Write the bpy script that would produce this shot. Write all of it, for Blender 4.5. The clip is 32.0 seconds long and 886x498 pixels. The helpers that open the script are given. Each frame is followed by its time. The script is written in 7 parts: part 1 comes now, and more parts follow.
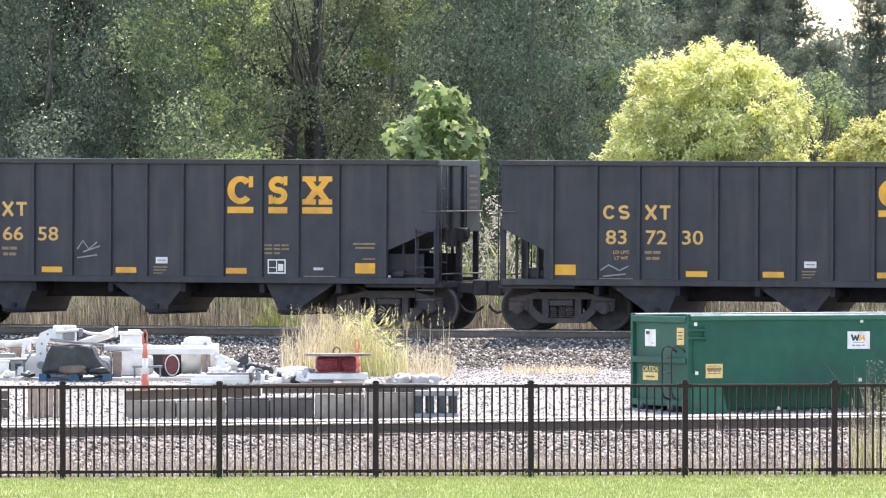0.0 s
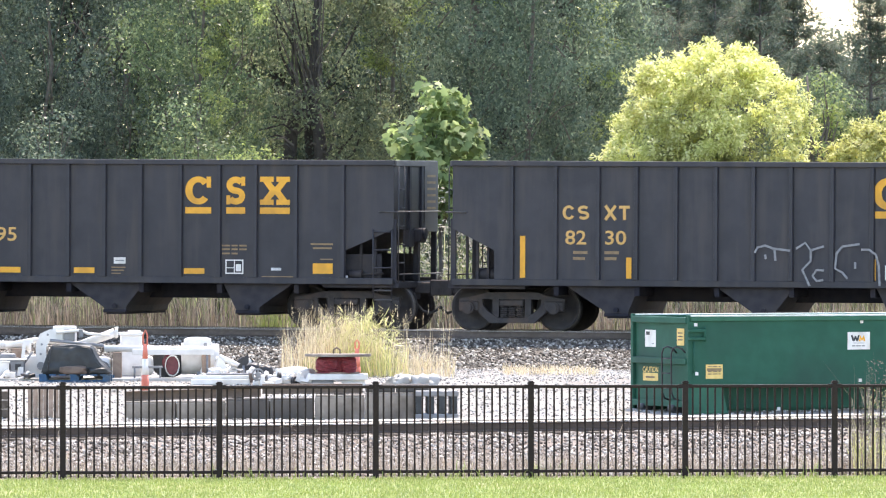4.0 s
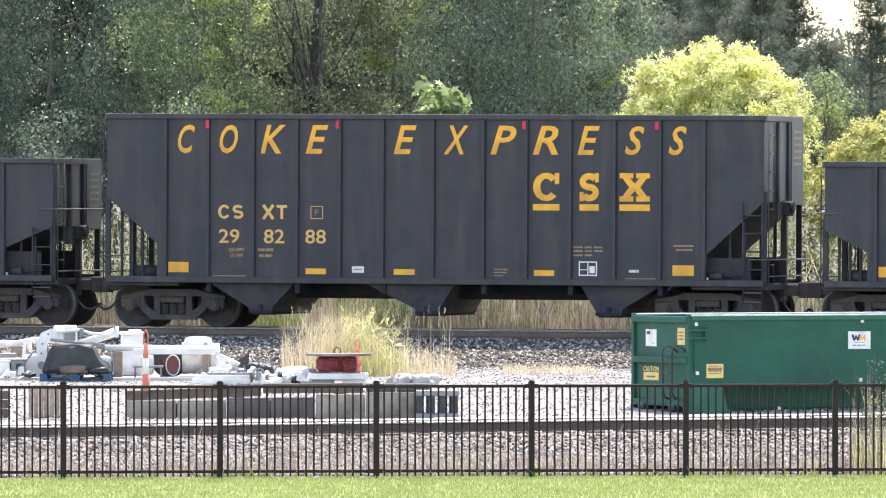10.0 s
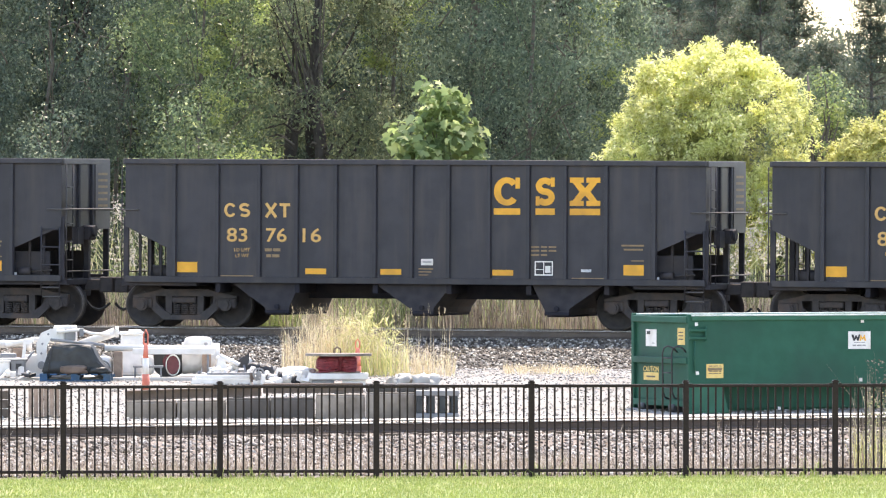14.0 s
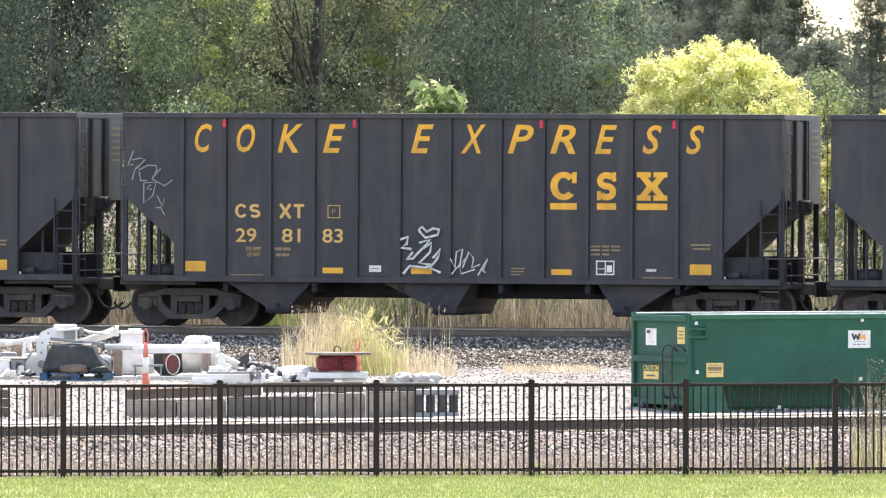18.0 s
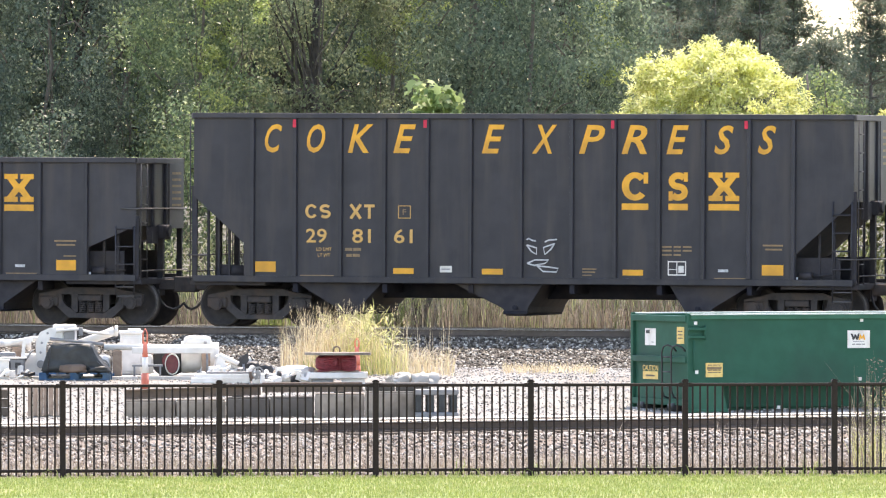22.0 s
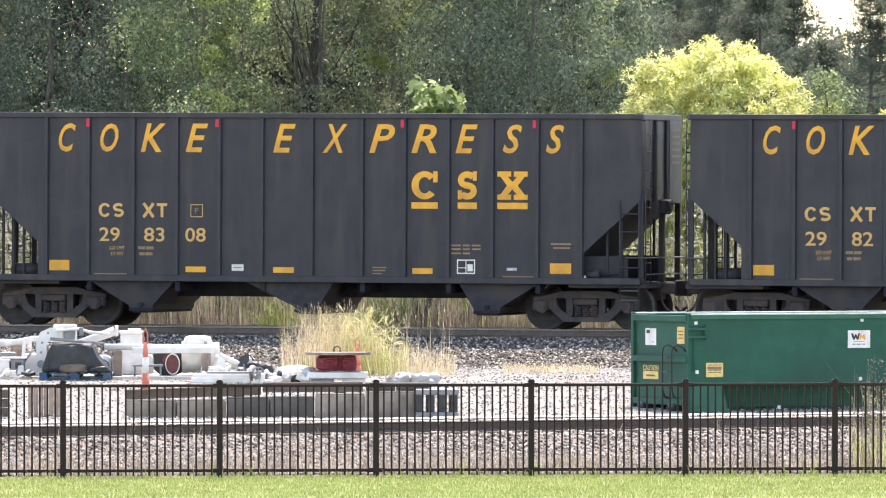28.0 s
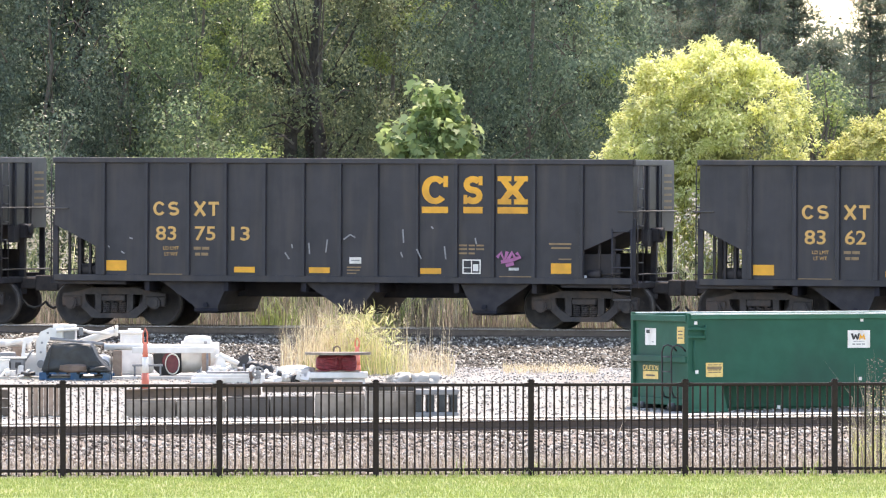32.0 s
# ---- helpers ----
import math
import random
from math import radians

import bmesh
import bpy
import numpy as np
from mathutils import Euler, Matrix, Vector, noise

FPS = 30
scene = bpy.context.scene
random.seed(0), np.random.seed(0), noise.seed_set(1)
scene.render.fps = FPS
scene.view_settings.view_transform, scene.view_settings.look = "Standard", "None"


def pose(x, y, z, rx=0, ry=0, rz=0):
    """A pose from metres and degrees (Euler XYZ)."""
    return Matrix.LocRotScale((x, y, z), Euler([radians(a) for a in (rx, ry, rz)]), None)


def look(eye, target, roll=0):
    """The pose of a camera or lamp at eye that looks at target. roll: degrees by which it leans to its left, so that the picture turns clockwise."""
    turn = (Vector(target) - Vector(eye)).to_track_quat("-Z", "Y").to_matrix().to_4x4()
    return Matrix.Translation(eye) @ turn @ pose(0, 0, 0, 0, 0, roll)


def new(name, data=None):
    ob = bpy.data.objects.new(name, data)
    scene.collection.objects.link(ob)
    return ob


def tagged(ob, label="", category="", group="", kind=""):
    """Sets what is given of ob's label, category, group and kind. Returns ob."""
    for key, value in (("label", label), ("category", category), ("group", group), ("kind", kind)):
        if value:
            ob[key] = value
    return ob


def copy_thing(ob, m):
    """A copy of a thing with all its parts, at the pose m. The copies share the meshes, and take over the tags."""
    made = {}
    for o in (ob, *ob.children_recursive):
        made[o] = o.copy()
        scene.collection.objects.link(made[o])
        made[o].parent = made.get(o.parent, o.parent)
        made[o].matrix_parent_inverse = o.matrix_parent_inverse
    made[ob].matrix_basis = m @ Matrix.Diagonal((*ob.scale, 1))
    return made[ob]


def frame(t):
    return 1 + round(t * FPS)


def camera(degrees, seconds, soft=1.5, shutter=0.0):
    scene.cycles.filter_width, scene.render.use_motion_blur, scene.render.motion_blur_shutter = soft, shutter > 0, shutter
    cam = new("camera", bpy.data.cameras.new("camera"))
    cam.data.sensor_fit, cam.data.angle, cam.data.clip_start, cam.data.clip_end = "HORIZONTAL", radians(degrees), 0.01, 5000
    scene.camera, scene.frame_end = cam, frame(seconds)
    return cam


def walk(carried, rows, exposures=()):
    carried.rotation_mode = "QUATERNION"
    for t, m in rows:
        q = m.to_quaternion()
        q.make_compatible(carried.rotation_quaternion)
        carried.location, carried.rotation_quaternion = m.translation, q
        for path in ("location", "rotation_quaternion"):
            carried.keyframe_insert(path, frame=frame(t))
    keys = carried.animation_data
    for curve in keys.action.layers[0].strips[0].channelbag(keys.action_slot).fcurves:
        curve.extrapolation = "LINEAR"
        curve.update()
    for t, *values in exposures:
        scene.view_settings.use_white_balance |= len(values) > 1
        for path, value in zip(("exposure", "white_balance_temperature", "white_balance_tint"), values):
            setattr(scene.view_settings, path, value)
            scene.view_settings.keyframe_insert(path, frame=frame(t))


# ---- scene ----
SECONDS = 32.0
FOCAL = 17600.0 / 1568.0            # focal length in picture widths
EYE_Z = 4.56
cam = camera(math.degrees(2 * math.atan(0.5 / FOCAL)), SECONDS, soft=1.15)


def aim(lift, turn=0.0):
    """Camera pose; lift and turn in thousandths of a degree."""
    return pose(0, 0, EYE_Z, 90 - 0.3614 + lift * 0.001, 0, turn * 0.001)


walk(cam, [
    (0.0, aim(-3.3, -4)), (1.0, aim(-3.0, -2)), (2.0, aim(0, -4)), (3.0, aim(0, -7)), (3.5, aim(0, -4)),
    (5.5, aim(0, -3)), (6.0, aim(0, 0)), (7.0, aim(0, 0)), (8.0, aim(0, 0)), (9.0, aim(-3.3, 0)), (11.0, aim(-3.0, 0)),
    (12.0, aim(-2.0, -3)), (13.0, aim(-3.3, -1)), (14.0, aim(-3.3, 0)), (14.5, aim(-4, 0)), (16.5, aim(-9.0, 0)),
    (19.0, aim(-9.0, -1)), (22.0, aim(-9.0, -4)), (25.0, aim(-9.5, -1)), (28.0, aim(-9.5, -2)),
    (30.0, aim(-10.5, -2)), (32.0, aim(-10.0, -3))],
    exposures=[(0.0, 1.86, 7200, 16), (2.0, 1.92, 7200, 15), (3.5, 1.92, 7200, 15), (8.0, 1.90, 7200, 15), (12.0, 1.92, 7400, 15.5), (17.0, 1.86, 7700, 16), (28.0, 1.86, 7650, 16), (32.0, 1.85, 7550, 16)])

# ---- light ----
SUN_WAY = Vector((0.10, 0.46, 0.95)).normalized()      # towards the sun: high behind the woods
world = bpy.data.worlds.new("sky")
scene.world = world
world.use_nodes = True
wn = world.node_tree
wn.nodes.clear()
sky = wn.nodes.new("ShaderNodeTexSky")
sky.sky_type, sky.sun_disc = "NISHITA", False
sky.sun_elevation = math.asin(SUN_WAY.z)
sky.sun_rotation = math.atan2(SUN_WAY.x, SUN_WAY.y)
sky.air_density, sky.dust_density, sky.ozone_density = 1.0, 0.7, 1.0
wbg = wn.nodes.new("ShaderNodeBackground")
wbg.inputs["Strength"].default_value = 0.15
wout = wn.nodes.new("ShaderNodeOutputWorld")
wn.links.new(sky.outputs[0], wbg.inputs[0])
wn.links.new(wbg.outputs[0], wout.inputs[0])
sun = new("sun", bpy.data.lights.new("sun", "SUN"))
sun.data.energy, sun.data.angle, sun.data.color = 2.3, radians(0.8), (1.0, 0.95, 0.87)
sun.matrix_world = look(tuple(SUN_WAY * 100), (0, 0, 0))


# ---- materials ----
def mat(name, c1, c2=None, scale=4.0, rough=0.6, metal=0.0, bump=0.0, bscale=40.0, c3=None, s3=0.7, spec=0.5, vary=0.0, streak=None):
    """Principled surface: fine grain between c1 and c2, broad stains towards c3, relief, and a change from piece to piece."""
    m = bpy.data.materials.new(name)
    m.use_nodes = True
    nt = m.node_tree
    N, K = nt.nodes, nt.links
    b = N["Principled BSDF"]
    b.inputs["Roughness"].default_value, b.inputs["Metallic"].default_value = rough, metal
    b.inputs["Specular IOR Level"].default_value = spec
    tc = N.new("ShaderNodeTexCoord")

    def tex(s, detail=4.0):
        n = N.new("ShaderNodeTexNoise")
        n.inputs["Scale"].default_value, n.inputs["Detail"].default_value = s, detail
        K.new(tc.outputs["Object"], n.inputs["Vector"])
        return n

    if streak:
        mp = N.new("ShaderNodeMapping")
        mp.inputs["Scale"].default_value = streak
        K.new(tc.outputs["Object"], mp.inputs["Vector"])

    def ramp(src, lo, hi):
        r = N.new("ShaderNodeMapRange")
        r.inputs["From Min"].default_value, r.inputs["From Max"].default_value = lo, hi
        K.new(src, r.inputs["Value"])
        return r.outputs[0]

    def blend(fac, a, c):
        x = N.new("ShaderNodeMix")
        x.data_type = "RGBA"
        K.new(fac, x.inputs["Factor"])
        for sock, v in ((x.inputs["A"], a), (x.inputs["B"], c)):
            if isinstance(v, tuple):
                sock.default_value = (*v, 1)
            else:
                K.new(v, sock)
        return x.outputs["Result"]

    col = blend(ramp(tex(scale).outputs[0], 0.35, 0.65), c1, c2 or c1)
    if c3:
        stain = tex(s3, 6.0)
        if streak:
            K.new(mp.outputs[0], stain.inputs["Vector"])
        col = blend(ramp(stain.outputs[0], 0.48, 0.72), col, c3)
    if vary:
        oi = N.new("ShaderNodeObjectInfo")
        hsv = N.new("ShaderNodeHueSaturation")
        K.new(ramp(oi.outputs["Random"], 0, 1), hsv.inputs["Fac"])
        hsv.inputs["Value"].default_value = 1.0 + vary
        K.new(col, hsv.inputs["Color"])
        col = hsv.outputs[0]
    K.new(col, b.inputs["Base Color"])
    if bump:
        bp = N.new("ShaderNodeBump")
        bp.inputs["Strength"].default_value, bp.inputs["Distance"].default_value = bump, 0.01
        K.new(tex(bscale, 5.0).outputs[0], bp.inputs["Height"])
        K.new(bp.outputs[0], b.inputs["Normal"])
    return m


def leaf_mat(name, dark, light, dry=None, dry_lit_share=0.0, through_share=0.35, rough=0.5, drift=0.15):
    """Leaves: each one its own tone, part of the light passing through."""
    m = bpy.data.materials.new(name)
    m.use_nodes = True
    nt = m.node_tree
    N, K = nt.nodes, nt.links
    b = N["Principled BSDF"]
    b.inputs["Roughness"].default_value = rough
    b.inputs["Specular IOR Level"].default_value = 0.35
    g = N.new("ShaderNodeNewGeometry")
    r = N.new("ShaderNodeValToRGB")
    e = r.color_ramp.elements
    e[0].color, e[1].color = (*dark, 1), (*light, 1)
    # last tone: dead blades among grasses, painted-in bright highlights on tree leaves
    if dry:
        e[1].position = 1.0 - dry_lit_share
        x = e.new(1.0)
        x.color = (*dry, 1)
    K.new(g.outputs["Random Per Island"], r.inputs[0])
    tc = N.new("ShaderNodeTexCoord")
    nz = N.new("ShaderNodeTexNoise")
    nz.inputs["Scale"].default_value, nz.inputs["Detail"].default_value = 0.9, 3.0
    K.new(tc.outputs["Object"], nz.inputs["Vector"])
    mr = N.new("ShaderNodeMapRange")
    mr.inputs["From Min"].default_value, mr.inputs["From Max"].default_value = 0.32, 0.68
    mr.inputs["To Min"].default_value, mr.inputs["To Max"].default_value = 1.0 - drift, 1.0 + drift
    K.new(nz.outputs[0], mr.inputs["Value"])
    hs = N.new("ShaderNodeHueSaturation")
    K.new(mr.outputs[0], hs.inputs["Value"])
    K.new(r.outputs[0], hs.inputs["Color"])
    K.new(hs.outputs[0], b.inputs["Base Color"])
    t = N.new("ShaderNodeBsdfTranslucent")
    K.new(hs.outputs[0], t.inputs["Color"])
    mx = N.new("ShaderNodeMixShader")
    mx.inputs[0].default_value = through_share
    K.new(b.outputs[0], mx.inputs[1])
    K.new(t.outputs[0], mx.inputs[2])
    K.new(mx.outputs[0], N["Material Output"].inputs[0])
    return m


def stone_mat(name, tones, rough=0.85):
    """Broken stone: each piece its own tone."""
    m = bpy.data.materials.new(name)
    m.use_nodes = True
    nt = m.node_tree
    N, K = nt.nodes, nt.links
    b = N["Principled BSDF"]
    b.inputs["Roughness"].default_value = rough
    g = N.new("ShaderNodeNewGeometry")
    r = N.new("ShaderNodeValToRGB")
    e = r.color_ramp.elements
    e[0].color, e[1].color = (*tones[0], 1), (*tones[-1], 1)
    for i, tone in enumerate(tones[1:-1]):
        x = e.new((i + 1) / (len(tones) - 1))
        x.color = (*tone, 1)
    K.new(g.outputs["Random Per Island"], r.inputs[0])
    K.new(r.outputs[0], b.inputs["Base Color"])
    return m


M_CAR = mat("car_paint", (0.0248, 0.0252, 0.0315), (0.0350, 0.0341, 0.0408), 2.2, 0.52, 0, 0.35, 4.0, (0.052, 0.045, 0.045), 0.8, 0.4, 0.22, (4.0, 4.0, 0.45))
M_CARDARK = mat("grimy_steel", (0.028, 0.0278, 0.035), (0.044, 0.0415, 0.048), 5.0, 0.7, 0, 0.3, 18.0, (0.060, 0.050, 0.046), 1.2, 0.3)
M_UNDER = mat("dark_underframe", (0.016, 0.017, 0.026), (0.026, 0.026, 0.036), 5.0, 0.8, 0, 0.3, 18.0, (0.038, 0.032, 0.033), 1.2, 0.25)
M_CARPALE = mat("end_paint", (0.072, 0.066, 0.064), (0.095, 0.087, 0.083), 3.0, 0.6, 0, 0.2, 9.0, (0.055, 0.05, 0.048), 0.9)
M_TRUCK = mat("brown_cast_steel", (0.040, 0.037, 0.041), (0.062, 0.055, 0.055), 9.0, 0.8, 0, 0.4, 26.0, (0.095, 0.068, 0.056), 3.0)
M_WHEEL = mat("wheel_steel", (0.026, 0.024, 0.027), (0.044, 0.038, 0.038), 8.0, 0.7, 0.1, 0.2, 30.0)
M_TREAD = mat("worn_tread", (0.16, 0.15, 0.145), (0.11, 0.105, 0.10), 12.0, 0.5, 0.4)
M_YELLOW = mat("yellow_paint", (0.86, 0.415, 0.04), (0.76, 0.36, 0.035), 6.0, 0.6, 0, 0, 1, (0.58, 0.28, 0.04), 1.6)
M_BUFF = mat("buff_paint", (0.70, 0.42, 0.14), (0.60, 0.35, 0.11), 7.0, 0.65)
M_FAINT = mat("faint_paint", (0.30, 0.205, 0.105), (0.22, 0.15, 0.085), 9.0, 0.7)
M_RED = mat("red_paint", (0.65, 0.02, 0.06), (0.55, 0.02, 0.05), 6.0, 0.6)
M_WHITE = mat("white_paint", (0.80, 0.775, 0.735), (0.70, 0.675, 0.635), 5.0, 0.5, 0, 0, 1, (0.54, 0.50, 0.44), 2.0)
M_CHALK = mat("spray_paint", (0.62, 0.63, 0.64), (0.40, 0.41, 0.42), 14.0, 0.7)
M_CHALKDIM = mat("faded_spray_paint", (0.16, 0.165, 0.17), (0.10, 0.10, 0.105), 14.0, 0.8)
M_CHALKMID = mat("thin_spray_paint", (0.30, 0.305, 0.31), (0.20, 0.20, 0.205), 14.0, 0.8)
M_PINK = mat("pink_spray_paint", (0.45, 0.16, 0.33), (0.35, 0.12, 0.26), 14.0, 0.7)
M_RUSTPATCH = mat("brown_primer", (0.16, 0.105, 0.085), (0.19, 0.12, 0.095), 2.0, 0.7, 0, 0.2, 9.0, (0.12, 0.08, 0.068), 1.3)
M_FENCE = mat("black_fence_paint", (0.020, 0.0130, 0.0135), (0.028, 0.0185, 0.018), 20.0, 0.42, 0, 0.1, 60.0, None, 1, 0.16)
M_LABEL = mat("pale_yellow_label", (0.80, 0.58, 0.20), (0.70, 0.48, 0.15), 9.0, 0.6)
M_GREEN = mat("green_bin_paint", (0.013, 0.082, 0.051), (0.017, 0.099, 0.063), 3.0, 0.6, 0, 0.3, 5.0, (0.018, 0.066, 0.046), 0.8, 0.25)
M_GREENLIGHT = mat("green_bin_paint_pale", (0.022, 0.105, 0.062), (0.03, 0.13, 0.08), 3.0, 0.6, 0, 0, 1, None, 1, 0.3)
M_BINTOP = mat("bin_rail_highlight", (0.66, 0.70, 0.67), (0.46, 0.54, 0.49), 5.0, 0.5)
M_RAIL = mat("rusty_rail", (0.075, 0.055, 0.045), (0.10, 0.07, 0.055), 12.0, 0.8, 0, 0.2, 40.0)
M_RAILMAIN = mat("used_rail", (0.115, 0.090, 0.078), (0.155, 0.122, 0.104), 12.0, 0.7, 0, 0.2, 40.0, (0.09, 0.068, 0.055), 1.5)
M_RAILTOP = mat("polished_rail", (0.62, 0.60, 0.58), (0.52, 0.50, 0.48), 20.0, 0.42, 0.6)
M_TIE = mat("weathered_sleeper", (0.085, 0.065, 0.05), (0.13, 0.105, 0.085), 8.0, 0.9, 0, 0.5, 30.0)
M_BARK = mat("grey_bark", (0.10, 0.085, 0.07), (0.16, 0.14, 0.12), 7.0, 0.95, 0, 0.8, 20.0)
M_BARKDARK = mat("dark_bark", (0.045, 0.038, 0.034), (0.08, 0.068, 0.06), 7.0, 0.95, 0, 0.8, 20.0)
M_CONCRETE = mat("weathered_concrete", (0.22, 0.185, 0.15), (0.32, 0.275, 0.23), 5.0, 0.9, 0, 0.6, 25.0, (0.12, 0.095, 0.075), 1.6)
M_CONCRETEDARK = mat("dark_concrete", (0.085, 0.075, 0.066), (0.135, 0.118, 0.104), 5.0, 0.9, 0, 0.3, 25.0, (0.06, 0.052, 0.046), 1.3)
M_SLAB = mat("pale_concrete", (0.42, 0.40, 0.37), (0.50, 0.48, 0.45), 4.0, 0.9, 0, 0.3, 20.0, (0.33, 0.31, 0.28), 0.8)
M_BEAM = mat("brown_steel_beam", (0.13, 0.095, 0.075), (0.18, 0.13, 0.10), 6.0, 0.8, 0, 0.2, 30.0)
M_WOOD = mat("brown_timber", (0.24, 0.17, 0.13), (0.32, 0.24, 0.185), 9.0, 0.9, 0, 0.4, 30.0, None, 1, 0.3, 0.3)
M_TARP = mat("dark_tarp", (0.030, 0.034, 0.035), (0.050, 0.055, 0.056), 4.0, 0.5, 0, 0.9, 9.0, (0.022, 0.024, 0.025), 2.5, 0.35)
M_BLUE = mat("blue_pallet_paint", (0.016, 0.075, 0.165), (0.024, 0.105, 0.22), 6.0, 0.6, 0, 0.2, 20.0, (0.05, 0.08, 0.10), 2.0)
M_ORANGE = mat("faded_orange_plastic", (0.62, 0.15, 0.09), (0.70, 0.22, 0.15), 6.0, 0.5)
M_SPOOLRED = mat("red_cable", (0.15, 0.016, 0.022), (0.24, 0.028, 0.035), 12.0, 0.5, 0, 0.5, 40.0)
M_LAMPRED = mat("red_lens", (0.11, 0.014, 0.026), (0.15, 0.02, 0.035), 12.0, 0.25)
M_BLACK = mat("black_paint", (0.022, 0.022, 0.024), (0.035, 0.035, 0.037), 8.0, 0.5)
M_GREY = mat("grey_metal", (0.20, 0.20, 0.205), (0.27, 0.27, 0.275), 6.0, 0.5, 0.3)
M_LAWN = mat("lawn_soil", (0.178, 0.222, 0.056), (0.252, 0.287, 0.088), 3.0, 0.9, 0, 0.6, 30.0, (0.305, 0.283, 0.12), 0.35)
M_BALLASTBED = mat("siding_ballast", (0.15, 0.12, 0.10), (0.27, 0.225, 0.19), 14.0, 0.95, 0, 1.0, 20.0, (0.14, 0.105, 0.075), 0.8)
M_YARD = mat("yard_gravel", (0.21, 0.195, 0.175), (0.34, 0.32, 0.295), 16.0, 0.95, 0, 0.8, 25.0, (0.20, 0.175, 0.15), 0.5)
M_BANK = mat("mainline_ballast", (0.052, 0.043, 0.036), (0.105, 0.090, 0.077), 14.0, 0.95, 0, 1.0, 20.0, (0.14, 0.12, 0.10), 0.7)
M_EARTH = mat("woodland_earth", (0.10, 0.085, 0.055), (0.15, 0.13, 0.08), 3.0, 0.95, 0, 0.5, 12.0, (0.08, 0.10, 0.03), 0.4)
M_STONES = stone_mat("pale_stones", [(0.075, 0.058, 0.046), (0.20, 0.165, 0.14), (0.38, 0.335, 0.295), (0.55, 0.51, 0.465)])
M_BANKSTONES = stone_mat("grey_stones", [(0.032, 0.025, 0.0185), (0.088, 0.072, 0.056), (0.22, 0.19, 0.156), (0.62, 0.57, 0.495)])
M_YARDSTONES = stone_mat("white_stones", [(0.12, 0.108, 0.095), (0.28, 0.262, 0.24), (0.44, 0.42, 0.395), (0.56, 0.545, 0.52)])
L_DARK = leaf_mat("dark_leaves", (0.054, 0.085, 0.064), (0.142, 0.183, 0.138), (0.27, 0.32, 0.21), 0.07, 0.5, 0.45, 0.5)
L_MID = leaf_mat("mid_leaves", (0.082, 0.131, 0.071), (0.232, 0.290, 0.154), (0.45, 0.51, 0.25), 0.10, 0.52, 0.42, 0.5)
L_OLIVE = leaf_mat("olive_leaves", (0.112, 0.142, 0.086), (0.275, 0.308, 0.178), (0.50, 0.50, 0.28), 0.12, 0.54, 0.42, 0.55)
L_GREY = leaf_mat("grey_green_leaves", (0.074, 0.114, 0.082), (0.205, 0.257, 0.176), (0.38, 0.43, 0.27), 0.07, 0.54, 0.45, 0.55)
L_YELLOW = leaf_mat("yellow_green_leaves", (0.46, 0.49, 0.16), (0.84, 0.84, 0.40), (0.92, 0.90, 0.60), 0.28, 0.56, 0.5, 0.18)
L_OCHRE = leaf_mat("ochre_green_leaves", (0.34, 0.355, 0.115), (0.66, 0.65, 0.26), (0.78, 0.72, 0.40), 0.2, 0.5, 0.5, 0.2)
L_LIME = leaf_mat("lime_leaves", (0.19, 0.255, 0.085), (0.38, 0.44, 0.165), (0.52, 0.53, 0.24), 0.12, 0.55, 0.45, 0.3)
# darker copy of the yellow-green leaves, with the crown's inner shade in its colour
L_YELLOWIN = leaf_mat("yellow_green_shaded_leaves", (0.24, 0.265, 0.11), (0.48, 0.50, 0.215), None, 0, 0.5, 0.5, 0.2)
L_SAPLING = leaf_mat("broad_leaves", (0.14, 0.205, 0.085), (0.33, 0.41, 0.165), (0.52, 0.58, 0.29), 0.25, 0.52, 0.55, 0.25)
L_PINE = leaf_mat("pine_needles", (0.085, 0.120, 0.092), (0.190, 0.230, 0.160), (0.25, 0.205, 0.15), 0.14, 0.5, 0.55, 0.35)
L_REED = leaf_mat("dry_reeds", (0.105, 0.084, 0.068), (0.48, 0.40, 0.325), (0.28, 0.24, 0.16), 0.2, 0.32, 0.6, 0.5)
L_DEAD = leaf_mat("dead_grass_blades", (0.25, 0.195, 0.15), (0.62, 0.53, 0.43), None, 0, 0.35, 0.6, 0.3)
L_STRAW = leaf_mat("straw_grass", (0.42, 0.315, 0.19), (0.86, 0.75, 0.53), (0.56, 0.55, 0.25), 0.12, 0.4, 0.5, 0.3)
L_SEDGE = leaf_mat("yellowing_reed_leaves", (0.34, 0.36, 0.14), (0.70, 0.66, 0.30), (0.82, 0.74, 0.46), 0.3, 0.45, 0.45, 0.3)
L_REEDGREEN = leaf_mat("green_reeds", (0.13, 0.17, 0.085), (0.46, 0.50, 0.25), (0.62, 0.58, 0.40), 0.22, 0.5, 0.5, 0.45)
L_PLUME = leaf_mat("reed_plumes", (0.44, 0.40, 0.33), (0.74, 0.69, 0.60), None, 0, 0.5)
L_LAWN = leaf_mat("grass_blades", (0.18, 0.245, 0.060), (0.378, 0.438, 0.142), (0.52, 0.485, 0.235), 0.16, 0.38)


# ---- building helpers ----
def part(name, bm, material, parent=None, label=""):
    """One mesh object from a bmesh (or a ready mesh), under a thing or part."""
    if isinstance(bm, bmesh.types.BMesh):
        me = bpy.data.meshes.new(name)
        bm.to_mesh(me)
        bm.free()
    else:
        me = bm
    if material and not me.materials:
        me.materials.append(material)
    ob = new(name, me)
    ob.parent = parent
    if label:
        ob["label"] = label
    return ob


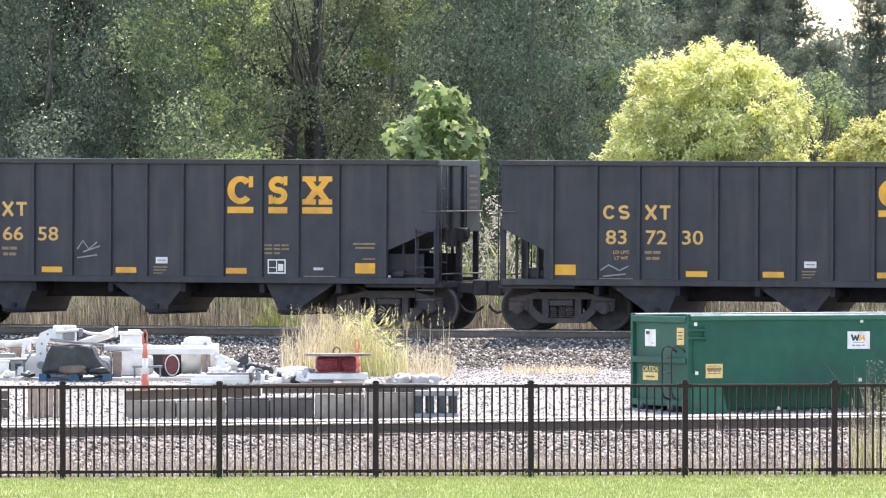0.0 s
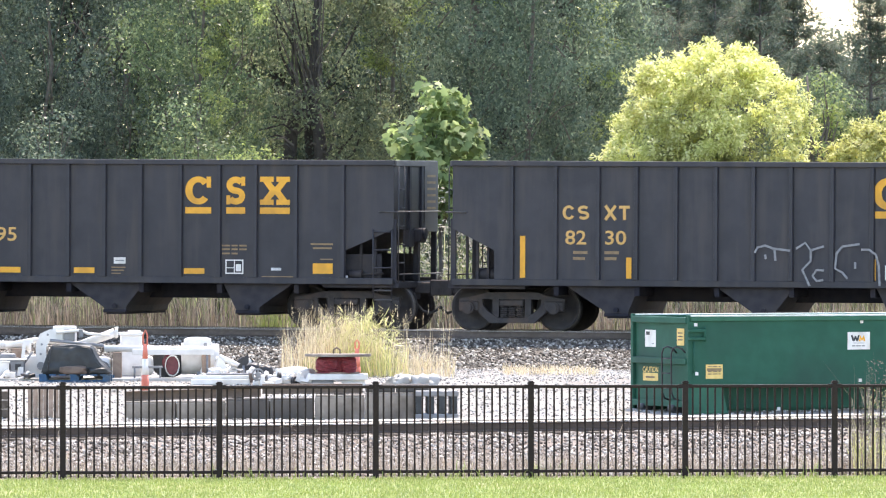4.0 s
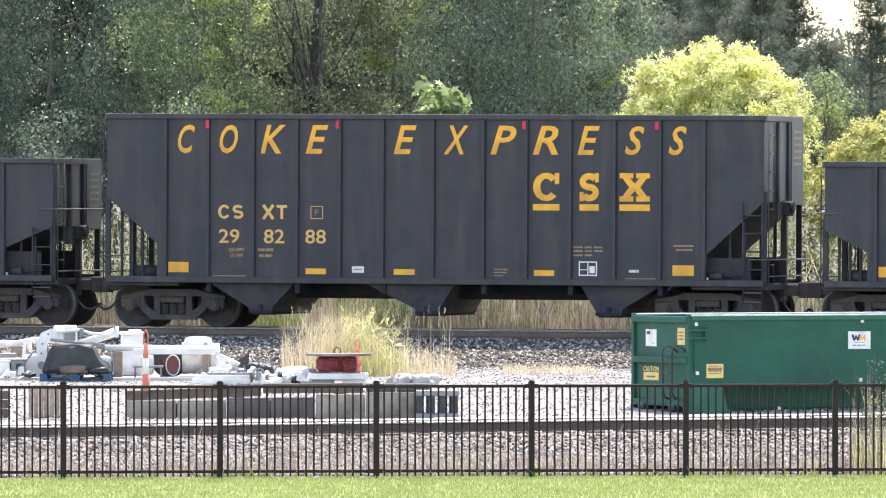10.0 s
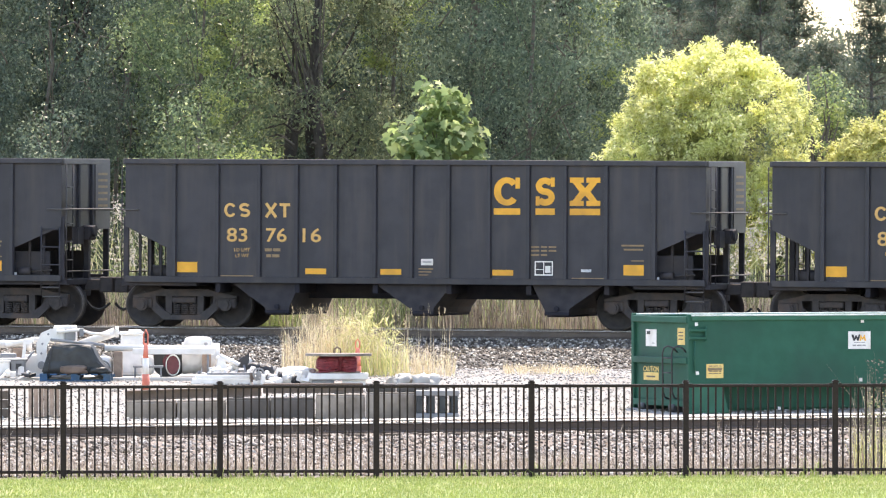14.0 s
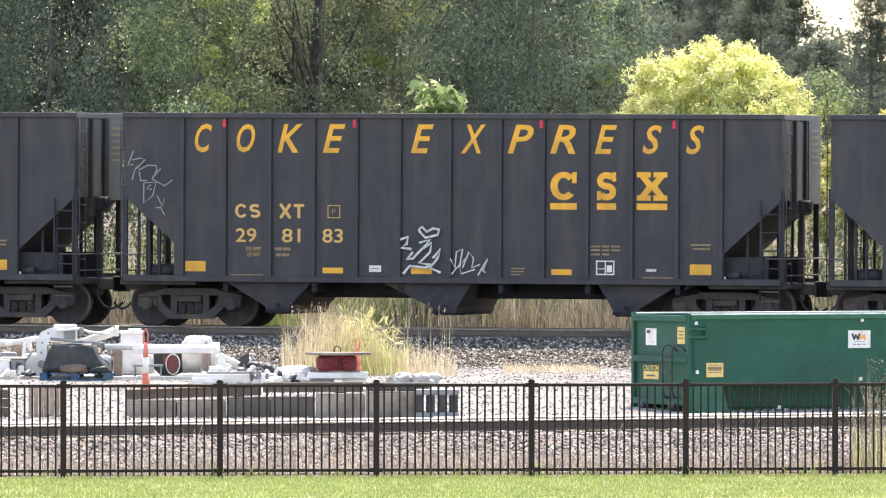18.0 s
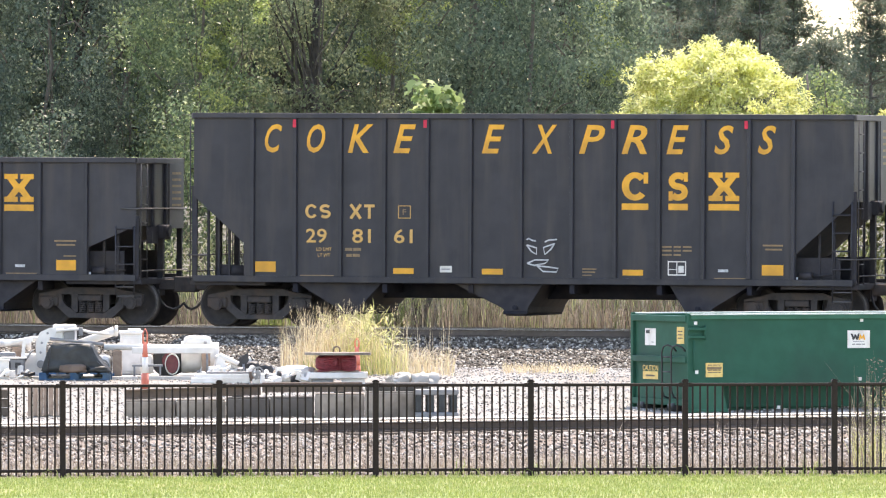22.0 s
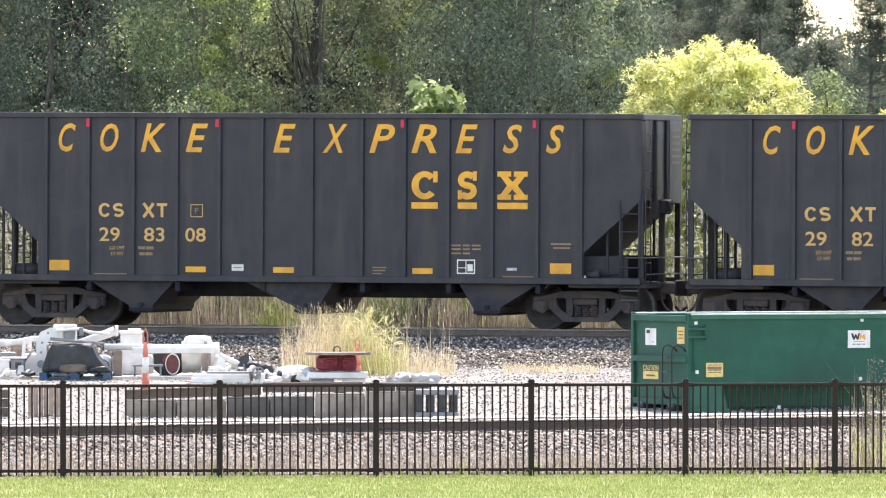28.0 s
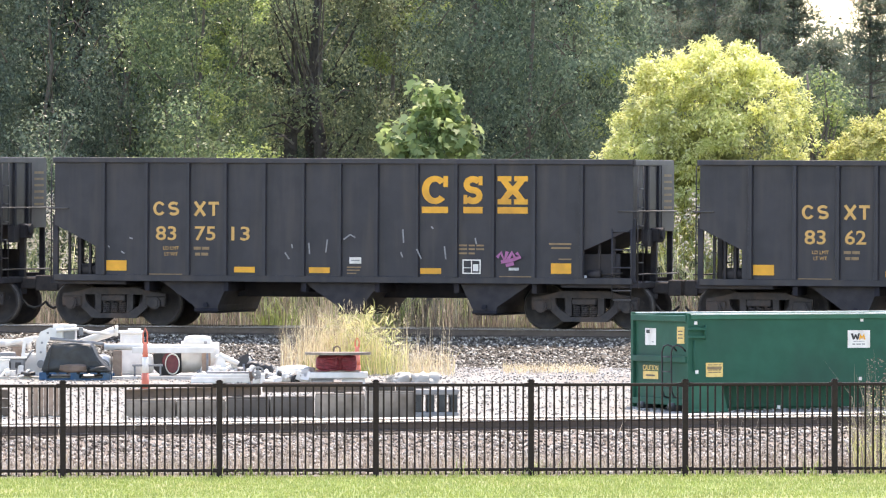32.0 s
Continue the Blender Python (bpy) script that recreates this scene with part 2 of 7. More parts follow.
def thing(name, m, label, category, group="", kind=""):
    ob = new(name)
    ob.empty_display_size = 0.2
    ob.matrix_basis = m
    return tagged(ob, label, category, group, kind)


def box(bm, x0, x1, y0, y1, z0, z1, m=None):
    vs = [bm.verts.new(m @ Vector(p) if m else p) for p in
          ((x0, y0, z0), (x1, y0, z0), (x1, y1, z0), (x0, y1, z0), (x0, y0, z1), (x1, y0, z1), (x1, y1, z1), (x0, y1, z1))]
    for f in ((3, 2, 1, 0), (4, 5, 6, 7), (0, 1, 5, 4), (1, 2, 6, 5), (2, 3, 7, 6), (3, 0, 4, 7)):
        bm.faces.new([vs[i] for i in f])
    return vs


def boxes(*rows):
    bm = bmesh.new()
    for r in rows:
        box(bm, *r)
    return bm


def bevelled(x0, x1, y0, y1, z0, z1, w=0.01, seg=2):
    bm = boxes((x0, x1, y0, y1, z0, z1))
    bmesh.ops.bevel(bm, geom=bm.edges[:], offset=w, segments=seg, affect="EDGES", profile=0.5)
    return bm


def tube(bm, pts, radii, n=8, cap=True):
    """A round bar along points, with a radius at each."""
    rings = []
    pts = [Vector(p) for p in pts]
    for i, p in enumerate(pts):
        d = (pts[min(i + 1, len(pts) - 1)] - pts[max(i - 1, 0)]).normalized()
        a = d.orthogonal().normalized() if i == 0 else (rings[-1][1] - d * rings[-1][1].dot(d)).normalized()
        b = d.cross(a)
        r = radii[i] if isinstance(radii, (list, tuple)) else radii
        rings.append(([bm.verts.new(p + (a * math.cos(2 * math.pi * k / n) + b * math.sin(2 * math.pi * k / n)) * r) for k in range(n)], a))
    for (r0, _), (r1, _) in zip(rings, rings[1:]):
        for k in range(n):
            f = bm.faces.new((r0[k], r0[(k + 1) % n], r1[(k + 1) % n], r1[k]))
            f.smooth = n > 5
    if cap:
        bm.faces.new(rings[0][0][::-1])
        bm.faces.new(rings[-1][0])
    return bm


def bars(rows, r=0.02, n=6):
    bm = bmesh.new()
    for pts in rows:
        tube(bm, pts, r, n)
    return bm


def slab(bm, outline, y0, y1):
    """An outline in x and z, given thickness along y."""
    a = [bm.verts.new((x, y0, z)) for x, z in outline]
    b = [bm.verts.new((x, y1, z)) for x, z in outline]
    bm.faces.new(a)
    bm.faces.new(b[::-1])
    for i in range(len(a)):
        j = (i + 1) % len(a)
        bm.faces.new((a[j], a[i], b[i], b[j]))
    return bm


def slabs(outlines, y0, y1):
    bm = bmesh.new()
    for o in outlines:
        slab(bm, o, y0, y1)
    bmesh.ops.recalc_face_normals(bm, faces=bm.faces[:])
    return bm


def disc(bm, c, r, depth, axis="y", n=24, hole=0.0):
    """A round plate with its faces along an axis."""
    def at(a, rr, d):
        u, v = math.cos(a) * rr, math.sin(a) * rr
        return {"y": (c[0] + u, c[1] + d, c[2] + v), "z": (c[0] + u, c[1] + v, c[2] + d), "x": (c[0] + d, c[1] + u, c[2] + v)}[axis]
    A = [2 * math.pi * i / n for i in range(n)]
    f, k = [bm.verts.new(at(a, r, 0)) for a in A], [bm.verts.new(at(a, r, depth)) for a in A]
    if hole:
        fi, ki = [bm.verts.new(at(a, hole, 0)) for a in A], [bm.verts.new(at(a, hole, depth)) for a in A]
    for i in range(n):
        j = (i + 1) % n
        bm.faces.new((f[i], f[j], k[j], k[i]))
        if hole:
            bm.faces.new((f[j], f[i], fi[i], fi[j]))
            bm.faces.new((k[i], k[j], ki[j], ki[i]))
            bm.faces.new((fi[j], fi[i], ki[i], ki[j]))
    if not hole:
        bm.faces.new(f[::-1])
        bm.faces.new(k)
    bmesh.ops.recalc_face_normals(bm, faces=bm.faces[:])
    return bm


GLYPHS = {}


def lettering(text, height, width, shear=0.0, weight=0.0):
    """A flat mesh of raised letters in the x-z plane, fitted to a height and a width, its middle at the origin."""
    key = (text, height, width, shear, weight)
    if key in GLYPHS:
        return GLYPHS[key]
    cu = bpy.data.curves.new("letters", "FONT")
    cu.body, cu.size, cu.shear, cu.offset, cu.extrude, cu.resolution_u = text, 1.0, shear, weight, 0.0, 3
    ob = new("letters", cu)
    me = bpy.data.meshes.new_from_object(ob.evaluated_get(bpy.context.evaluated_depsgraph_get()))
    bpy.data.objects.remove(ob)
    co = np.empty(len(me.vertices) * 3)
    me.vertices.foreach_get("co", co)
    co = co.reshape(-1, 3)
    lo, hi = co.min(0), co.max(0)
    s = np.array([width / (hi[0] - lo[0]), height / (hi[1] - lo[1])])
    q = (co[:, :2] - (lo[:2] + hi[:2]) / 2) * s
    out = np.stack([q[:, 0], np.zeros(len(q)), q[:, 1]], 1)
    me.vertices.foreach_set("co", out.ravel())
    me.materials.clear()
    me.update()
    GLYPHS[key] = me
    return me


def cloud(name, polys, material, parent=None, label="", kind=""):
    """Many loose flat pieces as one mesh; polys is an array (n, corners, 3)."""
    q = np.asarray(polys, dtype=np.float32)
    n, k = q.shape[:2]
    me = bpy.data.meshes.new(name)
    me.vertices.add(n * k)
    me.vertices.foreach_set("co", q.ravel())
    me.loops.add(n * k)
    me.loops.foreach_set("vertex_index", np.arange(n * k, dtype=np.int32))
    me.polygons.add(n)
    me.polygons.foreach_set("loop_start", np.arange(0, n * k, k, dtype=np.int32))
    me.update(calc_edges=True)
    me.materials.append(material)
    ob = new(name, me)
    ob.parent = parent
    return tagged(ob, label, "", "", kind)


def unit(a):
    return a / np.maximum(np.linalg.norm(a, axis=1, keepdims=True), 1e-9)


def leaves(rng, centres, normals, size, slim=0.62, spread=0.7, hang=0.0):
    """Bent diamond leaves at the centres, facing roughly along the normals; hang turns their tips down."""
    n = len(centres)
    nn = unit(normals + rng.normal(0, spread, (n, 3)))
    a = unit(np.cross(nn, rng.normal(0, 1, (n, 3))))
    if hang:
        a = unit(a * (1 - hang) + np.array([0, 0, -1.0]) * hang)
        nn = unit(np.cross(a, np.cross(nn, a)))
    b = np.cross(nn, a)
    s = size * rng.uniform(0.6, 1.3, (n, 1))
    return np.stack([centres - a * s * 0.5, centres + b * s * slim * 0.5 + nn * s * 0.12,
                     centres + a * s * 0.5, centres - b * s * slim * 0.5 + nn * s * 0.12], 1)


def lobed_leaves(rng, centres, normals, size, spread=0.6):
    """Broad leaves with five pointed lobes, hanging outwards."""
    n = len(centres)
    nn = unit(normals + rng.normal(0, spread, (n, 3)))
    a = unit(np.array([0, 0, -0.7]) + rng.normal(0, 0.6, (n, 3)))
    a = unit(a - nn * (a * nn).sum(1, keepdims=True))
    b = np.cross(nn, a)
    s = size * rng.uniform(0.55, 1.25, (n, 1))
    shape = [(-0.42, 0.0, 0.0), (-0.30, 0.34, 0.05), (-0.06, 0.24, 0.02), (0.12, 0.56, 0.12), (0.20, 0.20, 0.02), (0.58, 0.0, 0.08),
             (0.20, -0.20, 0.02), (0.12, -0.56, 0.12), (-0.06, -0.24, 0.02), (-0.30, -0.34, 0.05)]
    return np.stack([centres + a * s * u + b * s * v - nn * s * w for u, v, w in shape], 1)


def tufts(rng, spots, ways, per, reach, length, width):
    """Rosettes of narrow leaflets, each spreading from a spot along its way."""
    k = len(spots)
    c = np.repeat(spots, per, 0)
    w = np.repeat(ways, per, 0)
    d = unit(w * 0.75 + rng.normal(0, 0.62, (k * per, 3)))
    p = c + d * reach * rng.uniform(0.15, 1.0, (k * per, 1))
    a = unit(d + np.array([0, 0, -0.45]) + rng.normal(0, 0.35, (k * per, 3)))
    nn = unit(w + np.array([0, 0, 0.8]) + rng.normal(0, 0.45, (k * per, 3)))
    b = unit(np.cross(nn, a))
    s = rng.uniform(0.6, 1.25, (k * per, 1))
    return np.stack([p, p + a * length * s * 0.45 + b * width * s * 0.5, p + a * length * s - np.array([0, 0, 0.15]) * length * s,
                     p + a * length * s * 0.45 - b * width * s * 0.5], 1)


def clumps(rng, spots, radii, per, size, slim=0.62, droop=0.0, flat=0.75, spread=0.7, loose=0.25, hang=0.0, lobed=False):
    """Leaves over many clumps: most of them on the clump's skin, few inside."""
    out = []
    for c, r in zip(spots, radii):
        k = max(6, int(per * r * r))
        d = unit(rng.normal(0, 1, (k, 3)))
        rad = r * rng.uniform(0.35, 1.0, (k, 1)) ** 0.5 * (1 + loose * rng.normal(0, 1, (k, 1)))
        p = c + d * rad * np.array([1, 1, flat])
        p[:, 2] -= droop * rng.uniform(0, 1, k) * r
        way = d + np.array([0, 0, 0.5])
        out.append(lobed_leaves(rng, p, way, size, spread) if lobed else leaves(rng, p, way, size, slim, spread, hang))
    return np.concatenate(out)


def blades(rng, feet, height, width, lean=0.25, curl=0.35):
    """Grass blades in two joined pieces: a stem and a bent tip."""
    n = len(feet)
    h = height * rng.uniform(0.55, 1.1, (n, 1)) if np.isscalar(height) else np.asarray(height).reshape(-1, 1)
    az = rng.uniform(0, 2 * math.pi, (n, 1))
    side = np.concatenate([np.cos(az), np.sin(az), np.zeros((n, 1))], 1)
    # blades turn broad side to all ways
    az2 = rng.uniform(0, 2 * math.pi, (n, 1))
    way = np.concatenate([np.cos(az2), np.sin(az2), np.zeros((n, 1))], 1)
    up = np.array([0, 0, 1.0])
    ln = rng.normal(0, lean, (n, 1))
    mid = feet + up * h * 0.6 + way * h * ln * 0.6
    tip = feet + up * h * (1 - 0.3 * curl * rng.uniform(0, 1, (n, 1))) + way * h * (ln + curl * rng.uniform(0, 1, (n, 1)))
    w = side * width * rng.uniform(0.6, 1.3, (n, 1)) * 0.5
    low = np.stack([feet - w, feet + w, mid + w * 0.8, mid - w * 0.8], 1)
    top = np.stack([mid - w * 0.8, mid + w * 0.8, tip + w * 0.1, tip - w * 0.1], 1)
    return np.concatenate([low, top])


def rocks(rng, spots, size, name, material, label):
    """Loose angular stones: eight-sided pieces joined as one scatter."""
    n = len(spots)
    base = np.array([(1, 0, 0), (-1, 0, 0), (0, 1, 0), (0, -1, 0), (0, 0, 1), (0, 0, -1)], dtype=float)
    f = np.array([(0, 2, 4), (2, 1, 4), (1, 3, 4), (3, 0, 4), (2, 0, 5), (1, 2, 5), (3, 1, 5), (0, 3, 5)])
    s = size * rng.uniform(0.5, 1.4, (n, 1, 1))
    v = base[None] * s * rng.uniform(0.6, 1.2, (n, 6, 1))
    az = rng.uniform(0, 2 * math.pi, n)
    tilt = rng.uniform(-0.9, 0.9, n)
    ca, sa, ct, st = np.cos(az)[:, None], np.sin(az)[:, None], np.cos(tilt)[:, None], np.sin(tilt)[:, None]
    x, y, z = v[..., 0], v[..., 1], v[..., 2] * 0.8
    y, z = y * ct - z * st, y * st + z * ct
    v = np.stack([x * ca - y * sa, x * sa + y * ca, z], 2) + spots[:, None, :]
    idx = (f[None] + (np.arange(n) * 6)[:, None, None]).reshape(-1)
    me = bpy.data.meshes.new(name)
    me.vertices.add(n * 6)
    me.vertices.foreach_set("co", v.astype(np.float32).ravel())
    me.loops.add(len(idx))
    me.loops.foreach_set("vertex_index", idx.astype(np.int32))
    me.polygons.add(n * 8)
    me.polygons.foreach_set("loop_start", np.arange(0, n * 24, 3, dtype=np.int32))
    me.update(calc_edges=True)
    me.materials.append(material)
    return tagged(new(name, me), label, "stones", "", "stuff")


# ---- plan: where the lines of the place run ----
TURN = radians(15.5)                       # main line: nearer to the camera towards the right
ALONG = Vector((math.cos(TURN), -math.sin(TURN), -0.0048)).normalized()
ACROSS = Vector((math.sin(TURN), math.cos(TURN), 0))
RAIL_Z = 1.662                             # rail head in the middle of the view
MID = Vector((0, 200, RAIL_Z)) + ACROSS * 1.55
TRACK = Matrix((( ALONG.x, ACROSS.x, 0, MID.x), (ALONG.y, ACROSS.y, 0, MID.y), (ALONG.z, 0, 1, MID.z), (0, 0, 0, 1)))
FENCE_TURN = radians(-6.5)                 # fence and siding: nearer towards the left
FENCE_Y = 155.0


def track_uv(x, y):
    """Distance along and across the main line."""
    dx, dy = x - MID.x, y - MID.y
    return dx * math.cos(TURN) - dy * math.sin(TURN), dx * math.sin(TURN) + dy * math.cos(TURN)


def fence_w(x, y):
    """Distance behind the fence."""
    return (y - FENCE_Y - math.tan(-FENCE_TURN) * x) * math.cos(FENCE_TURN)


def line_z(s):
    """The main line falls gently to the right and runs level far away."""
    return -0.0048 * 60 * math.tanh(s / 60)


def ground_z(x, y):
    w = fence_w(x, y)
    u, v = track_uv(x, y)
    xc = max(-30.0, min(30.0, x))
    lo = np.interp(w, [-400, -160, -60, 0, 1.0, 4.6, 6.2, 9.6, 11.5, 18, 24, 30, 35], [1.8, 1.8, 0.1, 0, 0.03, 0.25, 0.47, 0.47, 0.46, 0.52, 0.72, 0.94, 1.02])
    lo += 0.0093 * xc * float(np.interp(w, [1, 5, 9.6, 14], [0, 1, 1, 0]))
    grade = line_z(u)
    bank = np.interp(v, [-9.5, -7.5, -2.6, -2.1, 2.1, 2.6, 6.5, 9, 40, 300], [0.95, 1.02, 1.40, 1.46, 1.46, 1.40, 0.85, 0.95, 1.3, 1.5])
    if v > -9.5:
        k = min(1.0, max(0.0, (v + 9.5) / 2.0)) * (1 if v > 6 else min(1.0, max(0.0, (62 - abs(u)) / 8)))
        return lo * (1 - k) + (float(bank) + grade) * k
    return lo


# ---- ground ----
def build_ground():
    xs = sorted(set([-2500, -900, -300, -120, -60, -40, 40, 60, 120, 300, 900, 2500] + [round(-30 + 0.5 * i, 2) for i in range(121)]))
    ys = sorted(set([-600, -200, -60, -20, 0, 20, 40, 60, 80, 95, 110, 120, 130] + [round(136 + 0.4 * i, 2) for i in range(220)]
                    + [230, 240, 260, 300, 400, 700, 1300, 2500]))
    bm = bmesh.new()
    grid = [[bm.verts.new((x, y, ground_z(x, y) + (0.02 * noise.noise(Vector((x * 0.9, y * 0.9, 0))) if 130 < y < 224 else 0))) for y in ys] for x in xs]
    for i in range(len(xs) - 1):
        for j in range(len(ys) - 1):
            f = bm.faces.new((grid[i][j], grid[i + 1][j], grid[i + 1][j + 1], grid[i][j + 1]))
            c = f.calc_center_median()
            w, v = fence_w(c.x, c.y), track_uv(c.x, c.y)[1]
            f.smooth = True
            f.material_index = 4 if v > 4.5 else 3 if v > -8.2 else 0 if w < 0.1 else 1 if w < 10.2 else 2
    me = bpy.data.meshes.new("ground")
    bm.to_mesh(me)
    bm.free()
    for m in (M_LAWN, M_BALLASTBED, M_YARD, M_BANK, M_EARTH):
        me.materials.append(m)
    tagged(new("ground", me), "mown lawn, pale gravel yard, stone railway bank and woodland earth", "ground", "", "structure")


def spots_in(rng, n, x0, x1, y0, y1, keep, lift=0.0):
    x, y = rng.uniform(x0, x1, n), rng.uniform(y0, y1, n)
    return np.array([(a, b, ground_z(a, b) + lift) for a, b in zip(x, y) if keep(a, b)])


def build_stones():
    rng = np.random.default_rng(3)
    p = spots_in(rng, 52000, -9.0, 9.0, 153.5, 172, lambda x, y: 0.5 < fence_w(x, y) < 10.3, 0.012)
    tagged(rocks(rng, p, 0.038, "siding_stones", M_STONES, "pale brown broken stone ballast beside the siding"), kind="stuff")
    p = spots_in(rng, 42000, -11, 11, 187, 202, lambda x, y: -8.6 < track_uv(x, y)[1] < -0.2, 0.012)
    rocks(rng, p, 0.037, "bank_stones", M_BANKSTONES, "grey broken stone ballast on the railway bank")
    p = spots_in(rng, 24000, -10, 10, 165, 193, lambda x, y: fence_w(x, y) > 10.5 and track_uv(x, y)[1] < -8, 0.008)
    rocks(rng, p, 0.024, "yard_stones", M_YARDSTONES, "white crushed stone over the yard")


def build_lawn():
    rng = np.random.default_rng(5)
    p = spots_in(rng, 60000, -9.0, 9.0, 143.5, 157, lambda x, y: fence_w(x, y) < 0.12)
    cloud("lawn_grass", blades(rng, p, 0.065, 0.010, 0.35, 0.5), L_LAWN, None, "short bright green mown lawn grass", "stuff")["category"] = "grass"
    p = spots_in(rng, 9000, -9.0, 9.0, 153, 158, lambda x, y: -0.16 < fence_w(x, y) < 0.4 and noise.noise(Vector((x * 1.3, y * 0.4, 3))) > -0.12)
    cloud("fence_weeds", blades(rng, p, 0.19, 0.012, 0.45, 0.7), L_LAWN, None, "tufts of uncut grass along the fence foot", "stuff")["category"] = "grass"
    p = spots_in(rng, 5200, -9.0, 9.0, 153, 158, lambda x, y: -0.10 < fence_w(x, y) < 0.35 and noise.noise(Vector((x * 1.6, y * 0.4, 8))) > (0.14 if x > 1.5 else 0.30))
    cloud("tall_weeds", blades(rng, p, 0.36, 0.014, 0.4, 0.8), L_LIME, None, "taller green weeds growing through the fence foot", "stuff")["category"] = "grass"
    p = spots_in(rng, 19000, -9.5, 9.5, 153, 160, lambda x, y: 0.15 < fence_w(x, y) < 1.9 and noise.noise(Vector((x * 0.5, y * 0.7, 4))) > -0.25)
    cloud("dead_grass", blades(rng, p, 0.36, 0.009, 0.32, 0.5), L_DEAD, None, "pale dead grass behind the fence foot", "stuff")["category"] = "grass"
    p = spots_in(rng, 17000, -9.5, 9.5, 154, 168, lambda x, y: 0.6 < fence_w(x, y) < 6.0 and noise.noise(Vector((x * 0.35, y * 0.5, 9))) > 0.0)
    cloud("dry_weeds", blades(rng, p, 0.22, 0.006, 0.4, 0.6), L_REED, None, "thin dry straw weeds in the siding ballast", "stuff")["category"] = "grass"
    p = spots_in(rng, 900, -9.5, 9.5, 159, 164, lambda x, y: 6.3 < fence_w(x, y) < 7.1 and noise.noise(Vector((x * 0.7, y * 0.2, 12))) > -0.05)
    cloud("siding_weeds", blades(rng, p, 0.34, 0.007, 0.4, 0.7), L_DEAD, None, "thin pale weeds beside the siding rail", "stuff")["category"] = "grass"


# ---- fence ----
def build_fence():
    f = thing("metal_fence", Matrix.Translation((0, FENCE_Y, 0)) @ pose(0, 0, 0, 0, 0, -math.degrees(FENCE_TURN)),
              "black steel picket fence with square posts on the lawn edge", "fence")
    posts = [-13.22, -10.78, -8.34, -5.93, -3.49, -1.045, 1.39, 3.82, 6.18, 8.62, 11.06, 13.5]
    post_me = bevelled(-0.045, 0.045, -0.045, 0.045, -0.1, 1.48, 0.009)
    post = bpy.data.meshes.new("post")
    box(post_me, -0.052, 0.052, -0.052, 0.052, 1.48, 1.505)
    box(post_me, -0.036, 0.036, -0.036, 0.036, 1.505, 1.522)
    post_me.to_mesh(post)
    post_me.free()
    picket_bm = bevelled(-0.014, 0.014, -0.014, 0.014, 0.035, 1.43, 0.003, 1)
    picket = bpy.data.meshes.new("picket")
    picket_bm.to_mesh(picket)
    picket_bm.free()
    bracket_bm = boxes((-0.03, 0.03, -0.034, 0.034, -0.032, 0.032))
    bracket = bpy.data.meshes.new("bracket")
    bracket_bm.to_mesh(bracket)
    bracket_bm.free()
    for i, x in enumerate(posts):
        part("post", post, M_FENCE, f).location = (x, 0, 0)
        if i + 1 < len(posts):
            gap = posts[i + 1] - x
            for z in (0.115, 1.435):
                part("rail", bevelled(x + 0.045, posts[i + 1] - 0.045, -0.021, 0.021, z - 0.024, z + 0.024, 0.010, 3), M_FENCE, f)
                for xx in (x + 0.075, posts[i + 1] - 0.075):
                    part("bracket", bracket, M_FENCE, f).location = (xx, 0, z)
            n = 19
            for k in range(n):
                part("picket", picket, M_FENCE, f).location = (x + gap * (k + 1) / (n + 1), 0, 0)


# ---- railway tracks ----
def rail_section(y, cuts, zf):
    """A rail along x with foot, web and head, following the fall of the line."""
    bm = bmesh.new()
    o = [(-0.065, -0.172), (0.065, -0.172), (0.065, -0.155), (0.012, -0.135), (0.010, -0.045), (0.036, -0.035), (0.036, -0.004),
         (-0.036, -0.004), (-0.036, -0.035), (-0.010, -0.045), (-0.012, -0.135), (-0.065, -0.155)]
    rows = [[bm.verts.new((x, y + p, zf(x) + q)) for p, q in o] for x in cuts]
    for a, b in zip(rows, rows[1:]):
        for i in range(len(o)):
            j = (i + 1) % len(o)
            bm.faces.new((a[i], a[j], b[j], b[i]))
    bm.faces.new(rows[0][::-1])
    bm.faces.new(rows[-1])
    return bm


def bank_strip():
    """The stone bank carried on to both sides, far along the line."""
    prof = [(-12, -0.2), (-9.5, 0.80), (-7.5, 1.02), (-2.6, 1.40), (-2.1, 1.46), (2.1, 1.46), (2.6, 1.40), (6.5, 0.85), (12, -0.2)]
    for s0, s1 in ((-420, -54), (54, 420)):
        bm = bmesh.new()
        ss = [s0 + (s1 - s0) * i / 36 for i in range(37)]
        rows = [[bm.verts.new((MID.x + s * math.cos(TURN) + v * math.sin(TURN), MID.y - s * math.sin(TURN) + v * math.cos(TURN), z - 0.015 + line_z(s))) for v, z in prof] for s in ss]
        for r0, r1 in zip(rows, rows[1:]):
            for k in range(len(prof) - 1):
                bm.faces.new((r0[k], r1[k], r1[k + 1], r0[k + 1]))
        tagged(part("railway_bank", bm, M_BANK), "grey stone ballast bank of the main line", "ground", "", "structure")


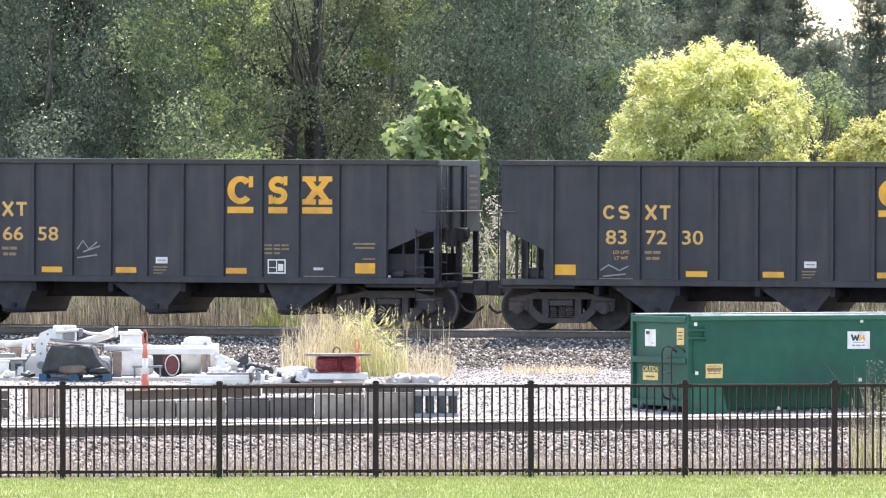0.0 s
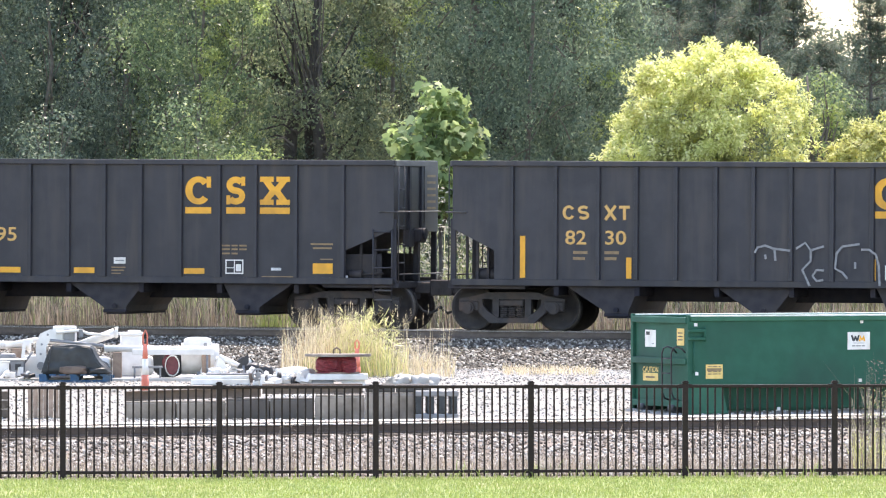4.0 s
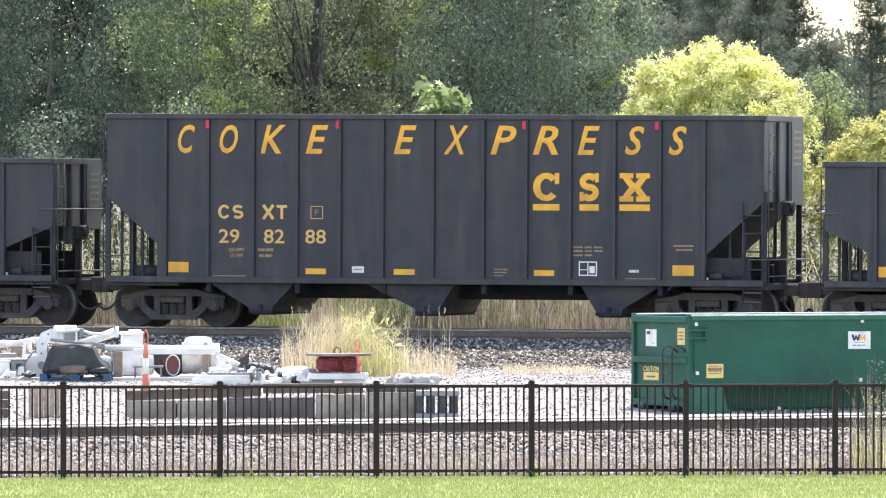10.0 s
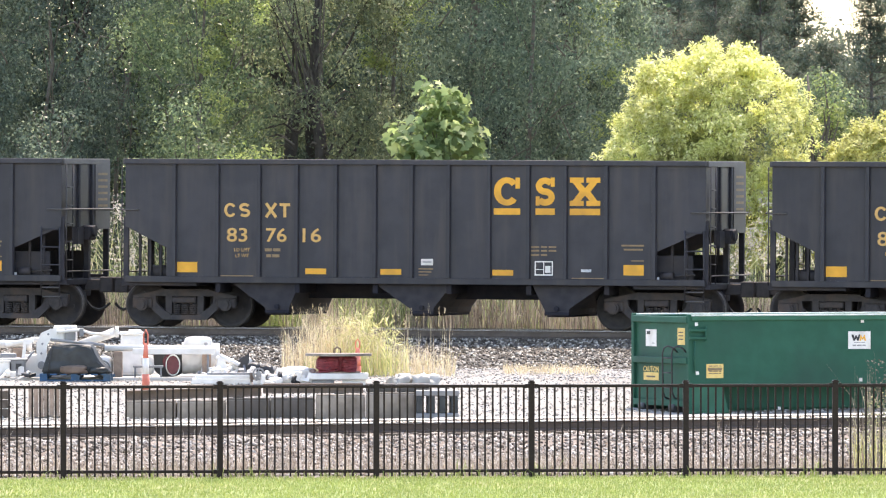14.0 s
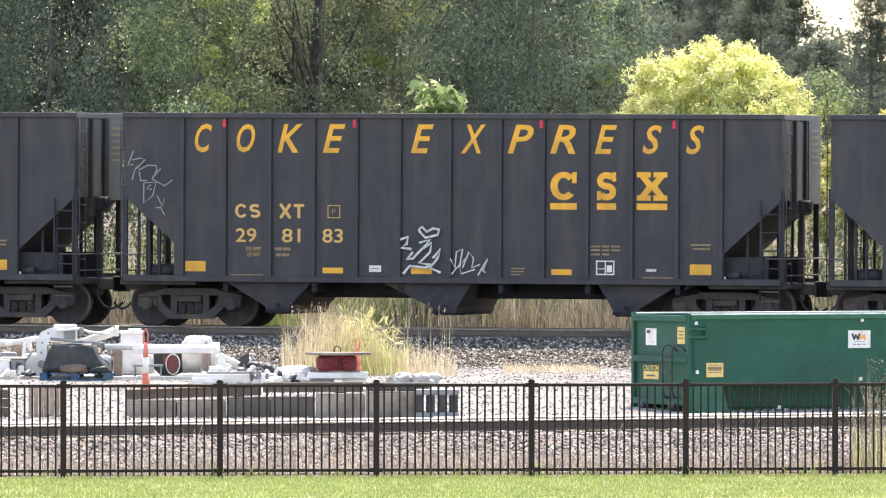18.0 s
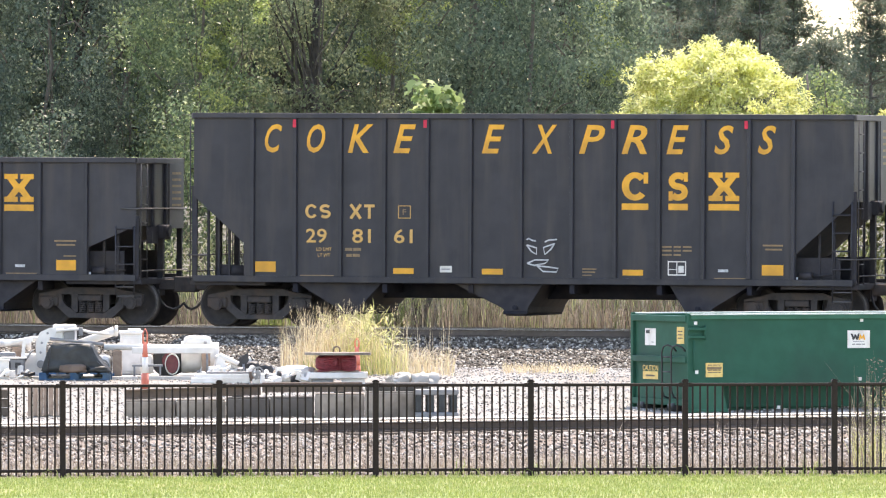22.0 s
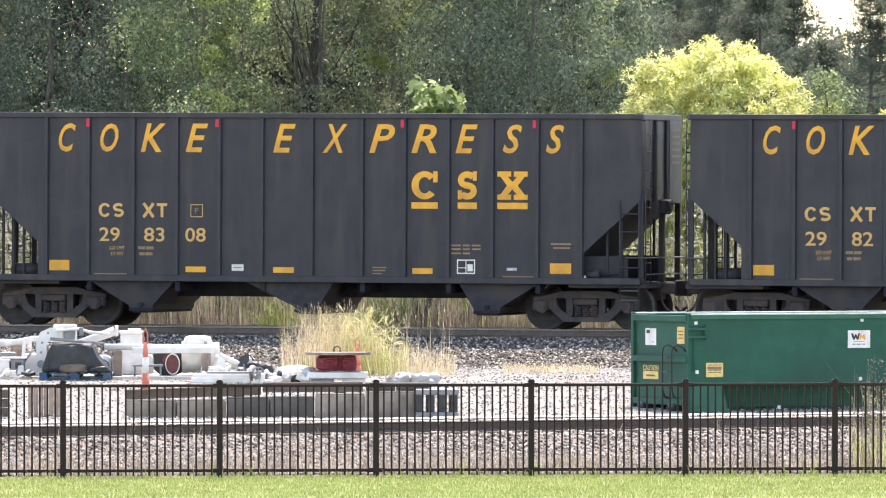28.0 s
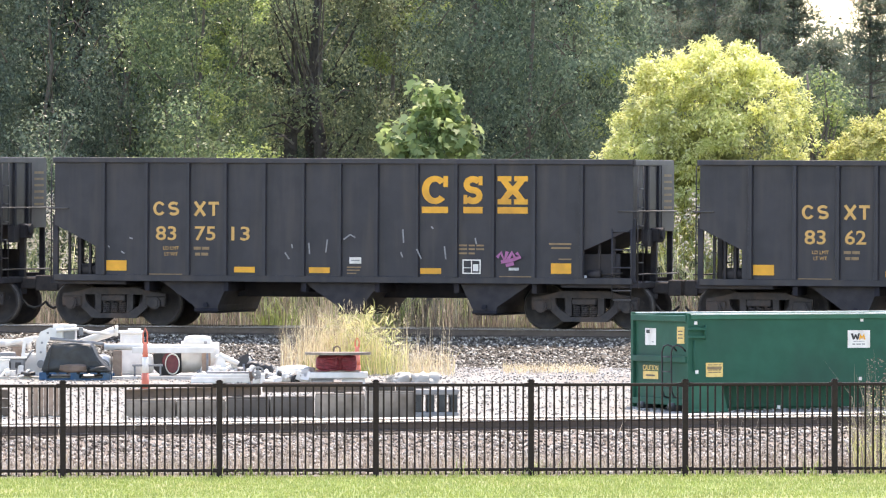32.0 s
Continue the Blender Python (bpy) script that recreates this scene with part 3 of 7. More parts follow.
def track(name, m, x0, x1, label, steel, step=0.56, fall=None):
    t = thing(name, m, label, "railway track")
    zf = fall or (lambda s: 0.0)
    cuts = [x0 + (x1 - x0) * i / 120 for i in range(121)] if fall else [x0, x1]
    for s in (-1, 1):
        r = part("rail", rail_section(s * 0.755, cuts, zf), steel, t)
        bm = bmesh.new()
        rows = [[bm.verts.new((x, s * 0.755 + d, zf(x) + h)) for d, h in ((-0.0365, -0.022), (-0.0355, -0.012), (-0.020, 0.0), (0.020, 0.0), (0.0355, -0.012), (0.0365, -0.022))] for x in cuts]
        for r0, r1 in zip(rows, rows[1:]):
            for k in range(5):
                bm.faces.new((r0[k], r1[k], r1[k + 1], r0[k + 1]))
        part("rail_head", bm, M_RAILTOP, r, "polished rail head")
    bm = bevelled(-0.115, 0.115, -1.28, 1.28, -0.33, -0.172, 0.012, 1)
    tie = bpy.data.meshes.new("sleeper")
    bm.to_mesh(tie)
    bm.free()
    plate_bm = boxes((-0.09, 0.09, -0.16, 0.16, -0.172, -0.155))
    plate = bpy.data.meshes.new("tie_plate")
    plate_bm.to_mesh(plate)
    plate_bm.free()
    n = int((min(x1, 13) - max(x0, -13)) / step)
    for k in range(n):
        x = max(x0, -13) + step * (k + 0.5)
        o = part("sleeper", tie, M_TIE, t)
        o.location = (x, 0, zf(x) + random.uniform(-0.012, 0.0))
        o.rotation_euler = (0, 0, random.uniform(-0.015, 0.015))
        for s in (-0.755, 0.755):
            part("tie_plate", plate, M_RAIL, o).location = (0, s, 0.003)
    return t


def build_tracks():
    global TRACK_POSE
    TRACK_POSE = Matrix.Translation(MID) @ pose(0, 0, 0, 0, 0, -math.degrees(TURN))
    track("main_track", TRACK_POSE, -420, 420, "main line railway track with polished rail heads on grey ballast", M_RAILMAIN, 0.56, line_z)
    bank_strip()
    c = Vector((0, FENCE_Y + 8.0 / math.cos(FENCE_TURN), 0.47 + 0.245))
    q = Matrix.Translation(c) @ pose(0, 0, 0, 0, 0, -math.degrees(FENCE_TURN)) @ pose(0, 0, 0, 0, -0.533, 0)
    # made-up chamfered strip, added to catch sun as a bright line by the siding
    for k in range(-9, 9):
        o = part("kerb_stone", bevelled(k * 1.83 + 0.004, k * 1.83 + 1.826, 1.60, 1.95, -0.40, -0.004, 0.055, 1), M_SLAB, None)
        o.matrix_basis = q @ Matrix.Translation((0, random.uniform(-0.01, 0.01), random.uniform(-0.008, 0.008)))
        tagged(o, "pale concrete strip added to show as a bright line along the siding", "kerb", "kerb beside the siding", "structure")
    track("siding_track", Matrix.Translation(c) @ pose(0, 0, 0, 0, 0, -math.degrees(FENCE_TURN)) @ pose(0, 0, 0, 0, -0.533, 0), -40, 40,
          "disused siding track half buried in pale ballast", M_RAIL)


# ---- hopper cars ----
def ring_shape(w, h, t, gap):
    """A thick ring, open at one side by the gap angle."""
    bm = bmesh.new()
    n = 22
    A = [gap + (2 * math.pi - 2 * gap) * i / n for i in range(n + 1)]
    o = [bm.verts.new((math.cos(a) * w / 2, 0, math.sin(a) * h / 2)) for a in A]
    i_ = [bm.verts.new((math.cos(a) * (w / 2 - t), 0, math.sin(a) * (h / 2 - t * 0.8))) for a in A]
    for k in range(n):
        bm.faces.new((o[k], o[k + 1], i_[k + 1], i_[k]))
    return bm


def strip(bm, pts, w, closed=False):
    """A flat band along points of the x-z plane."""
    P = [Vector((x, 0, z)) for x, z in pts]
    L, R = [], []
    for i, p in enumerate(P):
        d = (P[min(i + 1, len(P) - 1)] - P[max(i - 1, 0)]).normalized()
        nrm = Vector((-d.z, 0, d.x)) * w / 2
        L.append(bm.verts.new(p + nrm))
        R.append(bm.verts.new(p - nrm))
    for i in range(len(P) - 1):
        bm.faces.new((L[i], L[i + 1], R[i + 1], R[i]))


def band_mesh(lines, w):
    bm = bmesh.new()
    for l in lines:
        strip(bm, l, w)
    return bm


def wave_shape(w, h, t):
    """A thick double curl."""
    r = h * 0.25 - t * 0.25
    pts = []
    for a in range(30, 271, 20):
        pts.append((math.cos(radians(a)) * (w / 2 - t / 2), h / 4 - t / 4 + math.sin(radians(a)) * r))
    for a in range(90, -151, -20):
        pts.append((math.cos(radians(a)) * (w / 2 - t / 2), -h / 4 + t / 4 + math.sin(radians(a)) * r))
    return band_mesh([pts], t)


def cross_shape(w, h, t):
    """Two slanting bars crossing, with flat blocks at their ends."""
    q, e = w / 2, h / 2
    k, g, bb, aa, mm, nn = e * 0.63, q * 0.09, q * 0.30, q * 0.80, q * 0.36, e * 0.26
    bm = bmesh.new()
    for s in (-1, 1):
        for r in (-1, 1):
            for o in (((q, e), (g, e), (g, k), (bb, k), (aa, k), (q, k)), ((aa, k), (bb, k), (0, nn), (mm, 0))):
                bm.faces.new([bm.verts.new((x * s, 0, z * r)) for x, z in o])
    bm.faces.new([bm.verts.new((x, 0, z)) for x, z in ((mm, 0), (0, nn), (-mm, 0), (0, -nn))])
    bmesh.ops.remove_doubles(bm, verts=bm.verts[:], dist=0.0005)
    return bm


def blocks(rows):
    """Flat panels in the x-z plane: x0, x1, z0, z1."""
    bm = bmesh.new()
    for x0, x1, z0, z1 in rows:
        bm.faces.new([bm.verts.new(p) for p in ((x0, 0, z0), (x1, 0, z0), (x1, 0, z1), (x0, 0, z1))])
    return bm


FACE = -1.570      # painted marks lie just proud of the near side sheet


def mark(car, name, mesh, material, x=0.0, z=0.0, label="", lift=0.0):
    o = part(name, mesh, material, car, label)
    o.location = (x, FACE - lift, z)
    if name == "stencil":
        o["kind"] = "stuff"
    return o


def make_bogie(car, x):
    """A two-axle bogie: cast side frames, spring nests, bolster and two wheelsets."""
    b = part("bogie", bevelled(-0.20, 0.20, -1.0, 1.0, 0.42, 0.72, 0.03), M_UNDER, car, "grimy cast steel bogie")
    b.location = (x, 0, 0)
    for s in (-1, 1):
        y0, y1 = s * 1.0 - 0.07, s * 1.0 + 0.07
        # top member, bottom member, sloping ends and window columns, with oval lightening holes left between them
        bm = slabs([[(-1.10, 0.64), (-0.74, 0.70), (-0.50, 0.77), (0.50, 0.77), (0.74, 0.70), (1.10, 0.64), (1.10, 0.47), (0.95, 0.58), (0.80, 0.58),
                     (0.62, 0.63), (-0.62, 0.63), (-0.80, 0.58), (-0.95, 0.58), (-1.10, 0.47)],
                    [(-0.80, 0.582), (-0.62, 0.632), (-0.60, 0.50), (-0.52, 0.40), (-0.30, 0.26), (-0.30, 0.15), (-0.46, 0.15), (-0.80, 0.45)],
                    [(0.80, 0.582), (0.80, 0.45), (0.46, 0.15), (0.30, 0.15), (0.30, 0.26), (0.52, 0.40), (0.60, 0.50), (0.62, 0.632)],
                    [(-0.298, 0.15), (0.298, 0.15), (0.298, 0.25), (-0.298, 0.25)],
                    [(-0.40, 0.628), (-0.27, 0.628), (-0.27, 0.27), (-0.298, 0.262), (-0.40, 0.33)], [(0.27, 0.628), (0.40, 0.628), (0.40, 0.33), (0.298, 0.262), (0.27, 0.27)]], y0, y1)
        part("side_frame", bm, M_TRUCK, b)
        bm = bmesh.new()
        for k in (-0.17, 0, 0.17):
            pts = [(k + 0.066 * math.cos(a * 0.8), s * 1.03 + 0.066 * math.sin(a * 0.8), 0.25 + 0.24 * a / 46) for a in range(46)]
            tube(bm, pts, 0.019, 5)
        part("spring_nest", bm, M_TRUCK, b)
        part("bolster_end", bevelled(-0.25, 0.25, s * 1.08 - 0.06, s * 1.08 + 0.06, 0.49, 0.62, 0.02, 1), M_TRUCK, b)
        for k in (-0.889, 0.889):
            bm = bevelled(k - 0.21, k + 0.21, s * 1.05 - 0.07, s * 1.05 + 0.07, 0.38, 0.60, 0.03, 1)
            disc(bm, (k, s * 1.12, 0.457), 0.125, s * 0.06, "y", 16)
            disc(bm, (k, s * 1.18, 0.457), 0.085, s * 0.03, "y", 12)
            part("axle_bearing", bm, M_TRUCK, b)
    for k in (-0.889, 0.889):
        bm = bmesh.new()
        tube(bm, [(0, -0.98, 0), (0, 0.98, 0)], 0.075, 12)
        for s in (-1, 1):
            y = s * 0.70
            # dished disc, bright worn rim and flange
            prof = [(0.10, y + s * 0.075), (0.16, y + s * 0.06), (0.34, y + s * 0.015), (0.385, y + s * 0.07), (0.440, y + s * 0.07), (0.457, y + s * 0.055),
                    (0.460, y - s * 0.03), (0.487, y - s * 0.05), (0.480, y - s * 0.07), (0.385, y - s * 0.07), (0.34, y - s * 0.02), (0.10, y - s * 0.07)]
            n = 28
            rings = [[bm.verts.new((math.cos(2 * math.pi * i / n) * r, yy, math.sin(2 * math.pi * i / n) * r)) for i in range(n)] for r, yy in prof]
            for q, (r0, r1) in enumerate(zip(rings, rings[1:])):
                for i in range(n):
                    fa = bm.faces.new((r0[i], r0[(i + 1) % n], r1[(i + 1) % n], r1[i]))
                    fa.smooth = True
                    fa.material_index = 1 if q in (4, 5) else 0
        for a in range(3):
            disc(bm, (0.24 * math.cos(a * 2.1), -0.755, 0.24 * math.sin(a * 2.1)), 0.03, 0.02, "y", 8)
        bmesh.ops.recalc_face_normals(bm, faces=bm.faces[:])
        w = part("wheelset", bm, M_WHEEL, b, "rust-brown steel wheels on an axle")
        w.data.materials.append(M_TREAD)
        w.location = (k, 0, 0.457)
    return b


def make_hopper(name, half, top, ribs, bogie_x, bays, cut_l, cut_r, label):
    """One open hopper car, its origin on the rail heads under its middle. half: half the length of the sides."""
    car = thing(name, Matrix(), label, "freight car", "hopper cars of the train")
    sill = 0.94
    W = 1.55
    for s in (-1, 1):
        o = [(-half, top), (half, top), (half, cut_r[1]), (half - cut_r[0], cut_r[2]), (half - cut_r[0], sill), (-half + cut_l[0], sill),
             (-half + cut_l[0], cut_l[2]), (-half, cut_l[1])]
        part("side_sheet", slabs([o], s * W - 0.006, s * W + 0.006), M_CAR, car)
        part("top_chord", bevelled(-half - 0.01, half + 0.01, s * W - 0.075, s * W + 0.05, top - 0.085, top + 0.02, 0.012), M_CAR, car)
        bm = bevelled(-half, half, s * W - 0.055, s * W + 0.03, sill - 0.03, sill + 0.10, 0.008, 1)
        part("side_sill", bm, M_CAR, car)
    rib_bm = bmesh.new()
    o = [(-0.055, 0), (-0.035, -0.075), (0.035, -0.075), (0.055, 0)]
    a = [rib_bm.verts.new((x, y, sill + 0.10)) for x, y in o]
    b = [rib_bm.verts.new((x, y, top - 0.085)) for x, y in o]
    for i in range(4):
        rib_bm.faces.new((a[i], a[(i + 1) % 4], b[(i + 1) % 4], b[i]))
    rib_bm.faces.new(a[::-1])
    rib_bm.faces.new(b)
    bmesh.ops.recalc_face_normals(rib_bm, faces=rib_bm.faces[:])
    rib = bpy.data.meshes.new("rib")
    rib_bm.to_mesh(rib)
    rib_bm.free()
    for x in ribs:
        for s in (-1, 1):
            p = part("rib", rib, M_CAR, car)
            p.location = (x, s * (W + 0.006), 0)
            if s > 0:
                p.rotation_euler = (0, 0, math.pi)
    for s, cut in ((-1, cut_l), (1, cut_r)):
        e = s * half
        zc = cut[1]
        # upright end wall, then the floor of the hopper sloping inwards
        part("end_wall", boxes((min(e, e - s * 0.012), max(e, e - s * 0.012), -W + 0.02, W - 0.02, zc, top - 0.02)), M_CAR, car)
        # the paler material on the end chord paints in the light it catches
        part("end_chord", bevelled(min(e - s * 0.05, e + s * 0.06), max(e - s * 0.05, e + s * 0.06), -W, W, top - 0.10, top + 0.018, 0.01, 1), M_CARPALE, car, "end chord in a paler colour for the light on it")
        k = (zc - cut[2]) / cut[0]
        w = cut[0] + 0.75
        bm = slabs([[(e, zc), (e - s * 0.02, zc + 0.02), (e - s * w, zc - k * w + 0.02), (e - s * w, zc - k * w - 0.01)]], -W + 0.01, W - 0.01)
        part("slope_sheet", bm, M_CARDARK, car)
        part("end_platform", bevelled(min(e - s * 1.5, e + s * 0.10), max(e - s * 1.5, e + s * 0.10), -W + 0.05, W - 0.05, sill - 0.10, sill + 0.02, 0.01, 1), M_CARDARK, car)
        for y, w, z0, z1 in ((-W + 0.06, 0.04, sill, zc + 0.2), (W - 0.06, 0.04, sill, zc + 0.2), (-0.45, 0.06, zc - 0.05, top - 0.1), (0.45, 0.07, zc - 0.05, top - 0.1), (0.2, 0.075, sill, zc)):
            part("end_post", bevelled(min(e - s * 0.06, e + s * 0.05), max(e - s * 0.06, e + s * 0.05), y - w, y + w, z0, z1, 0.008, 1), M_CARDARK, car)
        if s > 0:
            for y in (-W + 0.08, W - 0.08):
                y_ = y * 0.88
                part("corner_panel", bevelled(e - cut[0] - 0.02, e - 0.32, y_ - 0.01, y_ + 0.01, sill + 0.02, cut[2] - (0.02 if top > 4 else 0.06), 0.004, 1), M_CARDARK, car)
            # brake cylinder, its rod and a pale tag on the platform
            bm = tube(bmesh.new(), [(e - cut[0] + 0.10, -1.42, sill + 0.17), (e - cut[0] + 0.36, -1.42, sill + 0.17)], 0.085, 14)
            tube(bm, [(e - cut[0] + 0.36, -1.42, sill + 0.17), (e - cut[0] + 0.80, -1.42, sill + 0.20)], 0.02, 6)
            part("brake_cylinder", bm, M_CARDARK, car)
            part("valve_tag", boxes((e - cut[0] + 0.02, e - cut[0] + 0.09, -1.53, -1.52, sill + 0.10, sill + 0.15)), M_CHALK, car, "small pale tag")
            part("brake_rod", bars([[(e - cut[0] + 0.25, -1.50, sill + 0.06), (e + 0.05, -1.50, sill + 0.09)]], 0.014, 6), M_CARPALE, car)
            # brake gear clamped on the end wall under the panel
            bm = bevelled(e + 0.02, e + 0.20, -0.25, 0.20, zc - 0.28, zc + 0.02, 0.03, 1)
            disc(bm, (e + 0.20, 0.0, zc - 0.10), 0.12, 0.05, "x", 16)
            box(bm, e - 0.03, e + 0.10, -0.75, -0.35, zc - 0.36, zc - 0.02)
            part("brake_box", bm, M_CARDARK, car)
            for yy, z_ in ((-1.42, sill + 0.05), (-1.42, sill - 0.14)):
                part("step", bars([[(e - 0.40, yy - 0.16, z_ - 0.2), (e - 0.03, yy - 0.16, z_ - 0.2)]], 0.018, 6), M_CARPALE, car)
        for y in (-1.3, 1.3):
            for o in ((0.24, 0.46, 0.68) if s < 0 else (0.45, 0.75)):
                h = zc - k * (o - 0.02)
                part("upright", bevelled(e - s * o - 0.025, e - s * o + 0.025, y - 0.03, y + 0.03, sill, max(sill + 0.2, h), 0.006, 1), M_CARDARK, car)
        # ladder on the near corner, steps and grab irons
        for y in ((-W - 0.03,) if s > 0 else ()):
            rungs = [[(e - s * 0.02, y, z), (e - s * 0.42, y, z)] for z in np.arange(1.25, zc + 0.05, 0.36)]
            rungs += [[(e - s * 0.42, y, sill - 0.32), (e - s * 0.42, y, zc)], [(e - s * 0.03, y, sill - 0.32), (e - s * 0.03, y, zc)]]
            part("ladder", bars(rungs, 0.016, 6), M_CAR, car)
        for y0 in ((-W + 0.05,) if s > 0 else (-W + 0.05, W - 0.47)):
            rungs = [[(e + s * 0.09, y0, z), (e + s * 0.09, y0 + 0.42, z)] for z in np.arange(1.35, top - 0.2, 0.37)]
            rungs += [[(e + s * 0.09, y, sill), (e + s * 0.09, y, top - 0.1)] for y in (y0, y0 + 0.42)]
            part("end_ladder", bars(rungs, 0.014, 6), M_CAR, car)
        gz = 2.38 if top < 4 else 1.45
        part("grab_rail", bars([[(e - s * 0.3, -W - 0.05, gz), (e + s * 0.12, -W - 0.05, gz), (e + s * 0.12, W, gz), (e - s * 0.2, W, gz)]], 0.016, 6), M_CARPALE, car)
        part("grab_rail", bars([[(e + s * 0.13, -W, 1.12), (e + s * 0.13, W, 1.12)]], 0.016, 6), M_CARPALE, car)
        bm = boxes((min(e, e + s * 0.5), max(e, e + s * 0.5), -0.12, 0.12, 0.72, 0.95))
        box(bm, min(e + s * 0.38, e + s * 0.66), max(e + s * 0.38, e + s * 0.66), -0.17, 0.15, 0.68, 1.0)
        bmesh.ops.bevel(bm, geom=bm.edges[:], offset=0.02, segments=1, affect="EDGES")
        part("coupler", bm, M_TRUCK, car)
        part("brake_hose", bars([[(e + s * 0.1, -0.35, 0.72), (e + s * 0.16, -0.38, 0.52), (e + s * 0.28, -0.38, 0.38), (e + s * 0.42, -0.33, 0.33), (e + s * 0.54, -0.26, 0.38), (e + s * 0.62, -0.2, 0.46)]], 0.028, 6), M_BLACK, car)
        make_bogie(car, s * bogie_x)
    # brake gear on the left platform
    bm = bevelled(-half + 0.35, -half + 0.80, -0.9, -0.35, sill + 0.02, sill + 0.30, 0.04)
    tube(bm, [(-half + 0.4, -1.15, sill + 0.18), (-half + 1.0, -1.15, sill + 0.18)], 0.14, 14)
    part("brake_gear", bm, M_CARDARK, car)
    bm = bmesh.new()
    disc(bm, (-half - 0.14, 0.75, 2.3), 0.28, 0.03, "x", 20, 0.24)
    part("brake_wheel", bm, M_CARDARK, car)
    # panel with small writing on the end wall
    part("notice_panel", bevelled(half + 0.004, half + 0.06, 0.56, W + 0.01, cut_r[1] - 0.06, top - 0.09, 0.006, 1), M_CARPALE, car, "dusty grey-brown end panel")
    bm = bmesh.new()
    for i in range(6):
        z = top - 0.32 - i * 0.13
        bm.faces.new([bm.verts.new(p) for p in ((half + 0.066, 0.72, z), (half + 0.066, 1.36, z), (half + 0.066, 1.36, z + 0.05), (half + 0.066, 0.72, z + 0.05))])
    part("stencil", bm, M_FAINT, car, "faded illegible end stencils")["kind"] = "stuff"
    # unseen sheet added to keep sun off the underframe; then centre sill, discharge bays
    part("hopper_floor", boxes((-half + cut_l[0] - 0.1, half - cut_r[0] + 0.1, -W + 0.008, W - 0.008, sill + 0.03, sill + 0.06)), M_CARDARK, car)
    part("centre_sill", bevelled(-half - 0.05, half + 0.05, -0.32, 0.32, 0.60, sill - 0.02, 0.02, 1), M_UNDER, car)
    for x in ribs[1:-1:2]:
        part("crossbearer", boxes((x - 0.05, x + 0.05, -W + 0.03, W - 0.03, sill - 0.22, sill - 0.04)), M_UNDER, car)
    for x0, x1, b0, b1 in bays:
        part("discharge_bay", slabs([[(x0, sill - 0.01), (x1, sill - 0.01), (b1 + 0.03, 0.44), (b1, 0.33), (b1 - 0.06, 0.29), (b0 + 0.06, 0.29), (b0, 0.33), (b0 - 0.04, 0.42)]], -W + 0.10, W - 0.10), M_CARDARK, car)
        part("outlet_frame", bevelled(b0 - 0.03, b1 + 0.03, -W + 0.07, -W + 0.11, 0.30, 0.37, 0.01, 1), M_UNDER, car)
        part("door_shaft", bars([[((b0 + b1) / 2, -W + 0.02, 0.44), ((b0 + b1) / 2, -W + 0.12, 0.44)]], 0.05, 10), M_UNDER, car)
        part("bay_door", bevelled(b0 + 0.02, b1 - 0.02, -W + 0.12, W - 0.12, 0.27, 0.31, 0.006, 1), M_UNDER, car)
    return car


def crossed_strokes(x, z, w):
    bm = band_mesh([[(-x, z), (x, -z)]], w)
    low = set(bm.verts)
    strip(bm, [(-x, -z), (x, z)], w)
    for v in bm.verts:
        if v not in low:
            v.co.y = -0.002
    return bm


def with_blocks(bm, rows):
    """Terminal blocks laid just proud of a painted shape."""
    for x0, x1, z0, z1 in rows:
        bm.faces.new([bm.verts.new(p) for p in ((x0, -0.002, z0), (x1, -0.002, z0), (x1, -0.002, z1), (x0, -0.002, z1))])
    return bm


def emblem_ring(w, h, t):
    return with_blocks(ring_shape(w, h, t, 0.70), [(w * 0.5 - 0.10, w * 0.5 - 0.005, h * 0.10, h * 0.49)])


def emblem_wave(w, h, t):
    return with_blocks(wave_shape(w, h, t), [(w * 0.5 - 0.085, w * 0.5 - 0.003, h * 0.17, h * 0.495), (-w * 0.5 + 0.003, -w * 0.5 + 0.085, -h * 0.495, -h * 0.17)])


def freeze(bm, name):
    me = bpy.data.meshes.new(name)
    bm.to_mesh(me)
    bm.free()
    return me


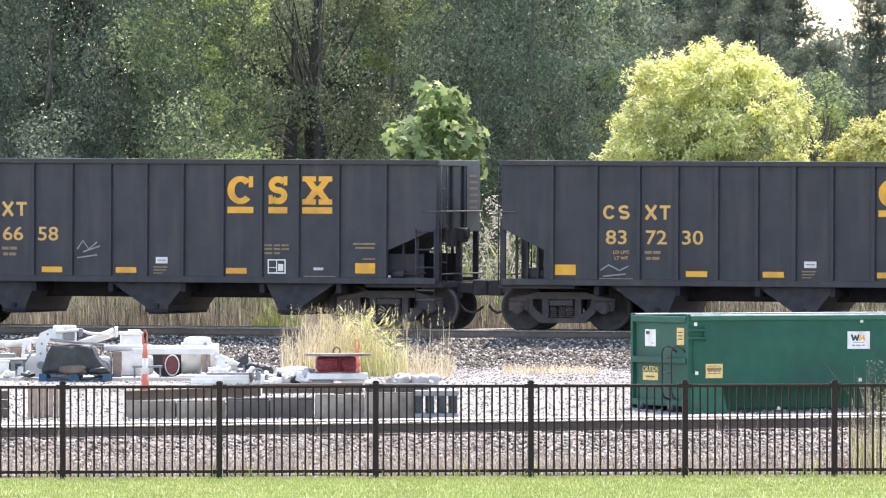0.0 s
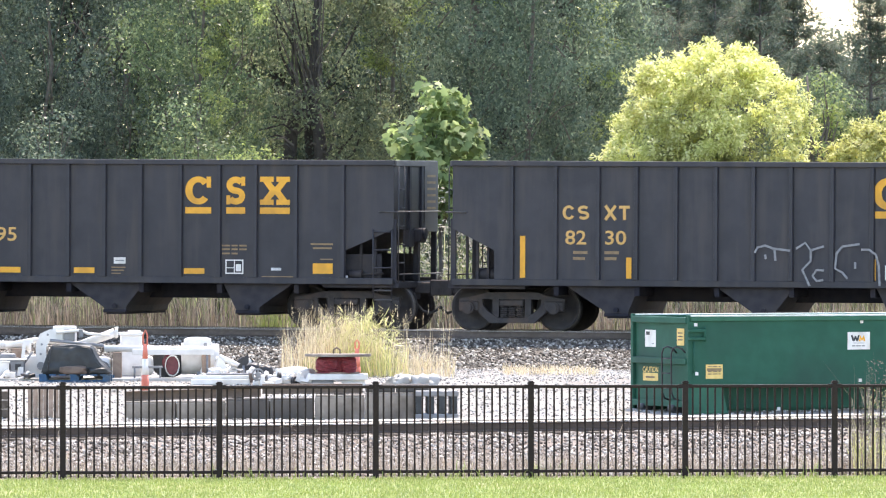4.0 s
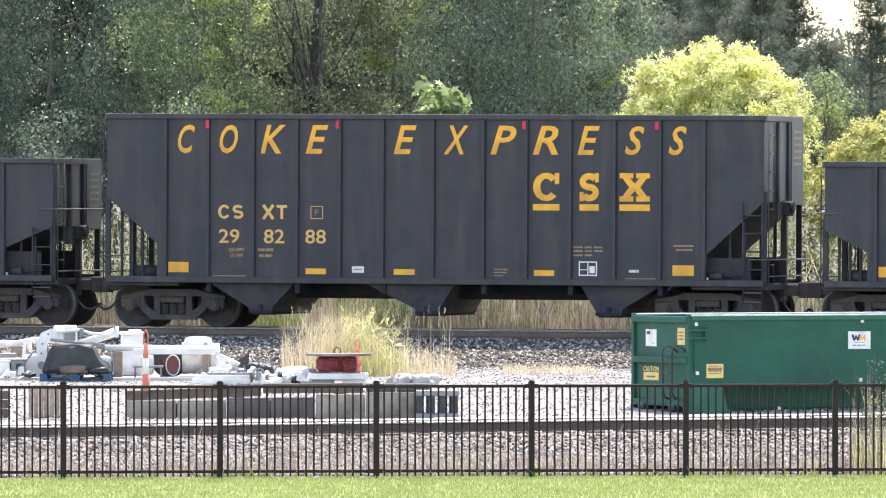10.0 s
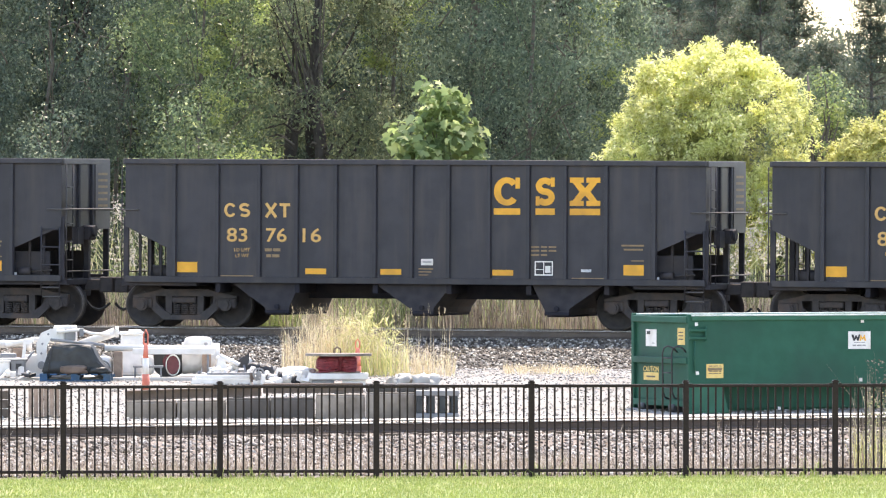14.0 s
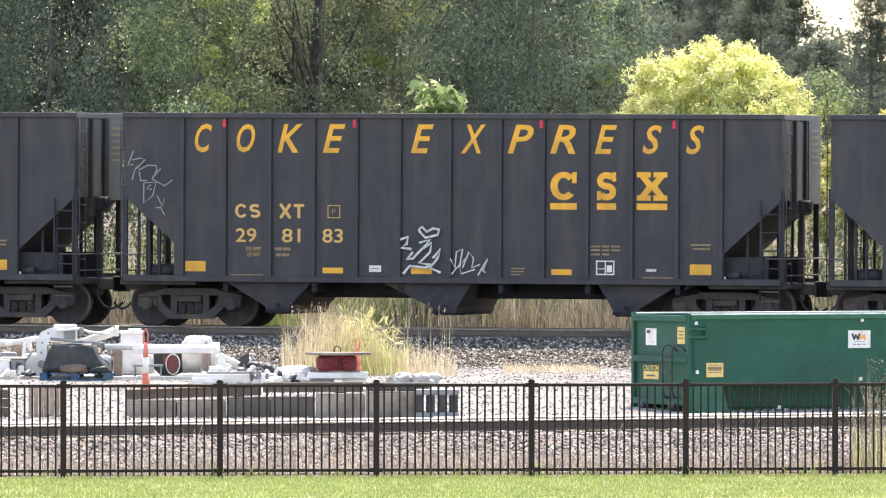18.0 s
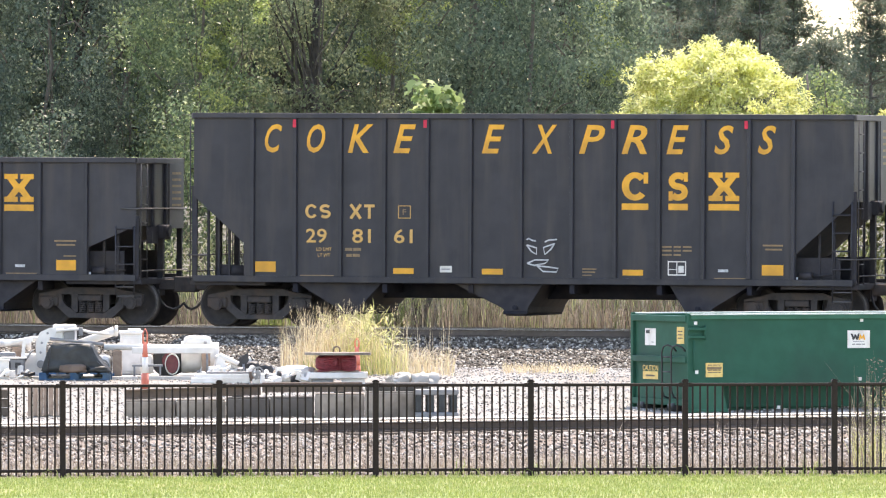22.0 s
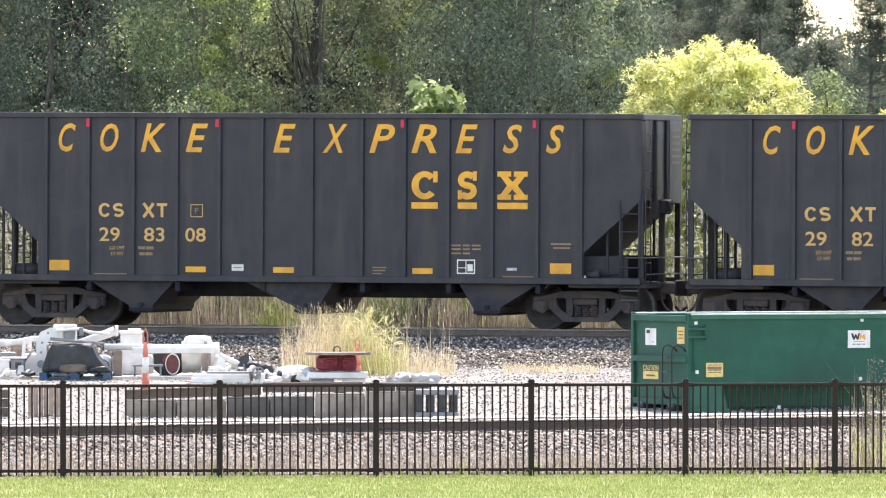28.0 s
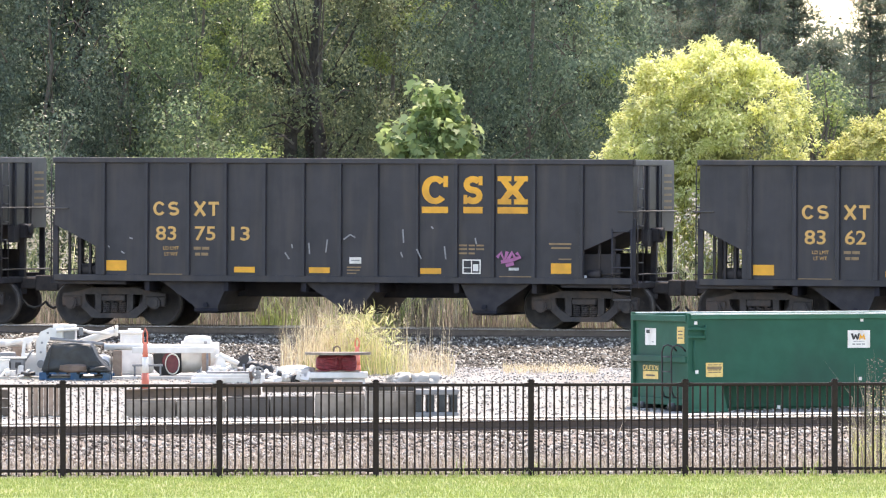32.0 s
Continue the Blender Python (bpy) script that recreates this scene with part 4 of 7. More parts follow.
def paint_common(car, coke):
    """Marks that all cars of a kind share: emblem, reflectors, stencils."""
    lx = [2.37, 3.26, 4.20] if coke else [1.957, 2.75, 3.576]
    z0, zb = (2.884, 2.477) if coke else (2.79, 2.387)
    wd = [0.55, 0.40, 0.63]
    mark(car, "emblem", freeze(emblem_ring(0.55, 0.57, 0.15), "emblem"), M_YELLOW, lx[0], z0, "yellow painted emblem shape")
    mark(car, "emblem", freeze(emblem_wave(0.40, 0.57, 0.13), "emblem"), M_YELLOW, lx[1], z0, "yellow painted emblem shape")
    mark(car, "emblem", freeze(cross_shape(0.63, 0.57, 0.17), "emblem"), M_YELLOW, lx[2], z0, "yellow painted emblem shape")
    for x, w in zip(lx, wd):
        mark(car, "underline", freeze(blocks([(x - w / 2, x + w / 2, zb - 0.065, zb + 0.065)]), "underline"), M_YELLOW, label="yellow bar under the emblem")
    big, small = ([(-5.549, -5.118), (4.985, 5.427)], [(-2.651, -2.223), (-0.801, -0.364), (2.121, 2.543)]) if coke else \
                 ([(-4.962, -4.532), (4.377, 4.797)], [(-2.255, -1.816), (-0.678, -0.24), (1.658, 2.093)])
    for a, b in big:
        mark(car, "reflector", freeze(blocks([(a, b, 1.12, 1.33)]), "reflector"), M_YELLOW, label="yellow reflective panel")
    for a, b in small:
        mark(car, "reflector", freeze(blocks([(a, b, 1.10, 1.215)]), "reflector"), M_YELLOW, label="yellow reflective panel")
    wx, bx, px_ = (-1.55, 3.24, 4.19) if coke else (0.297, 2.727, 3.605)
    zz = 1.20 if coke else 1.36
    tagp = mark(car, "notice", freeze(blocks([(wx - 0.125, wx + 0.125, zz - 0.065, zz + 0.065)]), "notice"), M_WHITE, label="small white notice")
    part("print", freeze(blocks([(wx - 0.09, wx + 0.09, zz - 0.01, zz + 0.012)]), "print"), M_GREY, tagp).location = (0, -0.002, 0)
    q = 0.19
    zc = 1.25
    mark(car, "service_box", freeze(blocks([(bx - q, bx + q, zc + 0.12, zc + 0.145), (bx - q, bx + q, zc - 0.145, zc - 0.12), (bx - q, bx - q + 0.025, zc - 0.12, zc + 0.12),
                                            (bx + q - 0.025, bx + q, zc - 0.12, zc + 0.12), (bx - 0.01, bx + 0.01, zc - 0.12, zc + 0.12),
                                            (bx - q + 0.025, bx - 0.01, zc - 0.03, zc - 0.015), (bx + 0.03, bx + 0.14, zc - 0.09, zc + 0.05)]), "service_box"), M_WHITE, label="white outlined service box")
    mark(car, "notice", freeze(blocks([(px_ - 0.105, px_ + 0.105, 1.18, 1.235)]), "notice"), M_CHALK, label="small white notice")
    sx = [(-4.26, -3.94), (-3.66, -3.33)] if coke else [(-3.755, -3.42), (-3.11, -2.78)]
    (a, b), sx = sx[0], sx[1:]
    mark(car, "stencil", lettering("LD LMT", 0.07, b - a, 0, 0.0), M_BUFF, (a + b) / 2, 1.585, "small buff load limit words")
    mark(car, "stencil", lettering("LT WT", 0.07, (b - a) * 0.82, 0, 0.0), M_BUFF, (a + b) / 2, 1.465, "small buff light weight words")
    rows = []
    for a, b in sx:
        rows += [(a, a + (b - a) * 0.46, 1.555, 1.615), (a + (b - a) * 0.52, b, 1.555, 1.615), (a + 0.03, a + (b - a) * 0.42, 1.435, 1.495), (a + (b - a) * 0.48, b - 0.02, 1.435, 1.495)]
    mark(car, "stencil", freeze(blocks(rows), "stencil"), M_FAINT, label="small faded weight stencils")
    a, b = (2.93, 3.56) if coke else (2.46, 3.0)
    rows = [(a + (b - a) * f0, a + (b - a) * f1, z, z + 0.035) for z in (1.66, 1.585, 1.50) for f0, f1 in ((0, 0.32), (0.38, 0.62), (0.68, 0.97))][:8]
    mark(car, "stencil", freeze(blocks(rows), "stencil"), M_FAINT, label="small faded service stencils")
    a, b = (5.0, 5.42) if coke else (4.33, 4.80)
    mark(car, "stencil", freeze(blocks([(a, b, 1.70, 1.735), (a + 0.05, b - 0.02, 1.62, 1.655)] + ([] if coke else [(a + 0.2, b, 1.40, 1.425)])), "stencil"), M_FAINT, label="small faded stencils")
    a, b = (1.286, 1.58) if coke else (0.12, 0.42)
    mark(car, "stencil", freeze(blocks([(a, b, 1.21, 1.235), (a, b - 0.03, 1.15, 1.175), (a, b - 0.1, 1.09, 1.11)]), "stencil"), M_FAINT, label="small faded stencils")
    for a, b in (((-4.6, -3.9), (4.0, 4.65)) if coke else ((-4.05, -3.35), (3.3, 4.0))):
        mark(car, "stencil", freeze(blocks([(a, b, 1.045, 1.065)]), "stencil"), M_FAINT, label="thin faded stencil line")


def paint_marks(car, coke, number, z_shift=0.0, dx=0.0):
    """Owner's marks as plain shapes, the car number, and the running words."""
    zm, zn = (2.35, 1.857) if coke else (2.385, 1.885)
    x = ([-4.37, -4.08, -3.44, -3.155] if coke else [-3.84, -3.535, -2.98, -2.69])
    mark(car, "owner_mark", SMALL[0], M_BUFF, x[0] + dx, zm)
    mark(car, "owner_mark", SMALL[1], M_BUFF, x[1] + dx, zm)
    mark(car, "owner_mark", SMALL[2], M_BUFF, x[2] + dx, zm)
    mark(car, "owner_mark", SMALL[3], M_BUFF, x[3] + dx, zm)
    xs = [-4.264, -3.316, -2.443] if coke else [-3.695, -2.868, -2.119]
    for i in range(3):
        pair = number[2 * i:2 * i + 2]
        if pair.strip():
            mark(car, "car_number", lettering(pair, 0.285, 0.28 if pair == "11" else 0.39 if "1" in pair else 0.435, 0, 0.012), M_BUFF, xs[i] + dx, zn, "buff painted car number")


def tag(i, lines, w, material, label):
    """Spray-painted strokes on the side of one car."""
    mark(CARS[i][0], "graffiti", freeze(band_mesh(lines, w), "graffiti"), material, label=label, lift=0.08)


def graffiti():
    tag(10, [[(-1.62, 1), (-1.27, 1.42), (-0.94, 1.05)],
            [(-1.27, 1.42), (-1.25, 1)],
            [(-0.96, 1.16), (-0.84, 1.39), (-0.4, 1.78), (-0.08, 1.49), (0.02, 1.32), (0.23, 1.03), (0.4, 0.83)],
            [(-0.41, 1.78), (-0.42, 0.8)]], 0.06, M_CHALK, "white spray-painted mountain outline")
    tag(15, [[(2.07, 1.84), (2.19, 1.79), (2.31, 1.85)],
            [(2.09, 1.81), (2.13, 1.56)],
            [(2.07, 1.57), (2.25, 1.62)],
            [(2.25, 1.69), (2.35, 1.73), (2.47, 1.78)],
            [(2.35, 1.69), (2.31, 1.6), (2.34, 1.43)],
            [(2.53, 1.58), (2.43, 1.56), (2.43, 1.37), (2.53, 1.3), (2.65, 1.41)],
            [(2.65, 1.56), (2.77, 1.51), (2.91, 1.53), (3.07, 1.6), (3.26, 1.76), (3.42, 1.78), (3.54, 1.7), (3.68, 1.54), (3.82, 1.51), (4.02, 1.5), (4.17, 1.57), (4.33, 1.72), (4.47, 1.81), (4.59, 1.8), (4.65, 1.67), (4.77, 1.59), (4.92, 1.57), (5.12, 1.64), (5.36, 1.73), (5.55, 1.8)],
            [(2.17, 1.27), (2.29, 1.29), (2.39, 1.26)]], 0.055, M_CHALK, "white spray-painted letters and a long wave line")
    tag(17, [[(0.15, 1.8), (0.19, 1.83), (0.27, 1.79), (0.34, 1.78)],
            [(0.53, 1.76), (0.61, 1.8), (0.78, 1.81)],
            [(0.15, 1.7), (0.25, 1.57), (0.35, 1.51), (0.36, 1.64), (0.15, 1.7)],
            [(0.73, 1.73), (0.65, 1.61), (0.53, 1.51), (0.5, 1.65), (0.73, 1.73)],
            [(0.16, 1.33), (0.33, 1.4), (0.61, 1.4), (0.53, 1.33), (0.31, 1.29), (0.16, 1.33)],
            [(0.37, 1.28), (0.49, 1.17), (0.77, 1.16), (0.81, 1.23), (0.61, 1.26), (0.37, 1.28)]], 0.03, M_CHALK, "white painted brow, eye and mouth outlines")
    tag(4, [[(0.01, 1.6), (0.07, 1.71), (0.23, 1.75), (0.39, 1.69), (0.74, 1.65)],
            [(0.23, 1.57), (0.24, 1.48)],
            [(0.42, 1.66), (0.44, 1.45)],
            [(0.86, 1.69), (1.05, 1.81), (1.16, 1.66), (1.43, 1.74)],
            [(1.16, 1.66), (1.16, 1.45), (0.99, 1.27), (1.14, 0.95)],
            [(1.43, 1.26), (1.28, 1.27), (1.2, 1.15), (1.28, 1.05), (1.42, 1.07)],
            [(1.69, 1.61), (1.81, 1.74), (2.16, 1.79)],
            [(1.69, 1.61), (1.66, 1.3), (1.81, 1.22), (1.91, 1.1)],
            [(2.07, 1.43), (2.07, 1.3)],
            [(2.19, 1.68), (2.35, 1.68), (2.49, 1.58), (2.55, 1.37), (2.57, 0.96)]], 0.045, M_CHALKMID, "faded white graffiti strokes")
    tag(14, [[(-1, 1.79), (-0.84, 1.85), (-0.87, 1.7), (-0.99, 1.63), (-0.77, 1.6)],
            [(-0.62, 1.98), (-0.55, 2.05), (-0.45, 1.95), (-0.32, 2.02), (-0.19, 2), (-0.22, 1.89), (-0.48, 1.83), (-0.62, 1.98)],
            [(-0.61, 1.73), (-0.38, 1.79), (-0.55, 1.6), (-0.74, 1.41), (-0.87, 1.38), (-0.74, 1.54)],
            [(-0.55, 1.6), (-0.35, 1.73), (-0.38, 1.54), (-0.61, 1.32), (-0.38, 1.29)],
            [(-0.32, 1.42), (-0.16, 1.61), (-0.22, 1.42), (-0.38, 1.23), (-0.16, 1.13)],
            [(-0.94, 1.1), (-0.81, 1.26), (-0.48, 1.23), (-0.35, 1.29)]], 0.05, M_CHALK, "white graffiti strokes")
    tag(14, [[(0.04, 1.42), (0.14, 1.23), (0.17, 1.55), (0.3, 1.61), (0.23, 1.23), (0.36, 1.42)],
            [(0.3, 1.23), (0.43, 1.55), (0.53, 1.42), (0.49, 1.23), (0.66, 1.3)],
            [(0.62, 1.08), (0.82, 1.42), (0.72, 1.17), (0.78, 1.14)],
            [(0.07, 1.1), (0.23, 1.29), (0.27, 1.11), (0.56, 1.2)]], 0.03, M_CHALK, "white graffiti strokes")
    tag(14, [[(-6.63, 3.56), (-6.75, 3.26), (-6.63, 3.28)],
             [(-6.66, 3.37), (-6.47, 3.41), (-6.38, 3.37), (-6.59, 3.19), (-6.66, 2.97)],
             [(-6.38, 3.39), (-6.55, 3.2), (-6.51, 3.17), (-6.34, 3.26), (-6.15, 3.26), (-6.13, 3.17), (-6.24, 2.99), (-6.05, 3.2)],
             [(-6.51, 3.13), (-6.47, 2.95), (-6.34, 2.96)],
             [(-6.24, 2.99), (-5.97, 2.85), (-5.8, 2.97)],
             [(-6.41, 2.91), (-6.15, 2.92), (-6.22, 2.65), (-6.41, 2.49), (-6.41, 2.91)],
             [(-6.26, 2.87), (-6.36, 2.78), (-6.24, 2.78)],
             [(-6.13, 2.65), (-6.01, 2.43), (-5.97, 2.59)],
             [(-6.15, 2.4), (-6.05, 2.41), (-5.97, 2.26)]], 0.026, M_CHALKMID, "pale graffiti strokes near the car end")
    tag(7, [[(-1.53, 1.65), (-1.63, 1.57), (-1.61, 1.44), (-1.51, 1.42), (-1.47, 1.57), (-1.55, 1.67), (-1.35, 1.69)],
            [(-1.43, 1.48), (-1.39, 1.67), (-1.33, 1.52), (-1.27, 1.67), (-1.23, 1.52)],
            [(-1.17, 1.52), (-1.19, 1.65), (-1.09, 1.67), (-1.13, 1.52), (-1.03, 1.54)],
            [(-1.03, 1.67), (-0.91, 1.68), (-1.01, 1.59), (-0.92, 1.57)],
            [(-1.51, 1.3), (-1.35, 1.4), (-1.27, 1.42), (-1.43, 1.25), (-1.31, 1.32)],
            [(-1.23, 1.38), (-1.11, 1.46), (-1.15, 1.36), (-1.05, 1.38)],
            [(-1.01, 1.46), (-0.93, 1.47), (-0.95, 1.35)],
            [(-1.23, 1.31), (-1.23, 1.19), (-1.13, 1.29), (-1.17, 1.17)],
            [(-1.09, 1.27), (-1.11, 1.1), (-1.03, 1.23)],
            [(-0.93, 1.23), (-1.01, 1.19), (-1.01, 1.1), (-0.93, 1.12)],
            [(-1.57, 1.36), (-1.51, 1.37)],
            [(-1.57, 1.28), (-1.53, 1.3)]], 0.035, M_CHALK, "white graffiti tag")
    tag(7, [[(0.92, 1.7), (0.96, 1.53), (0.8, 1.45), (0.74, 1.38)],
            [(0.8, 1.59), (0.88, 1.42), (0.96, 1.47)],
            [(0.96, 1.38), (1.04, 1.53), (1.08, 1.66), (1.12, 1.45)],
            [(1.04, 1.3), (1.1, 1.57), (1.23, 1.57), (1.21, 1.42), (1.1, 1.38)],
            [(1.25, 1.38), (1.33, 1.48), (1.37, 1.34), (1.45, 1.29)],
            [(1.18, 1.25), (1.31, 1.14)],
            [(1.29, 1.28), (1.41, 1.19)]], 0.035, M_CHALK, "white graffiti tag")
    tag(7, [[(1.55, 1.4), (1.65, 1.42), (1.59, 1.59), (1.71, 1.57), (1.67, 1.44)],
            [(1.75, 1.54), (1.85, 1.61), (1.79, 1.46), (1.75, 1.54)],
            [(1.87, 1.42), (1.93, 1.59)],
            [(1.97, 1.44), (2.01, 1.61), (2.08, 1.4), (2.16, 1.65), (2.22, 1.31)],
            [(1.67, 1.38), (2.1, 1.39)]], 0.035, M_CHALK, "white graffiti tag")
    tag(7, [[(3.15, 1.34), (3.19, 1.51), (3.29, 1.49), (3.21, 1.39)],
            [(3.33, 1.39), (3.37, 1.51), (3.46, 1.49), (3.45, 1.39), (3.31, 1.43)],
            [(3.5, 1.39), (3.54, 1.53), (3.62, 1.41), (3.68, 1.53)],
            [(3.7, 1.43), (3.72, 1.53)],
            [(3.66, 1.4), (3.78, 1.61), (3.85, 1.34)],
            [(3.25, 1.37), (3.72, 1.4)]], 0.035, M_CHALK, "white graffiti tag")
    tag(24, [[(3.28, 1.44), (3.36, 1.54), (3.43, 1.38), (3.49, 1.56)],
            [(3.49, 1.38), (3.59, 1.54), (3.66, 1.41)],
            [(3.68, 1.54), (3.76, 1.45), (3.56, 1.38), (3.36, 1.35)],
            [(3.46, 1.28), (3.63, 1.32)]], 0.07, M_PINK, "pink graffiti tag")
    tag(24, [[(-1.02, 1.68), (-1, 1.6)],
            [(-1.16, 1.51), (-1.07, 1.38)],
            [(-0.66, 1.71), (-0.64, 1.48)],
            [(-0.27, 1.78), (-0.3, 1.52)],
            [(0.07, 1.78), (0.21, 1.88), (0.32, 1.82)],
            [(1.31, 1.99), (1.33, 1.72)],
            [(1.27, 1.53), (1.31, 1.43)],
            [(1.6, 1.6), (1.7, 1.4)],
            [(2.18, 1.66), (2.21, 1.4)],
            [(1.9, 2.05), (1.95, 2.01)],
            [(-4.9, 1.62), (-4.87, 1.59)],
            [(-4.45, 1.79), (-4.38, 1.77)],
            [(2.82, 1.83), (2.85, 1.7)],
            [(-4.62, 1.51), (-4.55, 1.47)]], 0.03, M_CHALKMID, "pale scratches in the paint")
    tag(0, [[(-1.47, 1.58), (-1.35, 1.75), (-1.23, 1.58), (-1.05, 1.72)],
            [(-1.35, 1.52), (-0.99, 1.64)],
            [(-1.47, 1.4), (-1.05, 1.46)]], 0.03, M_CHALKMID, "faded grey graffiti tag")
    tag(1, [[(-4, 1.22), (-3.83, 1.33), (-3.6, 1.22), (-3.42, 1.31)],
            [(-3.95, 1.1), (-3.48, 1.15)]], 0.03, M_CHALKMID, "faded grey graffiti tag")
    tag(20, [[(-0.79, 1.76), (-0.39, 1.74)],
            [(-0.62, 1.74), (-0.67, 1.37), (-0.44, 1.32), (-0.39, 1.6)],
            [(-0.79, 1.59), (-0.73, 1.37)]], 0.025, M_CHALKMID, "faded grey graffiti tag")
    # painted-over patches and a brown primer patch
    for x0, x1 in ((0.72, 1.42), (3.18, 3.90)):
        mark(CARS[6][0], "paint_patch", freeze(blob(x0, x1, 1.22, 1.68, 4), "paint_patch"), M_CARPALE, label="pale grey painted-over patch", lift=-0.004)
    mark(CARS[20][0], "paint_patch", freeze(blob(0.55, 2.25, 0.99, 3.45, 7), "paint_patch"), M_RUSTPATCH, label="large brown primer patch", lift=-0.004)


def blob(x0, x1, z0, z1, seed):
    """A flat patch with a wavering edge."""
    bm = bmesh.new()
    o = []
    for k in range(40):
        a = 2 * math.pi * k / 40
        c, s = math.cos(a), math.sin(a)
        q = 1 / max(abs(c), abs(s)) ** 0.6 * (1 + 0.06 * noise.noise(Vector((c * 2, s * 2, seed))))
        o.append(bm.verts.new(((x0 + x1) / 2 + c * q * (x1 - x0) / 2.15, 0, (z0 + z1) / 2 + s * q * (z1 - z0) / 2.15)))
    bm.faces.new(o)
    return bm


def paint_old(car):
    """The older car's own marks."""
    z0, zb = 2.79, 2.37
    for f, x, w in ((emblem_ring(0.63, 0.64, 0.17), 2.73, 0.63), (emblem_wave(0.46, 0.64, 0.14), 3.60, 0.46), (cross_shape(0.65, 0.64, 0.17), 4.44, 0.65)):
        mark(car, "emblem", freeze(f, "emblem"), M_YELLOW, x, z0, "yellow painted emblem shape")
        mark(car, "underline", freeze(blocks([(x - w / 2, x + w / 2, zb - 0.07, zb + 0.07)]), "underline"), M_YELLOW, label="yellow bar under the emblem")
    for x, h in ((4.60, 0.84), (2.36, 0.42), (-4.85, 0.84), (-2.65, 0.42)):
        mark(car, "reflector", freeze(blocks([(x, x + 0.11, 1.07, 1.07 + h)]), "reflector"), M_YELLOW, label="upright yellow reflective strip")
    x, zc = 2.86, 1.22
    mark(car, "service_box", freeze(blocks([(x - 0.2, x + 0.2, zc + 0.12, zc + 0.145), (x - 0.2, x + 0.2, zc - 0.145, zc - 0.12), (x - 0.2, x - 0.175, zc - 0.12, zc + 0.12),
                                            (x + 0.175, x + 0.2, zc - 0.12, zc + 0.12), (x - 0.01, x + 0.01, zc - 0.12, zc + 0.12)]), "service_box"), M_WHITE, label="white outlined service box")
    mark(car, "stencil", freeze(blocks([(3.35, 3.95, 1.50, 1.54), (3.35, 3.95, 1.42, 1.46), (3.35, 3.75, 1.34, 1.38)]), "stencil"), M_FAINT, label="small faded service stencils")
    mark(car, "notice", freeze(blocks([(4.36, 4.58, 1.11, 1.16)]), "notice"), M_CHALK, label="small white notice")
    mark(car, "stencil", freeze(blocks([(-3.75, -3.45, 1.555, 1.615), (-3.1, -2.8, 1.555, 1.615), (-3.75, -3.5, 1.435, 1.495), (-3.1, -2.85, 1.435, 1.495)]), "stencil"), M_FAINT, label="small faded weight stencils")


